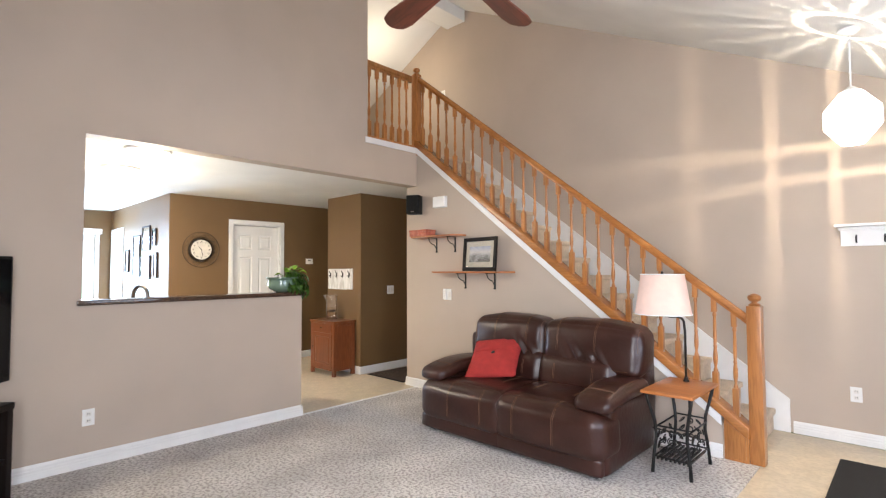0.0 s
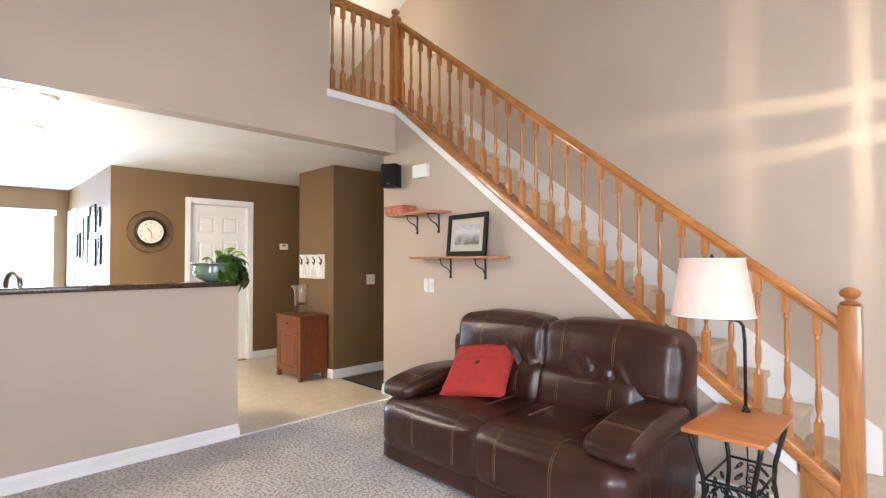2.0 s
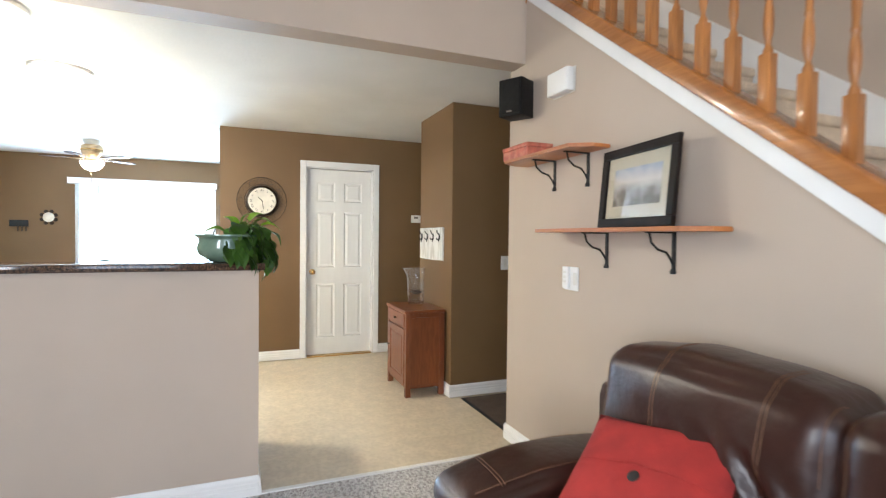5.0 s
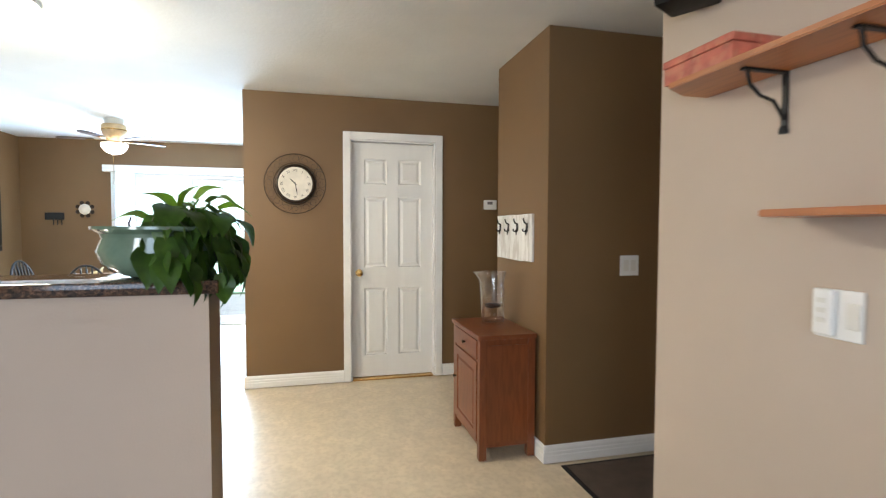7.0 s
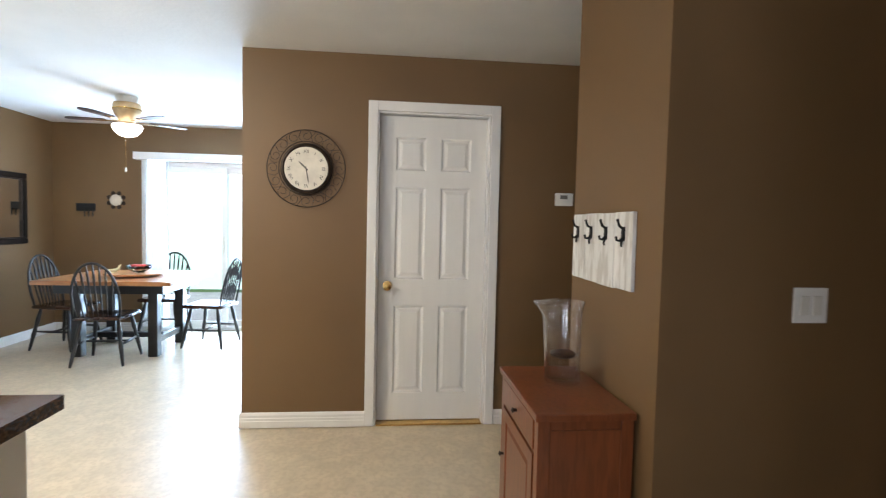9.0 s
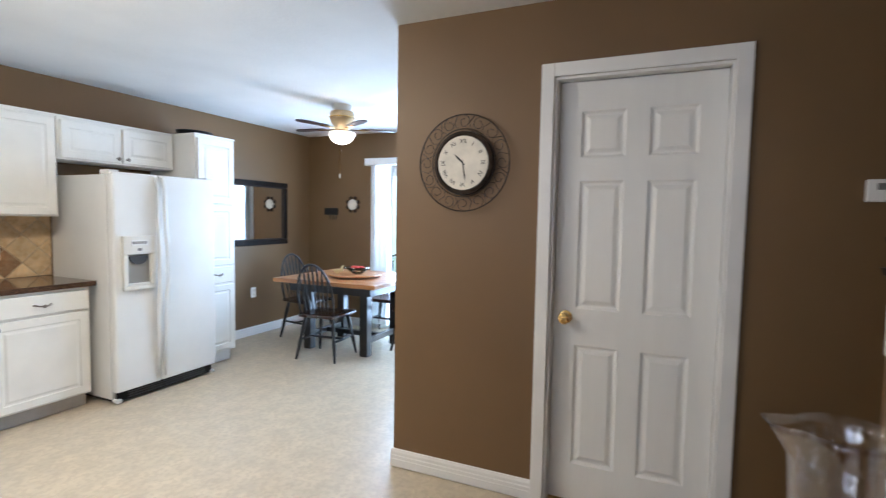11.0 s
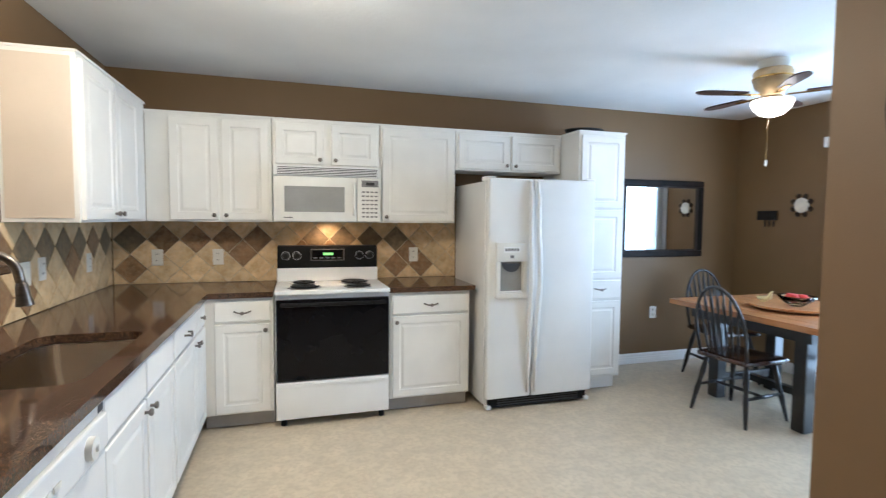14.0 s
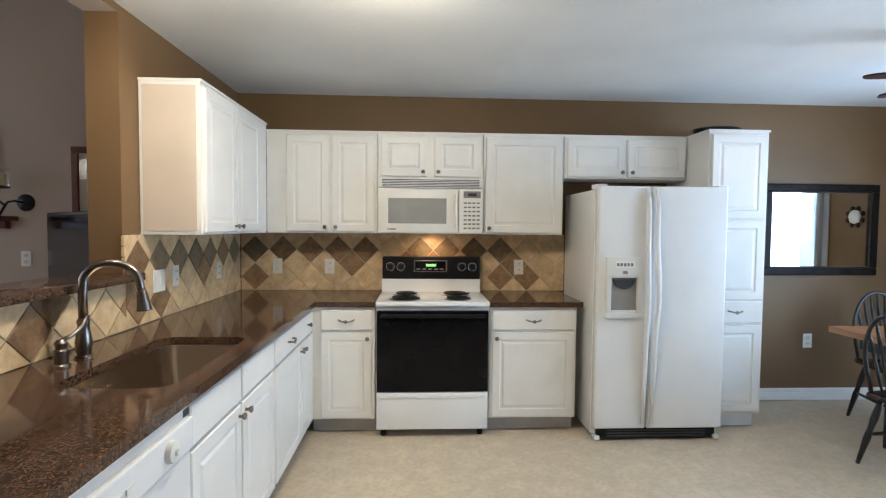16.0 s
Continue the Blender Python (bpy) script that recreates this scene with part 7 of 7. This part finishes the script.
bmx2 = blade_mesh(0.18, 0.50, 0.10, WALNUT)
irn2 = mesh_of("blade_iron", B(0.08, 0.25, -0.016, 0.016, -0.010, -0.005), BRASS)
for i in range(5):
    m = pose(0, 0, -0.155, 0, 0, 72 * i + 58) @ pose(0, 0, 0, 1)
    part("blade", bmx2, WALNUT, df, m=m)
    part("blade_iron", irn2, BRASS, df, m=m)
part("pull_chain", tube(bmesh.new(), [(0.03, 0, -0.30), (0.03, 0, -0.58)], 0.0022, 6), BRASS, df)
part("chain_knob", lathe(bmesh.new(), [(0.004, -0.62), (0.008, -0.61), (0.007, -0.585), (0.003, -0.578)], 10, pose(0.03, 0, 0)), PLATE, df)

# gallery of black frames
for x, z, w, h in ((-8.95, 1.38, 0.20, 0.36), (-8.45, 1.32, 0.34, 0.62), (-7.98, 1.70, 0.36, 0.36), (-7.62, 1.76, 0.17, 0.24), (-8.02, 1.28, 0.46, 0.34), (-7.55, 1.30, 0.14, 0.36)):
    picture("framed_picture", "black-framed print with pale mat on the gallery wall", pose(x, GY, z), w, h, 0.022, FRAMEBLACK, 0.05 if w > 0.3 else 0.03, PAPER)

# self-lit panel added for the bright distance beyond the patio door
def backdrop_glow_material():
    """Emission coloured as overexposed sky above pale sunlit shrubs; the daylight is painted in."""
    m = material("glowing_garden_backdrop", (0.8, 0.85, 0.85), 1.0, scale=0.5, amount=0.05, world_space=True)
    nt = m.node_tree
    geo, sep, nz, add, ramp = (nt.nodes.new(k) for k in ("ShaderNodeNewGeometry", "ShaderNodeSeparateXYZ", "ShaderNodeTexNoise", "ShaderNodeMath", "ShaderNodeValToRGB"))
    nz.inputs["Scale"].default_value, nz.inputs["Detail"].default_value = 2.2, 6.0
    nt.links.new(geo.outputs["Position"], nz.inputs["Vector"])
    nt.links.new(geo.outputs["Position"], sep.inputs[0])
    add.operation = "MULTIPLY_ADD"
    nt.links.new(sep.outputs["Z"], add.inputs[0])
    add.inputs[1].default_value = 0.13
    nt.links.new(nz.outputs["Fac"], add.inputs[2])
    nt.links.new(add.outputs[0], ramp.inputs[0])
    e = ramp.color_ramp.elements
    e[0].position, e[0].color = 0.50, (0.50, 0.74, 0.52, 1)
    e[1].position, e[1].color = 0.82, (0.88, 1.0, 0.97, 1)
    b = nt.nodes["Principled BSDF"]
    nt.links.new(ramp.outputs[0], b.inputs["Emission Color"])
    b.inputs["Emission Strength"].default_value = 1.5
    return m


solid("backdrop", B(-15.0, -14.9, -8, 12, -0.3, 6), backdrop_glow_material(), "glowing panel standing in for the overexposed garden beyond the patio", "backdrop", "structure")
